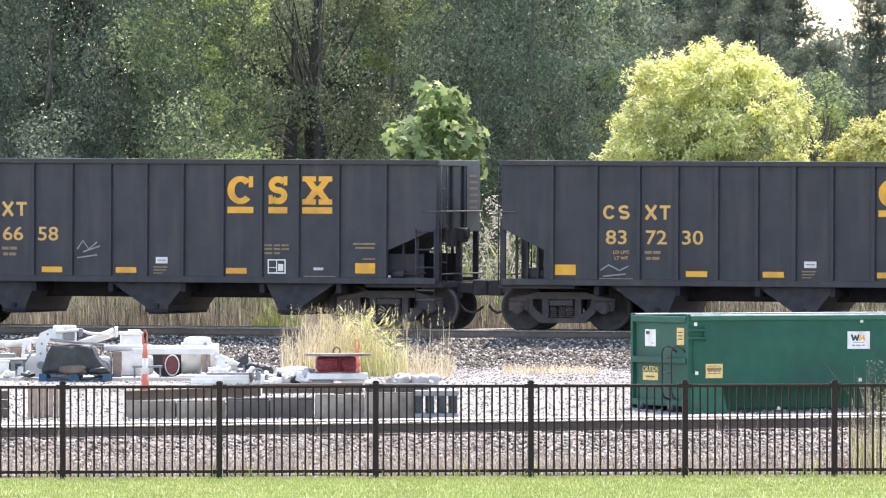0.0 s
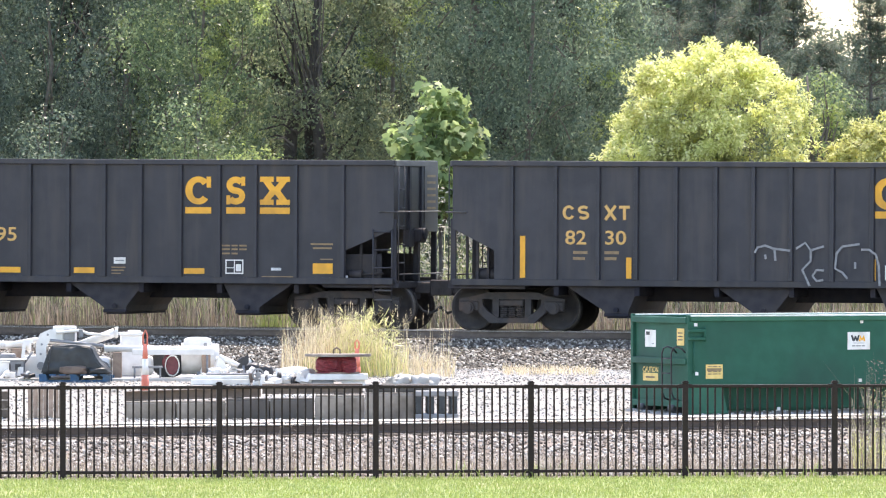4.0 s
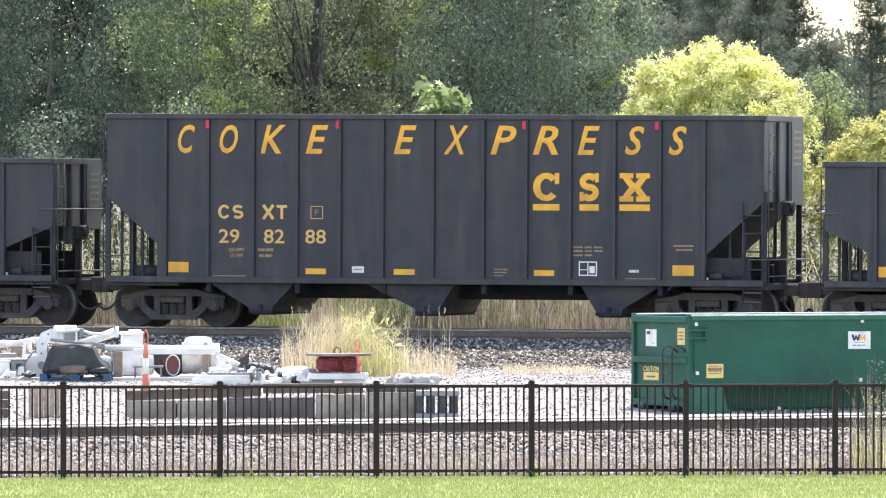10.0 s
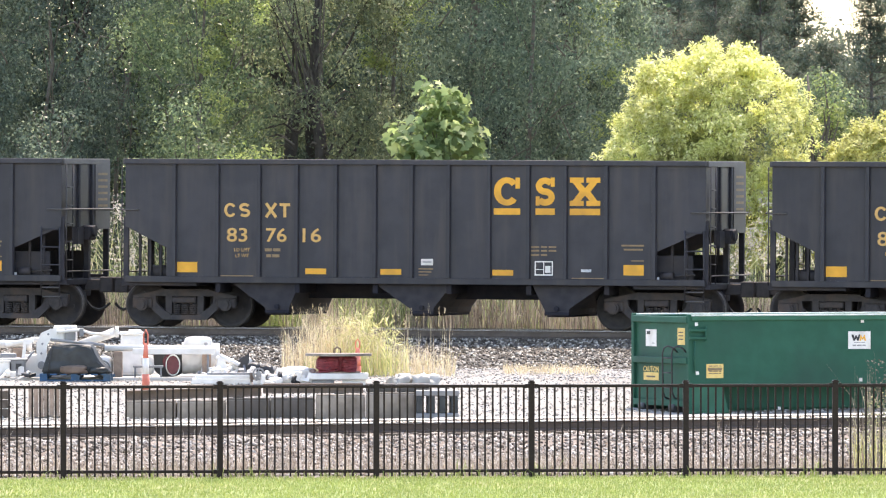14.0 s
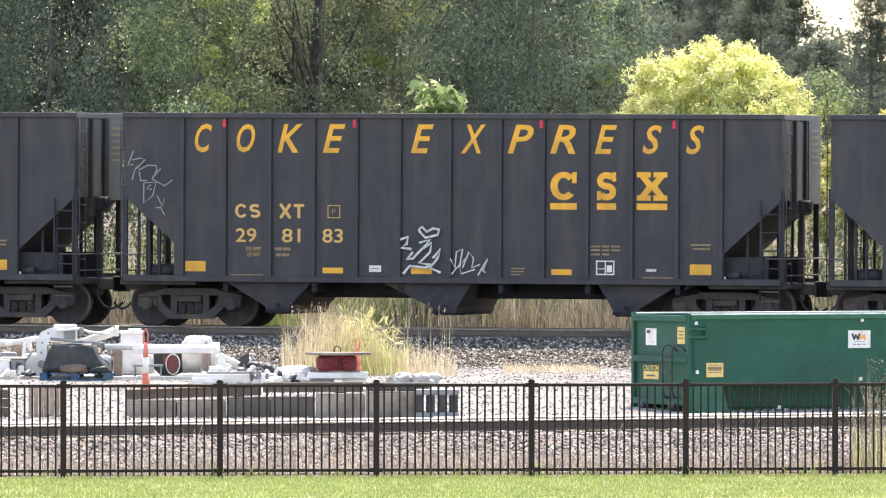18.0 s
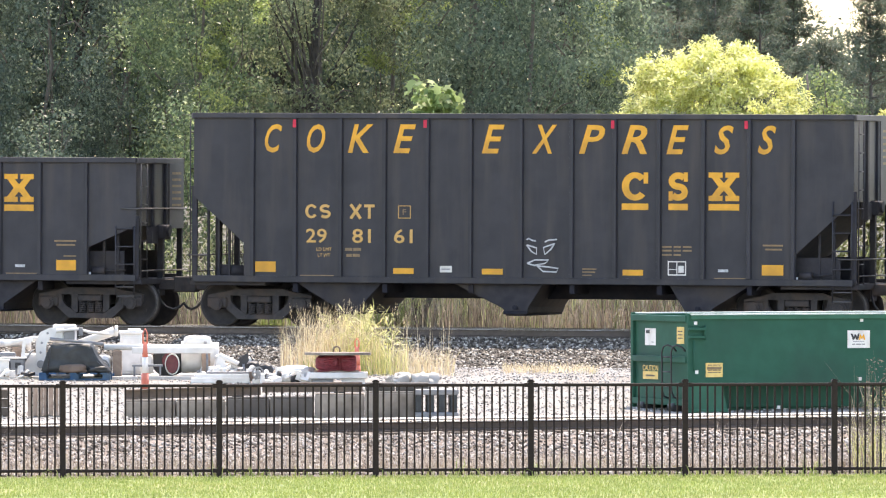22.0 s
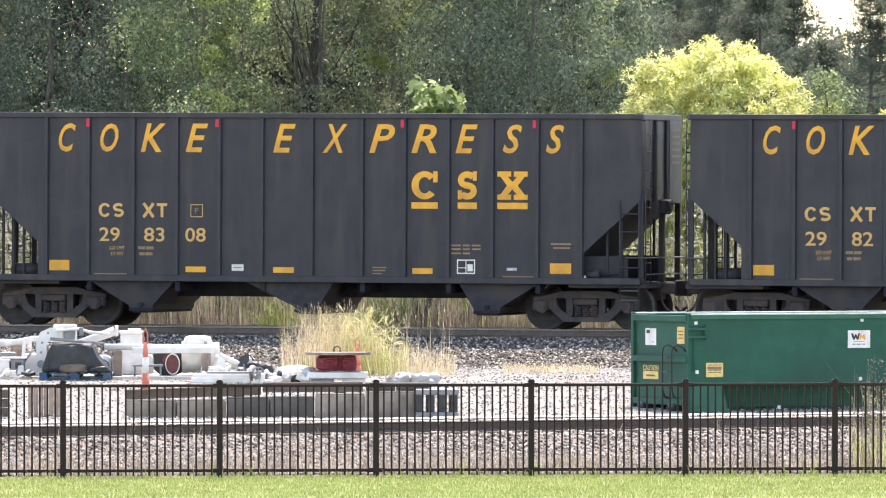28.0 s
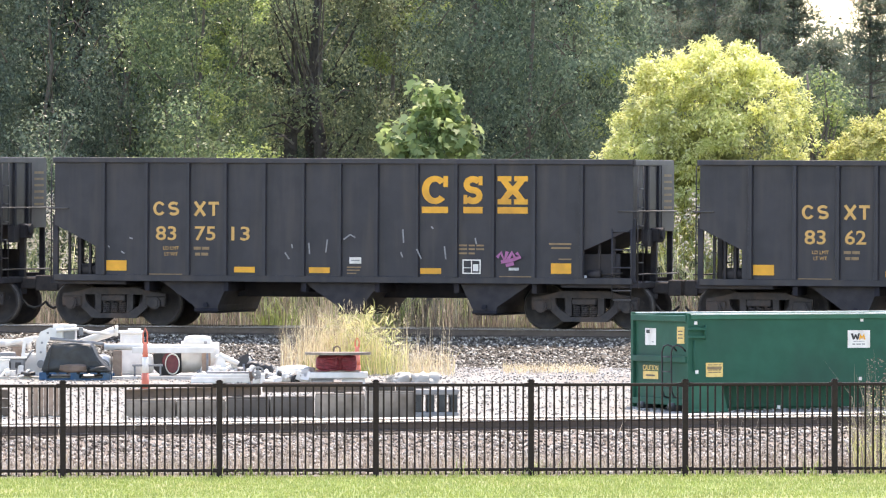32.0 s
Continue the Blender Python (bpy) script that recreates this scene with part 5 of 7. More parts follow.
def build_train():
    global SMALL, CARS
    SMALL = [freeze(ring_shape(0.26, 0.285, 0.062, 0.6), "owner_mark"), freeze(wave_shape(0.235, 0.285, 0.058), "owner_mark"),
             freeze(crossed_strokes(0.105, 0.1425, 0.062), "owner_mark"), freeze(blocks([(-0.11, 0.11, 0.085, 0.1425), (-0.03, 0.03, -0.1425, 0.085)]), "owner_mark")]
    coke = make_hopper("hopper_car", 6.855, 4.31, [-5.61, -4.715, -3.76, -2.84, -1.94, -1.04, 0.01, 1.06, 1.955, 2.865, 3.78, 4.72, 5.63], 5.6,
                       [(-4.75, -2.9, -3.85, -3.40), (-1.45, 0.45, -0.35, 0.10), (3.05, 4.75, 3.4, 3.9)], (1.06, 2.65, 1.70), (1.23, 2.60, 1.50),
                       "tall dark grey steel open hopper car, coke service, dusty sides")
    paint_common(coke, True)
    word = [("C", -5.13, 0.36), ("O", -4.234, 0.385), ("K", -3.30, 0.53), ("E", -2.378, 0.475), ("E", -0.53, 0.475), ("X", 0.533, 0.52), ("P", 1.52, 0.54),
            ("R", 2.396, 0.53), ("E", 3.287, 0.46), ("S", 4.24, 0.40), ("S", 5.125, 0.375)]
    for ch, x, w in word:
        mark(coke, "painted_letter", lettering(ch, 0.58, w, 0.28, 0.016), M_YELLOW, x - 0.045, 3.82, "slanted yellow painted letter")
    for x in (-4.712, -1.974, 1.921, 4.67):
        mark(coke, "red_tick", freeze(blocks([(x - 0.035, x + 0.035, 4.04, 4.20)]), "red_tick"), M_RED, lift=0.078, label="small red paint tick")
    mark(coke, "service_square", freeze(blocks([(-2.55, -2.29, 2.46, 2.475), (-2.55, -2.29, 2.215, 2.23), (-2.55, -2.535, 2.23, 2.46), (-2.305, -2.29, 2.23, 2.46)]), "service_square"), M_BUFF)
    mark(coke, "service_letter", lettering("F", 0.11, 0.075), M_FAINT, -2.42, 2.345)
    low_ribs = [-5.02, -4.11, -3.23, -2.44, -1.62, -0.80, -0.03, 0.74, 1.585, 2.40, 3.17, 4.02, 5.01]
    low = make_hopper("hopper_car", 6.065, 3.395, low_ribs, 4.95,
                      [(-3.85, -2.4, -3.1, -2.65), (-0.85, 0.80, -0.05, 0.38), (2.45, 3.95, 2.75, 3.2)], (0.87, 2.05, 1.62), (1.05, 2.03, 1.58),
                      "low dark grey steel open hopper car with dusty sides")
    paint_common(low, False)
    train = ["836658", "837230", "835794", "836395", "8230  ", "298238", "836228", "837682", "298288", "837417", "836711", "837616", "835537", "298416",
             "298183", "298433", "836883", "298161", "836422", "298042", "298127", "298308", "298267", "835943", "837513", "8362  "]
    # where each car's middle stands at the start, along the line
    pos = [-6.201, 7.304, 20.887, 34.443, 48.0, 62.007, 76.106, 89.531, 103.611, 117.78, 131.253, 144.745, 158.241, 172.275, 187.043, 201.765,
           215.926, 230.071, 244.18, 258.294, 273.067, 287.998, 302.724, 316.798, 330.167, 343.676]
    old = make_hopper("hopper_car", 6.26, 3.395, low_ribs, 5.15, [(-3.95, -2.4, -3.1, -2.65), (-0.85, 0.80, -0.05, 0.38), (2.45, 4.05, 2.75, 3.2)],
                      (0.87, 2.05, 1.62), (1.15, 2.03, 1.45), "older low grey steel hopper car with brown dust and white graffiti")
    paint_old(old)
    CARS = []
    first = {True: coke, False: low}
    for i, n in enumerate(train):
        k = n.startswith("29")
        src = first[k]
        car = old if i == 4 else src if all(c[0] is not src for c in CARS) else copy_thing(src, Matrix())
        CARS.append((car, pos[i], k))
    for (car, p, k), n in zip(CARS, train):
        paint_marks(car, k, n)
    graffiti()


SPEED = 10.384


def sway(ob, amount, phase):
    """A plant nodding in the wind about its foot."""
    base = ob.matrix_basis.translation.copy()
    rows = []
    for k in range(65):
        t = k * 0.5
        a = amount * (0.6 * math.sin(t * 1.9 + phase) + 0.4 * math.sin(t * 3.1 + phase * 2.3))
        rows.append((t, pose(*base, a * 0.5, a, 0)))
    walk(ob, rows)


def motions():
    ts = [0, 1 / 30, 2 / 30, 0.5] + list(range(1, 32)) + [31.5, 32 - 2 / 30, 32 - 1 / 30, 32.0]
    for car, p, k in CARS:
        rows = []
        for t in ts:
            s = p - SPEED * t
            fall = math.degrees(math.atan2(line_z(s - 5) - line_z(s + 5), 10))
            rows.append((t, TRACK_POSE @ pose(s, 0, line_z(s), 0, fall, 0)))
        walk(car, rows)
    spin = [(f / 30, -SPEED * f / 30 / 0.457) for f in range(0, 961, 2)]
    for car, p, k in CARS:
        for b in [c for c in car.children if c.name.startswith("bogie")]:
            for w in [c for c in b.children if c.name.startswith("wheelset")]:
                x = w.location.x
                walk(w, [(t, pose(x, 0, 0.457, 0, math.degrees(a), 0)) for t, a in spin])
    for k, (ob, amount) in enumerate(SWAY):
        sway(ob, amount, k * 0.35)
    sway(SAPLING, 1.3, 0.8)


def at(px, y):
    """Sideways place of a bearing at a depth."""
    return (px - 784) / 17600 * y


def up(py, y):
    """Height of a sight line at a depth."""
    return EYE_Z - (py - 330) / 17600 * y


# ---- roll-off bin ----
def build_bin():
    y0 = 174.5
    x0 = at(1225, y0)
    d = thing("roll_off_bin", pose(x0, y0, ground_z(x0, y0) - 0.02, 0, 0, 24), "dark green steel roll-off refuse bin with yellow warning labels", "refuse bin")
    H, Wd, Ln = 1.71, 2.38, 6.7
    part("side_wall", bevelled(0.0, Ln, 0.0, 0.05, 0.53, H, 0.01), M_GREEN, d)
    part("lower_side", bevelled(0.66, Ln - 0.3, 0.62, 0.66, 0.10, 0.60, 0.01), M_GREEN, d, "recessed lower side")
    part("lower_corner", slabs([[(0.03, 0.03), (0.72, 0.03), (0.60, 0.53), (0.03, 0.53)]], 0.02, 0.10), M_GREENLIGHT, d)
    part("corner_lip", bevelled(0.03, 0.72, -0.005, 0.10, 0.03, 0.09, 0.01, 1), M_GREENLIGHT, d)
    part("far_wall", bevelled(0.0, Ln, Wd - 0.05, Wd, 0.1, H, 0.01), M_GREEN, d)
    part("front_wall", bevelled(Ln - 0.05, Ln, 0.05, Wd - 0.05, 0.1, H, 0.01), M_GREEN, d)
    part("floor_plate", boxes((0.05, Ln - 0.05, 0.052, Wd - 0.052, 0.535, 0.58)), M_GREEN, d)
    for yy in (-0.035, Wd - 0.10):
        part("top_rail", bevelled(-0.02, Ln, yy, yy + 0.135, H - 0.05, H + 0.031, 0.012), M_GREENLIGHT if yy < 0 else M_GREEN, d)
        # near-white strip paints in the sun's glint along the top edge
        part("wear_strip", bevelled(-0.02, Ln, yy - 0.004, yy + 0.139, H + 0.030, H + 0.056, 0.006, 1), M_BINTOP, d, "pale strip painted as the sunlit top edge")
    part("skid_rail", bevelled(0.05, Ln, 0.68, 0.80, 0.0, 0.535, 0.01), M_GREEN, d)
    part("skid_rail", bevelled(0.05, Ln, 1.80, 1.93, 0.0, 0.535, 0.01), M_GREEN, d)
    # tailgate, seen end on
    gate = part("tailgate", bevelled(-0.01, 0.04, 0.06, Wd - 0.06, 0.16, H - 0.02, 0.008), M_GREEN, d)
    for z in (0.15, 0.90, H - 0.09):
        part("gate_bar", bevelled(-0.09, -0.01, 0.06, Wd - 0.06, z, z + 0.11, 0.01), M_GREEN, gate)
    for yy in (0.0, Wd - 0.10):
        part("corner_post", bevelled(-0.07, 0.03, yy, yy + 0.10, 0.02, H + 0.06, 0.012), M_GREEN, d)
    part("roller", bars([[(-0.02, 0.5, 0.12), (-0.02, 0.75, 0.12)]], 0.1, 14), M_BLACK, d)
    part("roller", bars([[(-0.02, 1.75, 0.12), (-0.02, 2.0, 0.12)]], 0.1, 14), M_BLACK, d)
    ladder = part("ladder", bars([[(-0.02, a - 0.22, 1.10), (-0.08, a - 0.20, 1.17), (-0.14, a - 0.12, 1.21), (-0.18, a - 0.03, 1.18), (-0.20, a, 1.08), (-0.19, a, 0.40), (-0.14, a + 0.02, 0.30), (-0.04, a + 0.04, 0.27)] for a in (0.42, 0.80)], 0.016, 8), M_BLACK, gate, "black steel ladder with bent tops")
    for z in (1.0, 0.74, 0.48):
        part("rung", bars([[(-0.19, 0.42, z), (-0.19, 0.80, z)]], 0.013, 6), M_BLACK, ladder)
    # hinges on the side
    for z in (1.33, 1.47):
        part("hinge", bevelled(-0.07, 0.26, -0.07, 0.0, z, z + 0.05, 0.01), M_GREEN, d)
    part("hinge_pin", bars([[(0.24, -0.05, 1.30), (0.24, -0.05, 1.56)]], 0.022, 8), M_GREEN, d)
    part("latch_rod", bars([[(0.03, -0.04, 0.75), (0.03, -0.04, 1.30)]], 0.014, 6), M_GREEN, d)

    def sign_side(x, z, w, h, m, name, label):
        return part(name, boxes((x - w / 2, x + w / 2, -0.006, -0.002, z - h / 2, z + h / 2)), m, d, label)

    s = sign_side(3.27, 1.30, 0.44, 0.31, M_WHITE, "sign", "white sign with a small emblem")
    part("emblem", slabs([[(3.11, 1.40), (3.15, 1.40), (3.17, 1.34), (3.19, 1.385), (3.215, 1.385), (3.235, 1.34), (3.255, 1.40), (3.285, 1.40), (3.255, 1.29), (3.225, 1.29), (3.202, 1.335), (3.18, 1.29), (3.15, 1.29)],
                          ], -0.012, -0.008), M_BLACK, s, "small dark emblem shape")
    part("emblem", slabs([[(3.27, 1.29), (3.295, 1.40), (3.33, 1.34), (3.37, 1.40), (3.40, 1.29), (3.365, 1.29), (3.355, 1.34), (3.33, 1.30), (3.305, 1.34), (3.30, 1.29)]], -0.012, -0.008), M_YELLOW, s, "small yellow emblem shape")
    part("print", boxes((3.16, 3.38, -0.010, -0.007, 1.255, 1.265), (3.14, 3.20, -0.010, -0.007, 1.20, 1.22), (3.22, 3.31, -0.010, -0.007, 1.20, 1.22), (3.33, 3.39, -0.010, -0.007, 1.20, 1.22)), M_GREY, s)
    s = sign_side(0.44, 0.775, 0.33, 0.25, M_LABEL, "warning_label", "orange-yellow warning label")
    for z in (0.855, 0.765, 0.725):
        part("print", boxes((0.32, 0.39, -0.010, -0.007, z, z + 0.016), (0.41, 0.50, -0.010, -0.007, z, z + 0.016), (0.52, 0.56, -0.010, -0.007, z, z + 0.016)), M_BEAM, s)
    part("band", boxes((0.30, 0.58, -0.010, -0.007, 0.785, 0.835)), M_FAINT, s, "darker heading band")
    for x, z in ((0.08, 1.60), (3.33, 1.64), (0.10, 0.74), (1.70, 0.11), (3.3, 0.60)):
        sign_side(x, z, 0.06, 0.06, M_WHITE, "reflector", "small white reflector")

    def sign_end(yy, z, w, h, m, name, label):
        return part(name, boxes((-0.016, -0.012, yy - w / 2, yy + w / 2, z - h / 2, z + h / 2)), m, gate, label)

    s = sign_end(1.66, 1.34, 0.44, 0.30, M_WHITE, "sign", "white sign with a small emblem")
    part("emblem", boxes((-0.021, -0.018, 1.69, 1.83, 1.40, 1.46)), M_BLACK, s)
    part("print", boxes((-0.021, -0.018, 1.52, 1.60, 1.24, 1.255)), M_GREY, s)
    s = sign_end(0.42, 1.38, 0.30, 0.30, M_LABEL, "warning_label", "orange-yellow warning label")
    for z in (1.32, 1.38, 1.44):
        part("print", boxes((-0.021, -0.018, 0.33, 0.52, z, z + 0.02)), M_BEAM, s)
    s = sign_end(1.66, 0.66, 0.62, 0.14, M_LABEL, "warning_label", "yellow warning label under the word caution")
    part("print", boxes((-0.021, -0.018, 1.48, 1.84, 0.64, 0.67)), M_BEAM, s)
    c = part("word", lettering("CAUTION", 0.10, 0.64, 0, 0.02), M_LABEL, s, "yellow word")
    c.matrix_basis = Matrix.Translation((-0.016, 1.66, 0.79)) @ pose(0, 0, 0, 0, 0, -90)
    return d


# ---- stored signal gear beside the track ----
def lump(x0, x1, y0, y1, z0, z1, seed, k=0.12, cuts=3):
    """A soft bundle: a rounded block with dents."""
    bm = boxes((x0, x1, y0, y1, z0, z1))
    bmesh.ops.subdivide_edges(bm, edges=bm.edges[:], cuts=cuts, use_grid_fill=True)
    c = Vector(((x0 + x1) / 2, (y0 + y1) / 2, (z0 + z1) / 2))
    h = Vector(((x1 - x0) / 2, (y1 - y0) / 2, (z1 - z0) / 2))
    for v in bm.verts:
        q = Vector(((v.co.x - c.x) / h.x, (v.co.y - c.y) / h.y, (v.co.z - c.z) / h.z))
        n = max(abs(q.x), abs(q.y), abs(q.z))
        r = n / max(1e-6, (abs(q.x) ** 4 + abs(q.y) ** 4 + abs(q.z) ** 4) ** 0.25)
        r *= 1 + k * noise.noise(q * 1.6 + Vector((seed, 0, 0)))
        v.co = c + Vector((q.x * r * h.x, q.y * r * h.y, max(-1.0, q.z * r) * h.z))
    for f in bm.faces:
        f.smooth = True
    return bm


def placed(name, px, y, label, category, turn=0.0, lift=0.0):
    x = at(px, y)
    return thing(name, pose(x, y, ground_z(x, y) + lift, 0, 0, turn), label, category)


def build_gear():
    # concrete pad under the gear
    p = placed("concrete_pad", 250, 186.2, "pale concrete pad under stored signal gear", "pad", 0, -0.12)
    part("slab_piece", bevelled(-3.3, 0.0, -1.6, 1.6, 0.0, 0.15, 0.02), M_SLAB, p)
    part("slab_piece", bevelled(0.02, 4.2, -1.6, 1.6, 0.0, 0.155, 0.02), M_SLAB, p)
    # gate mechanism: base, crank plate, head, tilted arm stub
    g = placed("crossing_gate_mechanism", 100, 185.6, "white painted crossing gate mechanism with a tilted arm stub", "signal gear", 0, 0.03)
    part("base", bevelled(-0.62, -0.22, -0.25, 0.25, 0.0, 0.42, 0.03), M_WHITE, g)
    part("base_plate", bevelled(-0.95, 0.30, -0.35, 0.35, 0.0, 0.06, 0.01), M_WHITE, g)
    bm = slabs([[(-0.36, 0.28), (-0.36, 0.72), (-0.28, 0.90), (-0.10, 0.98), (0.02, 0.98), (0.02, 0.80), (-0.10, 0.78), (-0.17, 0.66), (-0.17, 0.30), (-0.26, 0.22)]], -0.34, -0.28)
    part("crank_plate", bm, M_WHITE, g)
    part("head", bevelled(-0.05, 0.38, -0.25, 0.22, 0.72, 1.04, 0.03), M_WHITE, g)
    part("head_cover", bevelled(0.16, 0.36, -0.28, -0.25, 0.76, 0.98, 0.01), M_GREY, g)
    part("shaft", bars([[(-0.28, -0.30, 0.36), (-0.28, 0.30, 0.36)]], 0.07, 14), M_GREY, g)
    bm = bmesh.new()
    tube(bm, [(0.36, -0.05, 0.66), (0.95, -0.05, 0.86), (1.10, -0.05, 0.92)], [0.07, 0.085, 0.085], 14)
    disc(bm, (1.10, -0.05, 0.92), 0.10, 0.06, "x", 16)
    part("arm_stub", bm, M_WHITE, g)
    part("counterweight_arm", bars([[(-0.95, 0.1, 0.60), (-0.4, 0.0, 0.70), (0.3, 0.0, 0.66)]], 0.05, 10), M_WHITE, g)
    part("cross_rod", bars([[(-0.1, -0.35, 0.70), (0.9, -0.35, 0.60)]], 0.03, 8), M_GREY, g)
    part("bracket", bevelled(-1.05, -0.75, -0.2, 0.2, 0.05, 0.45, 0.04), M_GREY, g)
    part("pivot_bolt", disc(bmesh.new(), (-0.265, -0.37, 0.30), 0.075, 0.03, "y", 16), M_GREY, g)
    for x, z in ((-0.27, 0.52), (-0.25, 0.70), (-0.14, 0.88)):
        part("bolt", disc(bmesh.new(), (x, -0.36, z), 0.022, 0.02, "y", 10), M_GREY, g)
    part("conduit", bars([[(0.02, -0.32, 0.92), (0.45, -0.32, 0.96), (0.62, -0.3, 0.90), (1.0, -0.2, 0.86)]], 0.028, 8), M_WHITE, g)
    part("clamp", bevelled(0.44, 0.52, -0.36, -0.28, 0.84, 0.99, 0.01, 1), M_GREY, g)
    part("motor_cover", bevelled(-0.02, 0.14, -0.29, -0.25, 0.74, 0.97, 0.015, 1), M_WHITE, g)
    for c in g.children:
        if c.name.split(".")[0] in ("crank_plate", "head", "head_cover", "arm_stub", "conduit", "clamp", "motor_cover", "bolt", "pivot_bolt"):
            c.location.z = -0.075
    c = placed("cast_bracket", 15, 185.8, "grey cast metal bracket lying beside white pipes", "signal gear", 0, 0.03)
    part("casting", slabs([[(-0.28, 0.0), (0.26, 0.0), (0.30, 0.14), (0.20, 0.36), (-0.10, 0.40), (-0.28, 0.30)]], -0.12, 0.12), M_GREY, c)
    part("boss", disc(bmesh.new(), (0.0, -0.15, 0.18), 0.11, 0.05, "y", 18, 0.05), M_GREY, c)
    w = placed("white_mast", -10, 186.3, "white painted signal mast pipe lying on blocks", "mast", 0, 0.03)
    part("pipe", bars([[(-1.2, 0, 0.62), (0.70, 0.0, 0.58)]], 0.075, 12), M_WHITE, w)
    part("pipe_flange", bars([[(0.62, 0, 0.58), (0.70, 0, 0.58)]], 0.12, 12), M_WHITE, w)
    for x in (-0.9, 0.45):
        part("block", bevelled(x - 0.1, x + 0.1, -0.2, 0.2, 0, 0.52, 0.01), M_WOOD, w)
    b = placed("white_box", 4, 185.0, "small white metal junction box", "box", 0, 0.03)
    part("body", bevelled(-0.2, 0.14, -0.15, 0.15, 0, 0.30, 0.015), M_WHITE, b)
    part("lid", bevelled(-0.22, 0.16, -0.17, 0.17, 0.30, 0.33, 0.01), M_WHITE, b)
    # tarp bundle on a blue pallet
    q = placed("wooden_pallet", 137, 184.6, "blue painted wooden pallet on the gravel", "pallet", -3)
    for yy in (-0.42, 0, 0.42):
        for x0, x1 in ((-0.66, -0.52), (-0.08, 0.08), (0.52, 0.66)):
            part("block", boxes((x0, x1, yy - 0.05, yy + 0.05, 0.02, 0.11)), M_BLUE, q)
        part("stringer", boxes((-0.66, 0.66, yy - 0.05, yy + 0.05, 0.0, 0.022)), M_BLUE, q)
    for k in range(7):
        part("deck_board", boxes((-0.66 + k * 0.19, -0.66 + k * 0.19 + 0.13, -0.5, 0.5, 0.11, 0.135)), M_BLUE, q)
    t = placed("covered_bundle", 137, 184.6, "bundle under a crumpled dark tarpaulin on a pallet", "tarpaulin", -3, 0.135)
    bm = slabs([[(-0.64, 0.0), (0.66, 0.0), (0.60, 0.09), (0.40, 0.26), (0.30, 0.50), (0.24, 0.53), (-0.42, 0.54), (-0.48, 0.50), (-0.58, 0.20)]], -0.45, 0.45)
    bmesh.ops.bevel(bm, geom=bm.edges[:], offset=0.03, segments=2, affect="EDGES")
    bmesh.ops.triangulate(bm, faces=bm.faces[:])
    bmesh.ops.subdivide_edges(bm, edges=[e for e in bm.edges if e.calc_length() > 0.15], cuts=3, use_grid_fill=True)
    for v in bm.verts:
        q_ = Vector((v.co.x * 5 + v.co.z * 3, v.co.y * 4, v.co.z * 5))
        v.co += Vector((0.03 * noise.noise(q_), 0.06 * noise.noise(q_ + Vector((7, 0, 0))), 0.03 * noise.noise(q_ * 1.5) if v.co.z > 0.05 else 0.0))
    for f in bm.faces:
        f.smooth = True
    part("tarpaulin", bm, M_TARP, t)
    part("strap", bars([[(-0.50, -0.50, 0.03), (-0.44, -0.50, 0.46), (-0.40, 0.0, 0.56)]], 0.012, 6), M_BLACK, t)
    part("scrap", lump(-0.30, 0.22, -0.56, -0.38, 0.0, 0.15, 3.0, 0.3, 5), M_BEAM, t, "rust-brown scrap end")
    part("scrap", lump(0.24, 0.62, -0.52, -0.30, 0.0, 0.12, 9.0, 0.4, 5), M_TARP, t, "dark crumpled end")
    # long white pole and cabinet
    w = placed("white_pole", 285, 185.2, "long white painted gate pole lying level", "pole", 0, 0.03)
    part("pole", bars([[(-1.05, 0, 0.56), (1.02, 0.0, 0.54)]], 0.062, 12), M_WHITE, w)
    for x in (-0.8, 0.85):
        part("block", bevelled(x - 0.08, x + 0.08, -0.16, 0.16, 0, 0.49, 0.01), M_WOOD, w)
    c = placed("signal_cabinet", 233, 186.6, "white upright signal cabinet with a flat lid", "cabinet", 4, 0.03)
    part("body", bevelled(-0.20, 0.20, -0.2, 0.2, 0.0, 0.76, 0.02), M_WHITE, c)
    part("lid", bevelled(-0.23, 0.23, -0.23, 0.23, 0.76, 0.82, 0.015), M_WHITE, c)
    part("vent", bevelled(-0.06, 0.18, -0.1, 0.1, 0.82, 0.86, 0.015), M_WHITE, c)
    part("door", bevelled(-0.16, 0.16, -0.215, -0.20, 0.06, 0.70, 0.005), M_WHITE, c)
    f = placed("steel_trestle", 262, 185.0, "low grey steel trestle", "trestle", 0, 0.03)
    part("top_bar", bevelled(-0.28, 0.28, -0.12, 0.12, 0.20, 0.24, 0.005), M_GREY, f)
    for x in (-0.24, 0.24):
        for yy in (-0.1, 0.1):
            part("leg", bars([[(x, yy, 0.0), (x, yy, 0.2)]], 0.016, 6), M_GREY, f)
    # signal heads: round black shields with a red lens, and the white housing behind
    l = placed("crossing_signal", 303, 185.4, "flashing crossing signal with black shields and a red lens", "signal", 0, 0.03)
    part("shield", disc(bmesh.new(), (-0.06, 0.0, 0.29), 0.29, 0.02, "y", 32), M_BLACK, l)
    part("shield", disc(bmesh.new(), (0.03, 0.12, 0.29), 0.27, 0.02, "y", 32), M_BLACK, l)
    part("lens", disc(bmesh.new(), (-0.02, -0.06, 0.30), 0.14, 0.03, "y", 24), M_LAMPRED, l, "dark red lens")
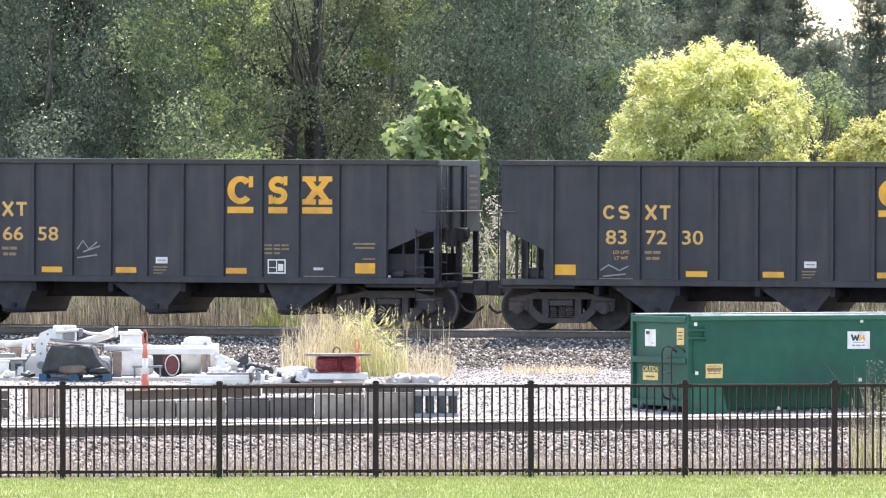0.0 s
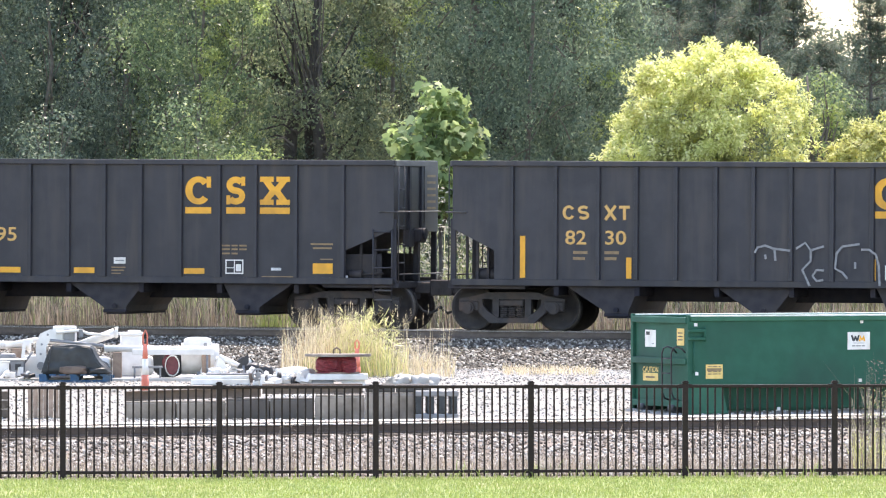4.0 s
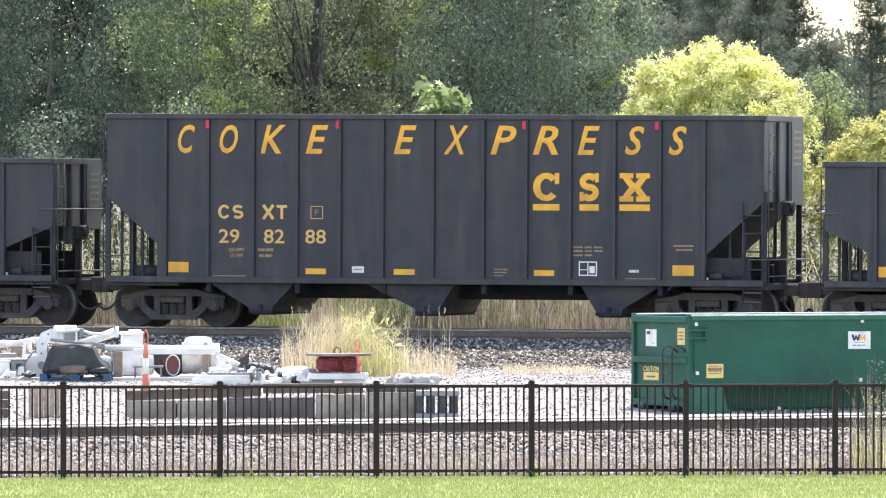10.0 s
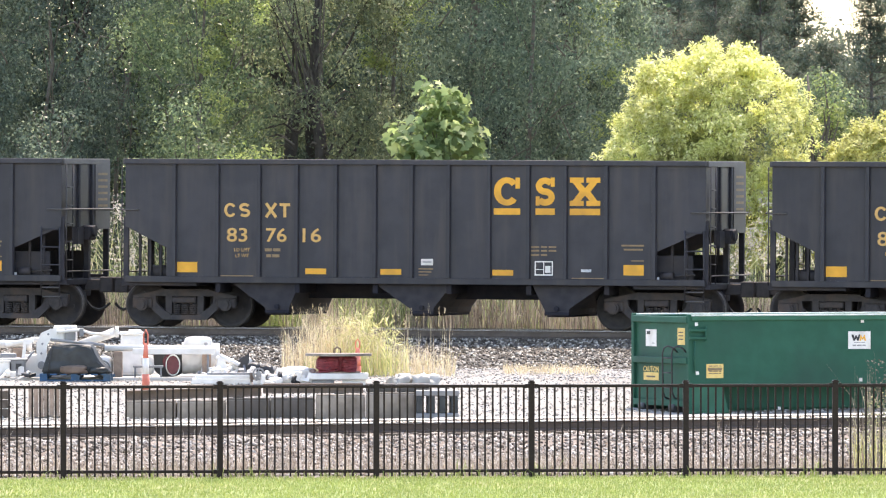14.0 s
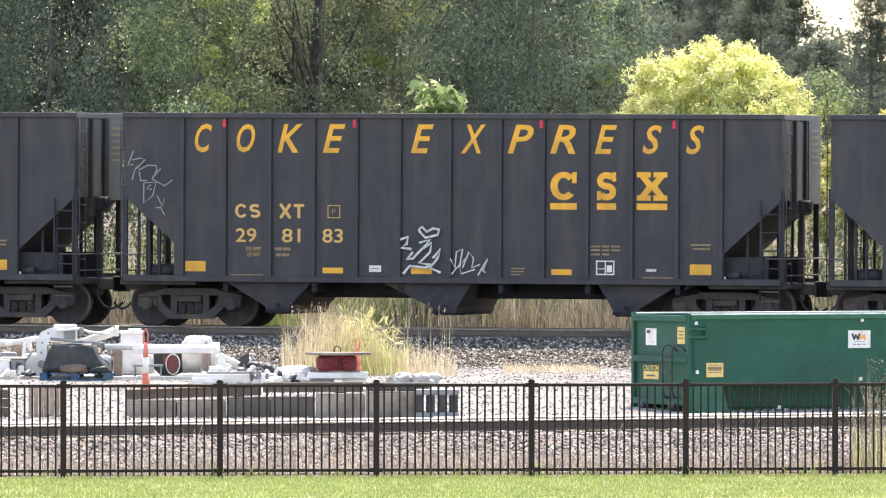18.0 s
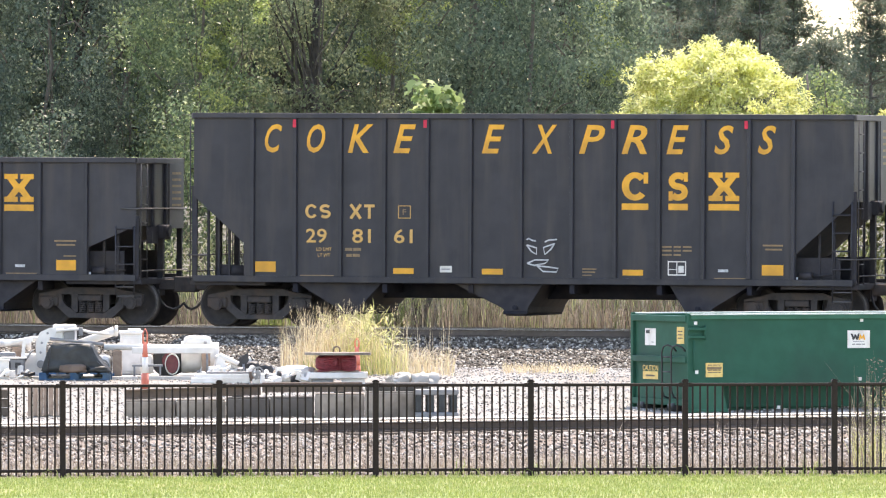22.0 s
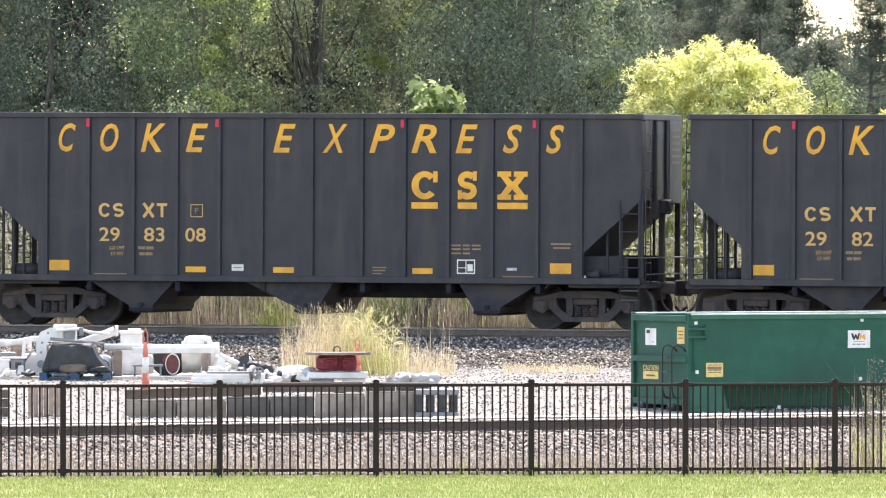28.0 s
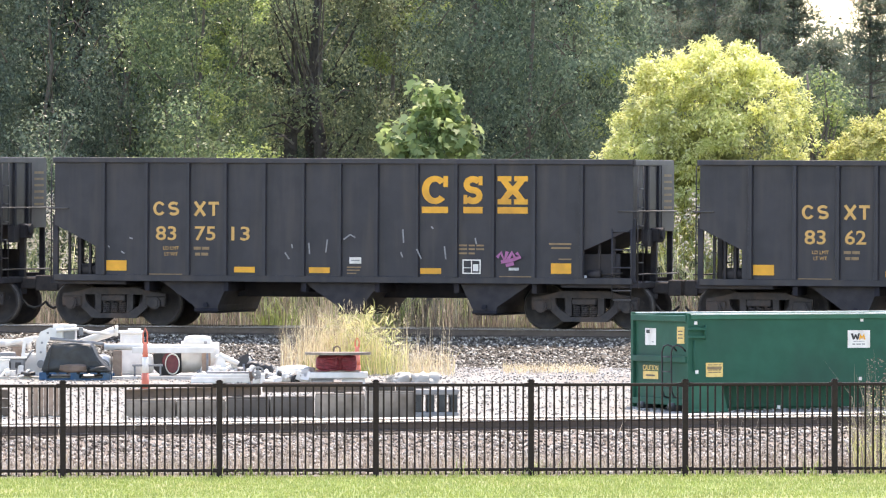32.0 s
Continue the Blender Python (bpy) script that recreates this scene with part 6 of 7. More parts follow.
    for k, nm, r_, mm in ((-0.20, "visor", 0.17, M_WHITE), (-0.17, "lens", 0.145, M_LAMPRED)):
        bm = disc(bmesh.new(), (0, 0, 0), r_, 0.16 if nm == "visor" else 0.03, "y", 28, 0.15 if nm == "visor" else 0.0)
        bmesh.ops.scale(bm, verts=bm.verts, vec=(0.80, 1, 1.18))
        o = part(nm, bm, mm, l, "white-rimmed visor" if nm == "visor" else "dark red lens")
        o.location = (0.035, k, 0.235)
    part("globe", lump(-0.56, -0.32, -0.12, 0.12, 0.05, 0.42, 7.0, 0.03, 5), M_WHITE, l, "white rounded dome")
    bm = tube(bmesh.new(), [(0.20, 0.22, 0.36), (0.90, 0.22, 0.37)], [0.30, 0.27], 20)
    part("lamp_hood", bm, M_WHITE, l, "white rounded housing")
    part("hood_top", lump(0.24, 0.76, -0.05, 0.35, 0.52, 0.76, 5.0, 0.05, 5), M_WHITE, l)
    part("hood_latch", bevelled(0.62, 0.68, -0.12, -0.04, 0.58, 0.66, 0.01, 1), M_GREY, l)
    j = placed("white_hood", 184, 185.3, "white rounded signal hood behind the covered bundle", "signal gear", 0, 0.03)
    part("hood", lump(-0.20, 0.16, -0.2, 0.2, 0.0, 0.40, 4.0, 0.10, 5), M_WHITE, j)
    part("rim", disc(bmesh.new(), (-0.02, -0.21, 0.18), 0.15, 0.03, "y", 20, 0.12), M_GREY, j)
    j = placed("bent_bracket", 44, 185.2, "white bent steel bracket standing among pipes", "signal gear", 0, 0.03)
    part("frame", slabs([[(-0.10, 0.0), (-0.03, 0.0), (0.03, 0.62), (0.16, 0.66), (0.16, 0.72), (-0.02, 0.72)]], -0.04, 0.04), M_WHITE, j)
    part("brace", bars([[(-0.06, 0, 0.2), (0.16, 0.0, 0.5)]], 0.02, 8), M_GREY, j)
    part("foot", bevelled(-0.16, 0.10, -0.12, 0.12, 0.0, 0.03, 0.006, 1), M_GREY, j)
    j = placed("gear_housing", 24, 185.1, "grey cast housing with dark openings", "signal gear", 0, 0.03)
    part("body", bevelled(-0.20, 0.22, -0.14, 0.14, 0.0, 0.34, 0.025), M_GREY, j)
    for x in (-0.09, 0.10):
        part("opening", bevelled(x - 0.055, x + 0.055, -0.150, -0.142, 0.16, 0.27, 0.003, 1), M_BLACK, j, "dark opening")
    part("flange", bevelled(-0.24, 0.26, -0.17, 0.17, 0.34, 0.37, 0.008, 1), M_WHITE, j)
    j = placed("flat_gate_arm", 325, 184.9, "flat white gate arm laid across other gear", "gate arm", 0, 0.03)
    part("arm", bevelled(-0.95, 0.58, -0.03, 0.03, 0.45, 0.56, 0.01), M_WHITE, j)
    for x in (-0.7, 0.45):
        part("stand", bars([[(x, 0, 0.0), (x, 0, 0.45)]], 0.02, 8), M_GREY, j)
    j = placed("lever_casting", 420, 185.0, "white forked lever casting on the scrap", "scrap", 0, 0.03)
    part("lever", bars([[(-0.40, 0, 0.40), (-0.22, 0.0, 0.22), (0.05, 0, 0.20), (0.26, 0, 0.36)]], 0.045, 10), M_WHITE, j)
    part("pivot", disc(bmesh.new(), (-0.05, -0.05, 0.21), 0.11, 0.09, "y", 18, 0.05), M_WHITE, j)
    part("prop", bars([[(-0.05, 0.05, 0.0), (-0.05, 0.05, 0.20)]], 0.04, 8), M_BLACK, j)
    # scattered hardware
    j = placed("crank_casting", 402, 185.0, "white crank casting among scrap hardware", "scrap", 12, 0.03)
    part("casting", slabs([[(-0.32, 0.02), (-0.10, 0.0), (0.0, 0.18), (-0.08, 0.38), (-0.18, 0.40), (-0.22, 0.22), (-0.36, 0.20)]], -0.1, 0.1), M_WHITE, j)
    part("rod", bars([[(-0.15, -0.05, 0.42), (0.10, -0.1, 0.30), (0.42, -0.1, 0.14)]], 0.05, 10), M_WHITE, j)
    j = placed("scrap_rods", 430, 185.4, "dark rusty rods in a loose heap", "scrap", 0, 0.03)
    for k in range(7):
        part("rod", bars([[(-0.35 + 0.09 * k, random.uniform(-0.2, 0.2), 0.03 + 0.03 * k), (0.05 + 0.09 * k, random.uniform(-0.2, 0.2), 0.26 - 0.02 * k)]], 0.03, 8), M_BEAM if k % 2 else M_GREY, j)
    for px, h, m in ((436, 0.34, M_BLACK), (449, 0.26, M_BLACK)):
        j = placed("round_shield", px, 185.2, "small black round signal shield leaning in the heap", "shield", 30, 0.03)
        part("plate", disc(bmesh.new(), (0, 0, h * 0.62), h * 0.6, 0.02, "y", 20), m, j)
        part("boss", disc(bmesh.new(), (0, -0.03, h * 0.62), 0.05, 0.04, "y", 12), M_GREY, j)
    j = placed("scrap_bag", 446, 184.8, "black sack leaning in the scrap heap", "sack", 0, 0.03)
    part("sack", lump(-0.13, 0.15, -0.10, 0.12, 0.0, 0.30, 6.0, 0.3, 5), M_BLACK, j)
    j = placed("scrap_bag", 470, 184.9, "black sack leaning in the scrap heap", "sack", 0, 0.03)
    part("sack", lump(-0.10, 0.14, -0.10, 0.12, 0.0, 0.26, 8.0, 0.3, 5), M_BLACK, j)
    j = placed("metal_horn", 432, 184.6, "dark pointed metal shield standing in the scrap", "scrap", 0, 0.10)
    part("plate", slabs([[(-0.12, 0.16), (0.02, 0.36), (0.09, 0.42), (0.10, 0.26), (0.02, 0.14)]], -0.02, 0.02), M_BLACK, j)
    part("prop", bars([[(0.0, 0.0, -0.12), (0.0, 0.0, 0.2)]], 0.03, 8), M_GREY, j)
    j = placed("hand_wheel", 458, 183.5, "grey cast hand wheel leaning on white beams", "wheel", 0, 0.0)
    part("rim", disc(bmesh.new(), (0, -0.22, 0.20), 0.115, 0.04, "y", 22, 0.085), M_GREY, j)
    part("hub", disc(bmesh.new(), (0, -0.22, 0.20), 0.05, 0.05, "y", 14), M_GREY, j)
    part("spoke", boxes((-0.09, 0.09, -0.21, -0.19, 0.19, 0.21), (-0.01, 0.01, -0.21, -0.19, 0.11, 0.29)), M_GREY, j)
    part("stand", bevelled(-0.10, 0.10, -0.20, 0.0, 0.0, 0.09, 0.01, 1), M_WHITE, j)
    j = placed("white_sack", 528, 183.7, "white rounded sack lying beside the slab", "sack", 0)
    part("sack", lump(-0.36, 0.30, -0.2, 0.2, 0.0, 0.31, 4.0, 0.25, 6), M_WHITE, j)
    j = placed("white_sack", 505, 183.4, "small white sack on the gravel", "sack", 0)
    part("sack", lump(-0.16, 0.16, -0.14, 0.14, 0.0, 0.20, 2.0, 0.3, 5), M_WHITE, j)
    j = placed("metal_wedge", 462, 185.0, "grey metal bracket on the heap", "scrap", 0, 0.03)
    part("plate", slabs([[(-0.16, 0.0), (0.18, 0.0), (0.22, 0.22), (-0.05, 0.22), (-0.16, 0.08)]], -0.1, 0.1), M_GREY, j)
    # flat white bars and bags
    j = placed("white_beams", 395, 183.6, "flat white painted beams stacked on the gravel", "beam", 0)
    part("beam", bevelled(-0.58, 0.52, -0.16, 0.16, 0.0, 0.10, 0.01), M_WHITE, j)
    part("beam", bevelled(-0.50, 0.60, -0.12, 0.14, 0.10, 0.17, 0.01), M_WHITE, j)
    part("beam", bevelled(-0.30, 0.56, -0.08, 0.10, 0.17, 0.21, 0.01), M_GREY, j)
    rng = np.random.default_rng(52)
    for px0, px1, yy, count in ((345, 420, 184.9, 16), (415, 485, 184.4, 20), (452, 548, 183.4, 22), (0, 60, 184.8, 12)):
        heap = placed("scrap_heap", (px0 + px1) / 2, yy, "heap of white and grey signal hardware scraps", "scrap", 0)
        tagged(heap, group="signal scrap heaps")
        half = (px1 - px0) / 2 / 94.6
        for k in range(count):
            x, y = rng.uniform(-half, half), rng.uniform(-0.3, 0.3)
            z = rng.uniform(0.0, 0.16) * (1 - abs(x) / half * 0.7)
            m = (M_WHITE, M_WHITE, M_WHITE, M_GREY, M_BLACK, M_BEAM)[int(rng.integers(6))]
            kind = int(rng.integers(4))
            if kind == 0:
                o = part("rod_piece", bars([[(-0.2, 0, 0.03), (0.0, 0, 0.03), (rng.uniform(0.1, 0.28), 0, rng.uniform(0.03, 0.12))]], rng.uniform(0.015, 0.035), 8), m, heap)
            elif kind == 1:
                o = part("disc_piece", disc(bmesh.new(), (0, 0, 0.06), rng.uniform(0.05, 0.1), rng.uniform(0.03, 0.1), "y", 16, 0.03), m, heap)
            elif kind == 2:
                o = part("bracket_piece", slabs([[(-0.12, 0.0), (0.12, 0.0), (0.12, 0.05), (-0.05, 0.06), (-0.06, 0.17), (-0.12, 0.17)]], -0.06, 0.06), m, heap)
            else:
                o = part("box_piece", bevelled(-0.12, 0.12, -0.08, 0.08, 0.0, rng.uniform(0.05, 0.13), 0.012), m, heap)
            o.matrix_basis = pose(x, y, z, rng.uniform(-15, 15), rng.uniform(-20, 20), rng.uniform(0, 180))
    # cable reel on a white slab
    s = placed("white_slab", 601, 183.6, "white painted slab lying flat on the gravel", "slab", 0)
    part("plate", bevelled(-0.54, 0.53, -0.5, 0.5, 0.10, 0.21, 0.015), M_WHITE, s)
    part("foot", bevelled(-0.50, -0.10, -0.42, 0.42, 0.0, 0.10, 0.01), M_GREY, s)
    part("foot", bevelled(0.05, 0.48, -0.42, 0.42, 0.0, 0.10, 0.01), M_WHITE, s)
    r = placed("cable_reel", 597, 183.6, "wooden cable reel wound with dark red cable, standing on a slab", "cable reel", 0, 0.21)
    part("lower_flange", disc(bmesh.new(), (0, 0, 0.0), 0.42, 0.03, "z", 28), M_WOOD, r)
    for x0, x1, k in ((-0.37, 0.06, 0.0), (0.09, 0.36, 1.0)):
        part("cable_coil", lump(x0, x1, -0.38, -0.12, 0.03, 0.318, k, 0.22, 6), M_SPOOLRED, r, "dark red sagging cable bundle")
        for q_ in range(9):
            z_, dz = 0.05 + 0.028 * q_, random.uniform(-0.03, 0.03)
            part("cable_strand", tube(bmesh.new(), [(x0 + 0.01, -0.36, z_ + dz), ((x0 + x1) / 2, -0.395, z_ - 0.02), (x1 - 0.01, -0.36, z_ - dz)], 0.014, 6), M_SPOOLRED, r)
    coil = [(math.cos(k * 0.3) * (0.325 + 0.006 * math.sin(k * 0.7)), math.sin(k * 0.3) * 0.325, 0.045 + 0.26 * k / 230) for k in range(231)]
    part("cable_winding", tube(bmesh.new(), coil, 0.02, 6), M_SPOOLRED, r, "dark red wound cable")
    part("drum", disc(bmesh.new(), (0, 0, 0.03), 0.31, 0.29, "z", 28), M_SPOOLRED, r)
    part("upper_flange", disc(bmesh.new(), (0.02, 0, 0.32), 0.61, 0.045, "z", 32), M_CONCRETE, r, "grey wooden flange")
    part("lifting_eye", bars([[(-0.06, 0, 0.37), (-0.06, 0, 0.44), (0.0, 0, 0.48), (0.06, 0, 0.44), (0.06, 0, 0.37)]], 0.016, 6), M_BEAM, r)
    # orange marker posts
    for px, yy, h in ((258, 180.5, 1.16), (633, 186.4, 0.72)):
        m = placed("channelizer_post", px, yy, "orange channelizer post with white bands and a loop top", "traffic post", 0)
        prof = [(0.0, 0.075), (0.30, 0.065), (0.55, 0.052), (0.78, 0.035)]
        for k in range(3):
            (f0, r0), (f1, r1) = prof[k], prof[k + 1]
            bm = bmesh.new()
            tube(bm, [(0, 0, h * f0), (0, 0, h * f1)], [r0, r1], 14)
            part("band", bm, M_WHITE if k == 1 and px < 300 else M_ORANGE, m, "white band" if k == 1 and px < 300 else "orange band")
        part("loop", bars([[(-0.035, 0, h * 0.76), (-0.04, 0, h * 0.92), (0, 0, h), (0.04, 0, h * 0.92), (0.035, 0, h * 0.76)]], 0.014, 8), M_ORANGE, m)
        part("foot", bevelled(-0.16, 0.16, -0.16, 0.16, 0.0, 0.05, 0.02), M_BLACK, m)
    # front row: timbers, beams, blocks, crate
    Y2 = 172.8
    t = placed("timber_bundle", 82, Y2, "stack of grey square timbers standing on end", "timber", 0)
    for k in range(7):
        for r_ in range(2):
            h = 0.52 + random.uniform(-0.03, 0.03)
            part("timber", bevelled(-0.31 + k * 0.09, -0.235 + k * 0.09, r_ * 0.1, r_ * 0.1 + 0.08, 0, h, 0.006, 1), M_WOOD, t)
    t = placed("dark_crate", 2, Y2, "dark timber crate beside the siding", "crate", 0)
    for z in (0.0, 0.16, 0.32):
        part("board", bevelled(-0.5, 0.13, -0.2, 0.2, z, z + 0.14, 0.008, 1), M_TIE, t)
    for a, b_, hb, m in ((225, 312, 0.30, M_CONCRETE), (314, 400, 0.31, M_CONCRETE), (404, 478, 0.35, M_CONCRETEDARK), (480, 556, 0.36, M_CONCRETEDARK),
                         (559, 646, 0.42, M_CONCRETE), (648, 734, 0.46, M_CONCRETE)):
        w_ = (b_ - a) / 101.0
        o = placed("concrete_block", (a + b_) / 2, Y2 + random.uniform(-0.05, 0.05), "weathered tan concrete block in a row" if m == M_CONCRETE else "dark grey concrete block in a row", "block", random.uniform(-1, 1))
        bm = bevelled(-w_ / 2, w_ / 2, -0.3, 0.3, -0.05, hb - 0.03, 0.02)
        part("block_body", bm, m, o)
        part("cap", bevelled(-w_ / 2 + 0.01, w_ / 2 - 0.01, -0.28, 0.28, hb - 0.03, hb, 0.01), m, o)
    for a, b_, lift, rise, y_ in ((224, 462, 0.30, 1.9, 0.0), (466, 642, 0.43, 0.3, 0.05)):
        L = (b_ - a) / 101.0 / 2
        x = at((a + b_) / 2, Y2)
        o = thing("steel_beam", pose(x, Y2 + y_, ground_z(x, Y2) + lift + L * math.sin(radians(rise)), 0, -rise, 0), "brown rusted steel I-beam lying on blocks", "beam")
        part("lower_flange", bevelled(-L, L, -0.1, 0.1, 0.0, 0.022, 0.004, 1), M_BEAM, o)
        part("web", boxes((-L, L, -0.012, 0.012, 0.022, 0.150)), M_BEAM, o)
        part("upper_flange", bevelled(-L, L, -0.1, 0.1, 0.150, 0.172, 0.004, 1), M_BEAM, o)
        part("packing_block", boxes((L - 0.5, L - 0.3, -0.1, 0.1, -0.07, -0.001)), M_CONCRETEDARK, o, "dark packing block")
    for a, b_ in ((648, 700), (702, 760)):
        w_ = (b_ - a) / 101.0
        o = placed("stone_slab", (a + b_) / 2, Y2 + 0.1, "grey slab lying on the concrete blocks", "slab", 0, 0.46)
        part("slab_body", bevelled(-w_ / 2, w_ / 2, -0.25, 0.25, 0.0, 0.14, 0.02), M_CONCRETEDARK, o)
    o = placed("plastic_crate", 772, Y2 - 0.2, "grey-green slatted crate beside the siding", "crate", 4)
    for x0, x1, z0, z1 in ((-0.38, 0.38, 0.0, 0.10), (-0.38, 0.38, 0.40, 0.50)):
        part("frame_rail", bevelled(x0, x1, -0.3, 0.3, z0, z1, 0.02), M_GREY, o)
    for k in range(4):
        part("slat", bevelled(-0.36 + k * 0.2, -0.24 + k * 0.2, -0.29, 0.29, 0.10, 0.40, 0.01), M_TARP, o)
    rng = np.random.default_rng(41)
    for k in range(16):
        px = rng.uniform(690, 765)
        o = placed("white_rock", px, 183.2 + rng.uniform(-0.4, 0.4), "pale rough rock on the gravel", "rock", rng.uniform(0, 360))
        tagged(o, group="rocks by the dry grass")
        r_ = rng.uniform(0.08, 0.17)
        part("rock", lump(-r_, r_, -r_, r_, -0.02, r_ * 1.3, float(k), 0.6, 3), M_SLAB, o)


# ---- grasses and reeds ----
def build_grasses():
    rng = np.random.default_rng(8)

    def clump(name, label, px0, px1, y0, y1, n, h, width, m, lean=0.16, curl=0.35, sway=True):
        c = Vector((at((px0 + px1) / 2, (y0 + y1) / 2), (y0 + y1) / 2, 0))
        c.z = ground_z(c.x, c.y)
        t = thing(name, Matrix.Translation(c), label, "grass")
        x, y = rng.uniform(at(px0, y0), at(px1, y0), n), rng.uniform(y0, y1, n)
        feet = np.array([(a - c.x, b - c.y, ground_z(a, b) - c.z - 0.02) for a, b in zip(x, y)])
        cloud("blade_mass", blades(rng, feet, h, width, lean, curl), m, t)
        return t

    def seed_heads(t, px0, px1, y, n, z0, z1):
        """Feathery heads on the tallest stalks of a clump."""
        c = t.matrix_basis.translation
        p = np.stack([rng.uniform(at(px0, y), at(px1, y), n) - c.x, rng.uniform(-0.6, 0.6, n), rng.uniform(z0, z1, n)], 1)
        q = np.repeat(p, 12, 0) + rng.normal(0, 1, (n * 12, 3)) * np.array([0.006, 0.006, 0.055])
        cloud("seed_heads", leaves(rng, q, np.tile([0.2, -1.0, 0.3], (n * 12, 1)), 0.034, 0.28, 0.8, 0.7), L_STRAW, t, "pale feathery seed heads", "stuff")

    tall = [clump("dry_grass_clump", "tall dry straw-coloured grass clump on the bank", 494 + 34 * k, 545 + 34 * k, 187.2, 189.4, (90, 190, 250, 250, 150)[k], (1.05, 1.25, 1.25, 1.3, 1.1)[k], 0.0095, L_STRAW, 0.12, 0.3) for k in range(5)]
    for k in range(5):
        seed_heads(tall[k], 494 + 34 * k, 545 + 34 * k, 188.3, (6, 12, 14, 14, 6)[k], 0.85, 1.35)
    tall += [clump("dry_grass_clump", "yellow-green reed leaves arching over the dry clump", 566 + 34 * k, 628 + 34 * k, 187.0, 188.6, (24, 40, 34)[k], (1.1, 1.2, 1.15)[k], 0.020, L_SEDGE, 0.22, 0.9) for k in range(3)]
    tall += [clump("dry_grass_clump", "thin dry grass straggling along the bank foot", 655 + 40 * k, 725 + 40 * k, 186.4, 189.0, 190, 0.80 - 0.14 * k, 0.008, L_STRAW if k else L_SEDGE, 0.24, 0.5) for k in range(3)]
    tall += [clump("dry_grass_clump", "few tall dry stalks on the bank", 690, 800, 187.0, 188.5, 34, 1.25, 0.008, L_STRAW, 0.05, 0.12)]
    seed_heads(tall[-1], 690, 800, 187.8, 18, 0.9, 1.3)
    clump("dry_grass_clump", "short green shoots under the dry clump", 540, 700, 187.2, 188.8, 240, 0.55, 0.012, L_LIME, 0.3, 0.7)
    for k in range(3):
        c = tall[5 + k].matrix_basis.translation
        n_ = (26, 62, 50)[k]
        p = np.stack([rng.uniform(at(580 + 32 * k, 187.8), at(632 + 34 * k, 187.8), n_) - c.x, rng.uniform(-0.7, 0.7, n_), 0.25 + 0.95 * rng.uniform(0, 1, n_)], 1)
        cloud("reed_leaves", tufts(rng, p, unit(rng.normal(0, 0.6, (n_, 3)) + np.array([0, 0, 0.8])), 5, 0.04, 0.24, 0.022), L_SEDGE, tall[5 + k], "arching yellow-green reed leaves", "stuff")
    for px0, px1, n_, h_ in ((455, 530, 150, 1.25), (600, 720, 260, 1.6), (905, 960, 90, 1.3)):
        g_ = clump("green_reeds", "fresh green reeds growing behind the rails", px0, px1, 207.0, 208.4, n_, h_, 0.024, L_LIME, 0.16, 0.8)
        tagged(g_, category="reeds")
    clump("straw_patch", "flat patch of pale straw on the bank foot", 890, 1060, 188.0, 190.5, 700, 0.20, 0.009, L_STRAW, 0.6, 0.8)
    tall += [clump("roadside_weeds", "brown and green weeds climbing the fence end", 1515, 1580, 156.2, 157.2, 80, 0.9, 0.012, L_SEDGE, 0.14, 0.5)]
    tall += [clump("roadside_weeds", "brown dead weed stalks behind the fence", 1510, 1580, 156.6, 158.0, 70, 1.75, 0.011, L_REED, 0.10, 0.3)]
    c = tall[-1].matrix_basis.translation
    for m, n_, z0, z1, x0 in ((L_REED, 260, 0.5, 1.75, 1535), (L_SEDGE, 260, 0.1, 1.3, 1526), (L_MID, 420, 0.1, 1.1, 1530)):
        p = np.stack([rng.uniform(at(x0, 157.3), at(1580, 157.3), n_) - c.x, rng.uniform(-0.5, 0.5, n_), rng.uniform(z0, z1, n_)], 1)
        cloud("weed_leaves", leaves(rng, p, np.tile([0.1, -0.8, 0.5], (n_, 1)), 0.042, 0.4, 0.9), m, tall[-1])
    global SWAY
    SWAY = [(t, 1.2) for t in tall[:8]]
    # reed bed behind the main line
    n = 9200
    u, v = rng.uniform(-14.5, 14.5, n), 4.6 + rng.uniform(0, 1, n) ** 1.4 * 7
    p = np.array([(MID.x + a * math.cos(TURN) + b * math.sin(TURN), MID.y - a * math.sin(TURN) + b * math.cos(TURN)) for a, b in zip(u, v)])
    feet = np.array([(a, b, ground_z(a, b) - 0.03) for a, b in p])
    k = int(n * 0.68)
    order = np.argsort(v + rng.normal(0, 0.9, n))
    feet = feet[order]
    cloud("dry_reeds", blades(rng, feet[:k], 1.7, 0.020, 0.13, 0.3), L_REED, None, "dense dry brown reed stems behind the railway", "stuff")["category"] = "reeds"
    cloud("green_reeds", blades(rng, feet[k:], 3.1, 0.026, 0.10, 0.5), L_REEDGREEN, None, "green leafy reeds behind the railway", "stuff")["category"] = "reeds"
    tops = feet[rng.choice(n, 1300, False)] + np.stack([rng.normal(0, 0.1, 1300), rng.normal(0, 0.1, 1300), rng.uniform(1.7, 3.3, 1300)], 1)
    tuft = np.repeat(tops, 14, 0) + rng.normal(0, 1, (18200, 3)) * np.array([0.05, 0.05, 0.11])
    cloud("reed_plumes", leaves(rng, tuft, np.tile([0.3, -1.0, 0.4], (18200, 1)), 0.085, 0.35, 1.0), L_PLUME, None, "pale feathery reed plumes", "stuff")["category"] = "reeds"


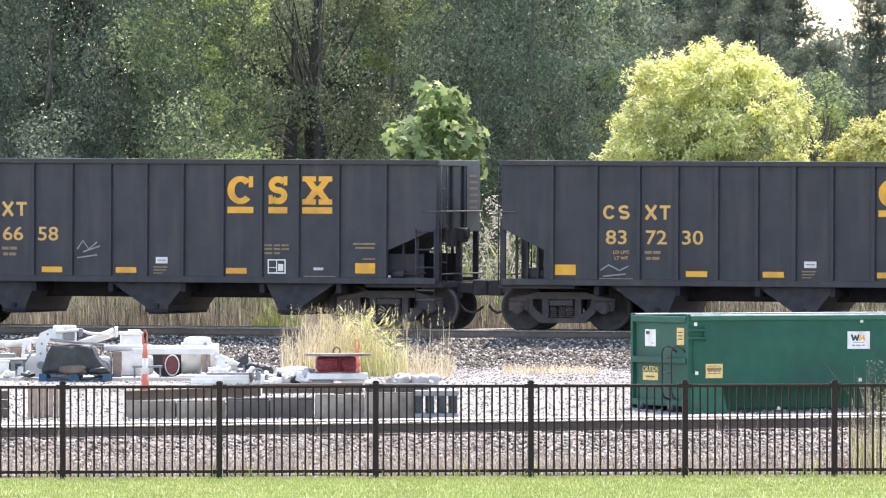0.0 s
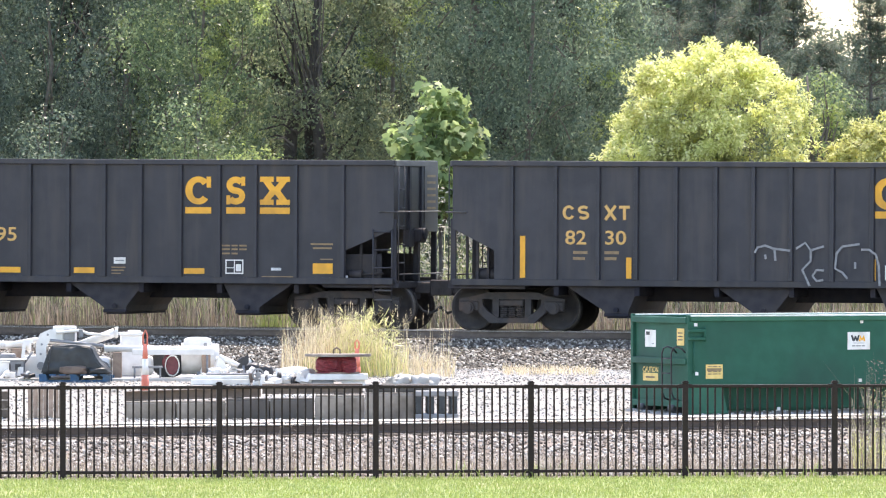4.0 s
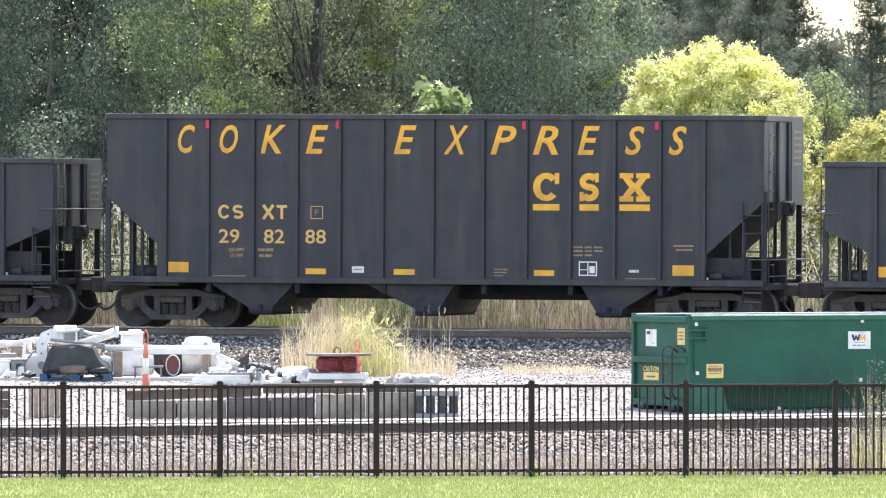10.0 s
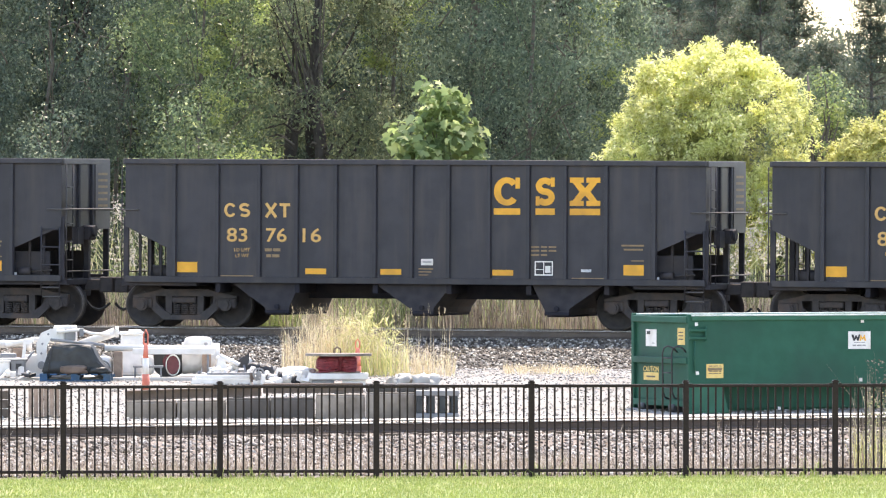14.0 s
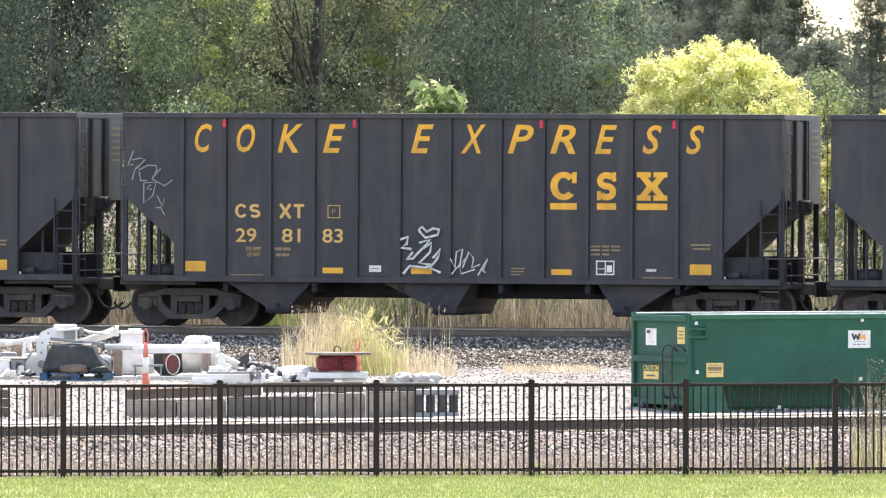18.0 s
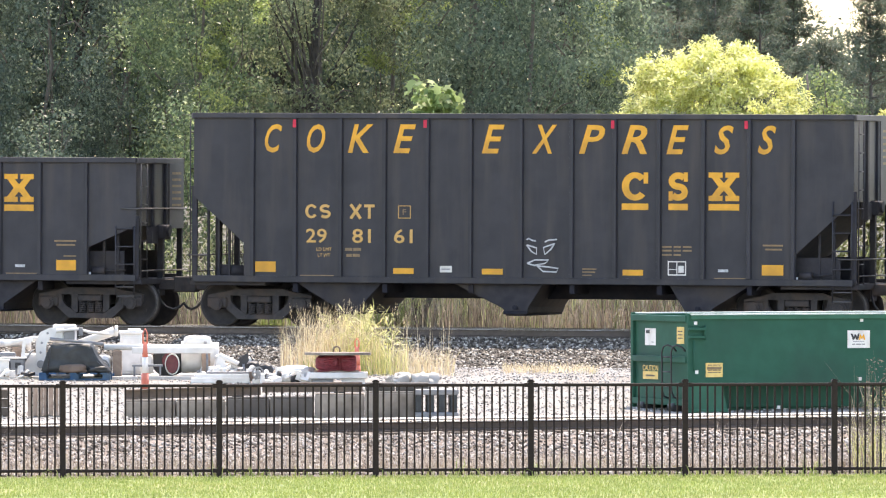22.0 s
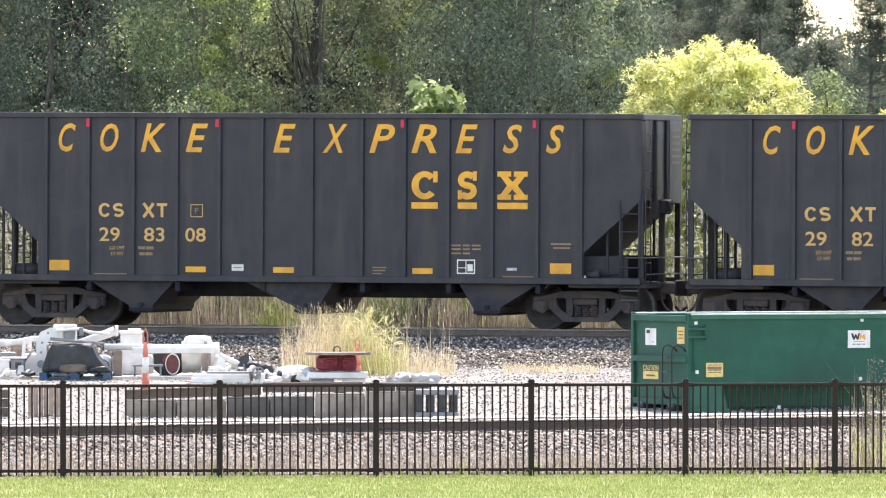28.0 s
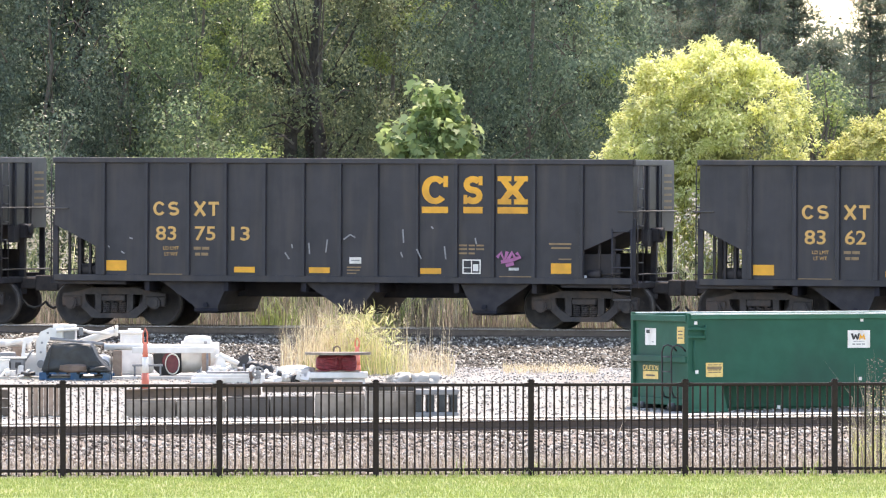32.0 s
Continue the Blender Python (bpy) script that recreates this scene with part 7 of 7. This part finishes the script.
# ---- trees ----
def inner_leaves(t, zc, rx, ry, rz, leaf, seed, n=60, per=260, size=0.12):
    """Leaves inside a crown, in a darker colour that stands in for shade."""
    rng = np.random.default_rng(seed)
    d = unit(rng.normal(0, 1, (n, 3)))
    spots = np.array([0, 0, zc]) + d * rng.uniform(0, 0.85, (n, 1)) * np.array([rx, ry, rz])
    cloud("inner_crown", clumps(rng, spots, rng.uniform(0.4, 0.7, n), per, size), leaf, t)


def tree(name, x, y, height, crown, label, leaf, bark, seed, per=260, size=0.10, n=60, r=(0.5, 1.0), trunk_r=0.16, lean=(0, 0), slim=0.62, droop=0.0, spread=0.7, flat=0.8, sides=None, loose=0.25, bare=None, hang=0.0, lobed=False):
    """A tree: tapered trunk, limbs out to its clumps, and a crown of loose leaves.
    crown: middle height, half width, half depth, half height."""
    rng = np.random.default_rng(seed)
    z = ground_z(x, y)
    t = thing(name, Matrix.Translation((x, y, z)), label, "tree")
    zc, rx, ry, rz = crown
    top = Vector((lean[0], lean[1], height * 0.93))
    wob = [Vector((rng.normal(0, 0.22), rng.normal(0, 0.15), 0)) for _ in range(5)]
    pts = [Vector((0, 0, -0.2))] + [top * f + w for f, w in zip((0.15, 0.35, 0.55, 0.75, 1.0), wob)]
    bm = bmesh.new()
    tube(bm, pts, [trunk_r * k for k in (1.15, 1.0, 0.85, 0.65, 0.42, 0.12)], 9)
    part("trunk", bm, bark, t)
    d = unit(rng.normal(0, 1, (n, 3)))
    rad = rng.uniform(0.2 if sides is None else sides, 1.0, (n, 1)) ** 0.45
    spots = np.array([0, 0, zc]) + d * rad * np.array([rx, ry, rz]) + np.array([lean[0], lean[1], 0]) * 0.6
    spots[:, 1] -= 0.25 * ry
    if bare:
        # the trunk stands free in front of its leaves between two heights
        hid = (np.abs(spots[:, 0]) < bare[2]) & (spots[:, 2] > bare[0]) & (spots[:, 2] < bare[1])
        spots[hid, 1] = np.abs(spots[hid, 1]) + 1.6
    radii = rng.uniform(r[0], r[1], n)
    for i, c in enumerate(spots[:min(n, 12)]):
        c = Vector(c)
        f = min(0.95, max(0.12, (c.z - 0.9) / height * 0.8))
        s = top * f
        m = (s + c) / 2 + Vector((rng.normal(0, 0.15), 0, 0.15))
        bm = bmesh.new()
        tube(bm, [s, m, c], [trunk_r * 0.34 * (1.15 - f), trunk_r * 0.2, 0.012], 6, False)
        part("limb", bm, bark, t)
    q = clumps(rng, spots, radii, per, size, slim, droop, flat, spread, loose, hang, lobed)
    cloud("crown", q, leaf, t)
    return t


def pine_tree(x, y, h, seed, leaf):
    """A pine: straight trunk, whorls of rising branches, loose sprays of needles."""
    rng = np.random.default_rng(seed)
    t = thing("pine_tree", Matrix.Translation((x, y, ground_z(x, y))), "distant grey-green pine tree with brownish layered branches", "tree")
    part("trunk", tube(bmesh.new(), [(0, 0, -0.2), (0.05, 0, h * 0.5), (0, 0, h)], [0.10, 0.06, 0.012], 8), M_BARK, t)
    spots, radii = [], []
    for z in np.arange(h * 0.30, h * 0.99, 0.36):
        reach = min(2.0, (h - z) * 0.42 + 0.30) * rng.uniform(0.7, 1.15)
        bm = bmesh.new()
        for k in range(7):
            az = rng.uniform(0, 2 * math.pi)
            q = reach * rng.uniform(0.55, 1.1)
            tip = Vector((math.cos(az) * q, math.sin(az) * q, z + rng.uniform(0.0, 0.5) * reach))
            tube(bm, [(0, 0, z), tip * 0.5 + Vector((0, 0, z * 0.5 - 0.04)), tip], [0.022, 0.015, 0.005], 5, False)
            for f in (0.4, 0.6, 0.8, 1.0):
                spots.append((tip.x * f + rng.normal(0, 0.1), tip.y * f + rng.normal(0, 0.1), z + (tip.z - z) * f + 0.05))
                radii.append(rng.uniform(0.12, 0.30))
        part("branch_whorl", bm, M_BARK, t)
    k = len(spots)
    ways = unit(np.array(spots) * np.array([1, 1, 0]) + np.array([0, 0, 1.2]) + rng.normal(0, 0.3, (k, 3)))
    q = np.concatenate([tufts(rng, np.array(spots), ways, 22, 0.20, 0.17, 0.022), clumps(rng, np.array(spots), np.array(radii), 420, 0.13, 0.2, 0.0, 0.6, 0.6)])
    cloud("needles", q, leaf, t)
    return t


def tufted_tree(px, y, height, zc, rx, ry, rz, label, leaf, seed, n):
    """A rounded tree with a skin of leafy tufts over a darker inside."""
    rng = np.random.default_rng(seed)
    x = at(px, y)
    t = thing("tree", Matrix.Translation((x, y, ground_z(x, y))), label, "tree")
    bm = tube(bmesh.new(), [(0, 0, -0.2), (0.1, 0, height * 0.3), (0, 0, height * 0.6), (0.05, 0, height * 0.9)], [0.13, 0.10, 0.06, 0.015], 9)
    part("trunk", bm, M_BARK, t)
    # boughs over the crown, each a cluster of tufts
    m = n // 11
    g = unit(rng.normal(0, 1, (m, 3)) * np.array([1, 1, 1.05]) + np.array([0, -0.25, 0.10]))
    lift = np.array([0.10 * noise.noise(Vector(v) * 2.3 + Vector((seed, 0, 0))) for v in g]) + rng.uniform(-0.13, 0.05, m)
    core = np.array([0, 0, zc]) + g * (1.0 + lift)[:, None] * np.array([rx, ry, rz])
    spots = np.repeat(core, 11, 0) + rng.normal(0, 1, (m * 11, 3)) * np.array([0.15, 0.15, 0.085])
    d = np.repeat(g, 11, 0)
    for i in range(12):
        c = Vector(spots[i]) * 0.92
        st = Vector((0, 0, min(height * 0.7, max(0.8, c.z * 0.55))))
        part("limb", tube(bmesh.new(), [st, (st + c) / 2 + Vector((0, 0, 0.2)), c], [0.045, 0.03, 0.008], 6, False), M_BARK, t)
    # long shoots stand out of the top
    k = 26
    tips = np.stack([rng.uniform(-0.75, 0.75, k) * rx, rng.uniform(-0.5, 0.3, k) * ry, np.zeros(k)], 1)
    tips[:, 2] = zc + 0.95 * rz * np.sqrt(np.maximum(0, 1 - (tips[:, 0] / rx) ** 2 - (tips[:, 1] / ry) ** 2)) + rng.uniform(0.0, 0.26, k)
    ways = unit(d + np.array([0, 0, 0.45]))
    q = np.concatenate([tufts(rng, spots, ways, 22, 0.13, 0.10, 0.045), tufts(rng, tips, np.tile([0, 0, 1.0], (k, 1)), 30, 0.13, 0.11, 0.048)])
    cloud("crown", q, leaf, t)
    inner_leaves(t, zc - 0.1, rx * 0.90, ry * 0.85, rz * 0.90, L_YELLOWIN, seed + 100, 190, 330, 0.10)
    return t


def build_trees():
    D, M, O = L_DARK, L_MID, L_OLIVE
    tall = "tall leafy deciduous tree at the edge of the wood"
    big = [(-30, 226, 14, D, 0.0), (95, 223, 12, D, 0.0), (222, 227, 15, D, 0.35), (350, 221, 12, M, 0.0), (455, 229, 14, M, 0.0), (556, 224, 14, O, 0.1),
           (665, 228, 14, O, 0.3), (748, 231, 15, L_GREY, -0.2), (835, 224, 15, L_GREY, 0.0), (930, 222, 14, L_GREY, 0.3), (1025, 226, 12, L_GREY, 0.0)]
    # lighter boughs, sunlight put into their leaf colour: tree, across, height, radius
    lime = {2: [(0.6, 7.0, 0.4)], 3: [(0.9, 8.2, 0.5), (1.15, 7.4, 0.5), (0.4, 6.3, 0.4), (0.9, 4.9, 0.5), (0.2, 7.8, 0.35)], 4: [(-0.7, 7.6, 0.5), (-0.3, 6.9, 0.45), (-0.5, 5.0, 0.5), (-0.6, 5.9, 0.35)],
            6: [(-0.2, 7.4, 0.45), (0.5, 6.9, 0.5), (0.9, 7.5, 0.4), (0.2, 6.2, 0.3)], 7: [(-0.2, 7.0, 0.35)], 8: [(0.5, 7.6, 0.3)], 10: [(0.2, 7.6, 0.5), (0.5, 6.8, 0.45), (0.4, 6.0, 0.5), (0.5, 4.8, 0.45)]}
    for i, (px, y, h, m, ln) in enumerate(big):
        t = tree("tree", at(px, y), y, h, (h * 0.50, 1.55, 1.7, h * 0.46), tall, m, M_BARKDARK if i in (5, 7) else M_BARK, 20 + i, 1000, 0.095, 80, (0.26, 0.80),
                 0.15 if i == 5 else 0.12 if i == 8 else 0.06, (ln, 0), slim=0.5, droop=0.5, spread=0.6, flat=0.85, loose=0.16, bare=(2.6, 5.3, 0.75) if i == 5 else None, hang=0.45)
        rng = np.random.default_rng(300 + i)
        if i == 5:
            # dark split trunks with a tangle of broken limbs, thin bare branches fanning above
            part("second_trunk", tube(bmesh.new(), [(-0.62, 0.1, -0.2), (-0.60, -0.4, 2.6), (-0.50, -0.6, 4.6), (-0.30, -0.5, 5.6)], [0.20, 0.18, 0.15, 0.08], 9), M_BARKDARK, t)
            part("third_trunk", tube(bmesh.new(), [(0.28, 0.0, -0.2), (0.26, -0.6, 2.6), (0.16, -0.8, 4.4), (0.02, -0.7, 5.4)], [0.21, 0.19, 0.15, 0.09], 9), M_BARKDARK, t)
            for k in range(34):
                a0, z = rng.uniform(-0.9, 0.5), rng.uniform(4.1, 5.5)
                u, r_ = rng.uniform(-0.55, 0.55), rng.uniform(-0.18, 0.22)
                part("broken_limb", tube(bmesh.new(), [(a0, -1.0, z), (a0 + u * 0.5, -1.1, z + r_ + 0.05), (a0 + u, -1.15, z + r_)], [0.03, 0.022, 0.008], 6, False), M_BARK if k % 4 == 0 else M_BARKDARK, t)
            for k in range(16):
                a0, z, u = rng.uniform(-0.5, 0.2), rng.uniform(4.6, 5.6), rng.uniform(-1.3, 1.2)
                h_ = rng.uniform(1.4, 3.4)
                bm = tube(bmesh.new(), [(a0, -0.7, z), (a0 + u * 0.3, -0.9, z + h_ * 0.45), (a0 + u * 0.75, -1.1, z + h_ * 0.8), (a0 + u, -1.2, z + h_)], [0.035, 0.026, 0.016, 0.006], 6, False)
                part("limb", bm, M_BARK if k % 3 else M_BARKDARK, t)
            # dark leaf colour here paints in the shade of the hollow
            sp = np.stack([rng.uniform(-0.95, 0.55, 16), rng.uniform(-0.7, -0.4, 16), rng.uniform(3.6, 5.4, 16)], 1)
            cloud("shaded_leaves", clumps(rng, sp, rng.uniform(0.14, 0.26, 16), 900, 0.075, hang=0.4), L_DARK, t, "leaves in a dark colour standing in for shade round the split trunk", "stuff")
        else:
            # a few thin branches show between the leaves
            for k in range(7):
                a0, z, u = rng.uniform(-1.0, 1.0), rng.uniform(3.6, 8.0), rng.uniform(-0.7, 0.7)
                part("limb", tube(bmesh.new(), [(a0, -1.5, z), (a0 + u * 0.4, -1.85, z + 0.25), (a0 + u, -2.05, z + rng.uniform(0.1, 0.7))], [0.022, 0.016, 0.005], 6, False), M_BARK, t)
        if i == 8:
            sp = np.stack([rng.uniform(-0.4, 0.4, 22), rng.uniform(-2.3, -1.9, 22), rng.uniform(2.6, 4.9, 22)], 1)
            cloud("bough", clumps(rng, sp, rng.uniform(0.16, 0.30, 22), 1300, 0.078, 0.5, 0.5, 0.85, hang=0.45), m, t, "low bough before the trunk", "stuff")
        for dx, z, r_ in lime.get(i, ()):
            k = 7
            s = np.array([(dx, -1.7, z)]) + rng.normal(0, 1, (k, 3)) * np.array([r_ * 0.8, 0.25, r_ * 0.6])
            cloud("bough", clumps(rng, s, rng.uniform(0.14, 0.30, k), 1700, 0.072, flat=0.7, loose=0.12), L_LIME, t, "lighter bough, coloured as sunlit leaves", "stuff")
    for i, px in enumerate(range(-220, 1100, 120)):
        y = 240 + (i % 3) * 5
        tree("tree", at(px, y), y, 15, (7.0, 2.2, 2.2, 6.8), "dense deciduous tree deep in the wood", (D, M, D)[i % 3], M_BARKDARK, 60 + i, 230, 0.16, 90, (0.6, 1.2), loose=0.15)
    yl = "yellow-green flowering tree in full sun"
    tufted_tree(1256, 213, 6.8, 4.05, 2.12, 1.8, 2.36, yl, L_YELLOW, 91, 2900)
    tufted_tree(1592, 212, 5.3, 2.9, 1.70, 1.5, 2.15, "ochre yellow-green flowering tree in full sun", L_OCHRE, 92, 1800)
    tree("tree", at(1452, 219), 219, 6.6, (3.9, 1.0, 1.1, 2.15), "mid-green tree between two yellow-green trees", L_MID, M_BARK, 93, 1100, 0.085, 80, (0.28, 0.5), loose=0.12, hang=0.3)
    # second crown added in lime, standing in for the mid-green tree's sunlit leaves
    tree("tree", at(1448, 217), 217, 6.4, (4.3, 0.75, 0.6, 1.6), "lighter green crown, coloured as sunlit leaves of the mid-green tree", L_LIME, M_BARK, 99, 800, 0.085, 26, (0.2, 0.4), loose=0.12, hang=0.3)
    tree("shrub", at(432, 214), 214, 4.2, (3.3, 0.55, 0.6, 1.2), "bright green shrub at the edge of the wood", L_LIME, M_BARK, 94, 900, 0.085, 26, (0.25, 0.45), 0.05)
    tree("shrub", at(340, 216), 216, 5.0, (3.8, 0.95, 0.8, 1.7), "leafy mid-green shrub at the edge of the wood", M, M_BARK, 95, 520, 0.095, 44, (0.3, 0.5), 0.06)
    tree("shrub", at(95, 216), 216, 4.6, (3.5, 0.95, 0.8, 1.6), "grey-green leafy shrub at the edge of the wood", L_GREY, M_BARK, 96, 460, 0.09, 44, (0.3, 0.5), 0.06)
    tree("shrub", at(1075, 215), 215, 3.6, (2.6, 0.55, 0.6, 1.2), "bright green shrub at the edge of the wood", L_YELLOW, M_BARK, 97, 300, 0.10, 26, (0.25, 0.4), 0.05)
    global SAPLING
    SAPLING = tree("sapling", at(768, 209.5), 209.5, 5.5, (4.35, 0.85, 0.75, 1.30), "young broad-leaved tree with large light green leaves", L_SAPLING, M_BARK, 98, 150, 0.27, 58, (0.26, 0.46), 0.06, loose=0.12, spread=0.5, lobed=True)
    pine = [(1120, 262, 9.6), (1200, 270, 10.6), (1265, 266, 9.8), (1345, 258, 8.7), (1405, 268, 8.6), (1470, 262, 6.9), (1540, 258, 8.6), (1590, 272, 10.2), (1650, 264, 9.0)]
    for i, (px, y, h) in enumerate(pine):
        pine_tree(at(px, y), y, h, 110 + i, L_PINE)
    rng = np.random.default_rng(77)
    n = 64000
    p = np.stack([rng.uniform(-24, 4.6, n), rng.uniform(254, 262, n), 1.0 + rng.uniform(0, 1, n) * 17], 1)
    cloud("far_woods", leaves(rng, p, np.tile([0, -0.6, 0.6], (n, 1)), 0.30, 0.7, 0.8), L_DARK, None, "dark leafy depth of the wood", "stuff")["category"] = "woods"
    for i in range(14):
        px, y = 1090 + i * 42, 288 + (i % 2) * 8
        h = (10.2 if i < 7 else 7.0) + 0.5 * (i % 3)
        tree("tree", at(px, y), y, h, (h * 0.48, 2.4, 2.0, h * 0.44), "distant dark tree closing the wood", L_PINE, M_BARKDARK, 140 + i, 300, 0.18, 64, (0.6, 1.2), loose=0.12)


build_ground()
build_tracks()
build_fence()
build_train()
build_bin()
build_gear()
build_grasses()
build_trees()
build_stones()
build_lawn()
motions()
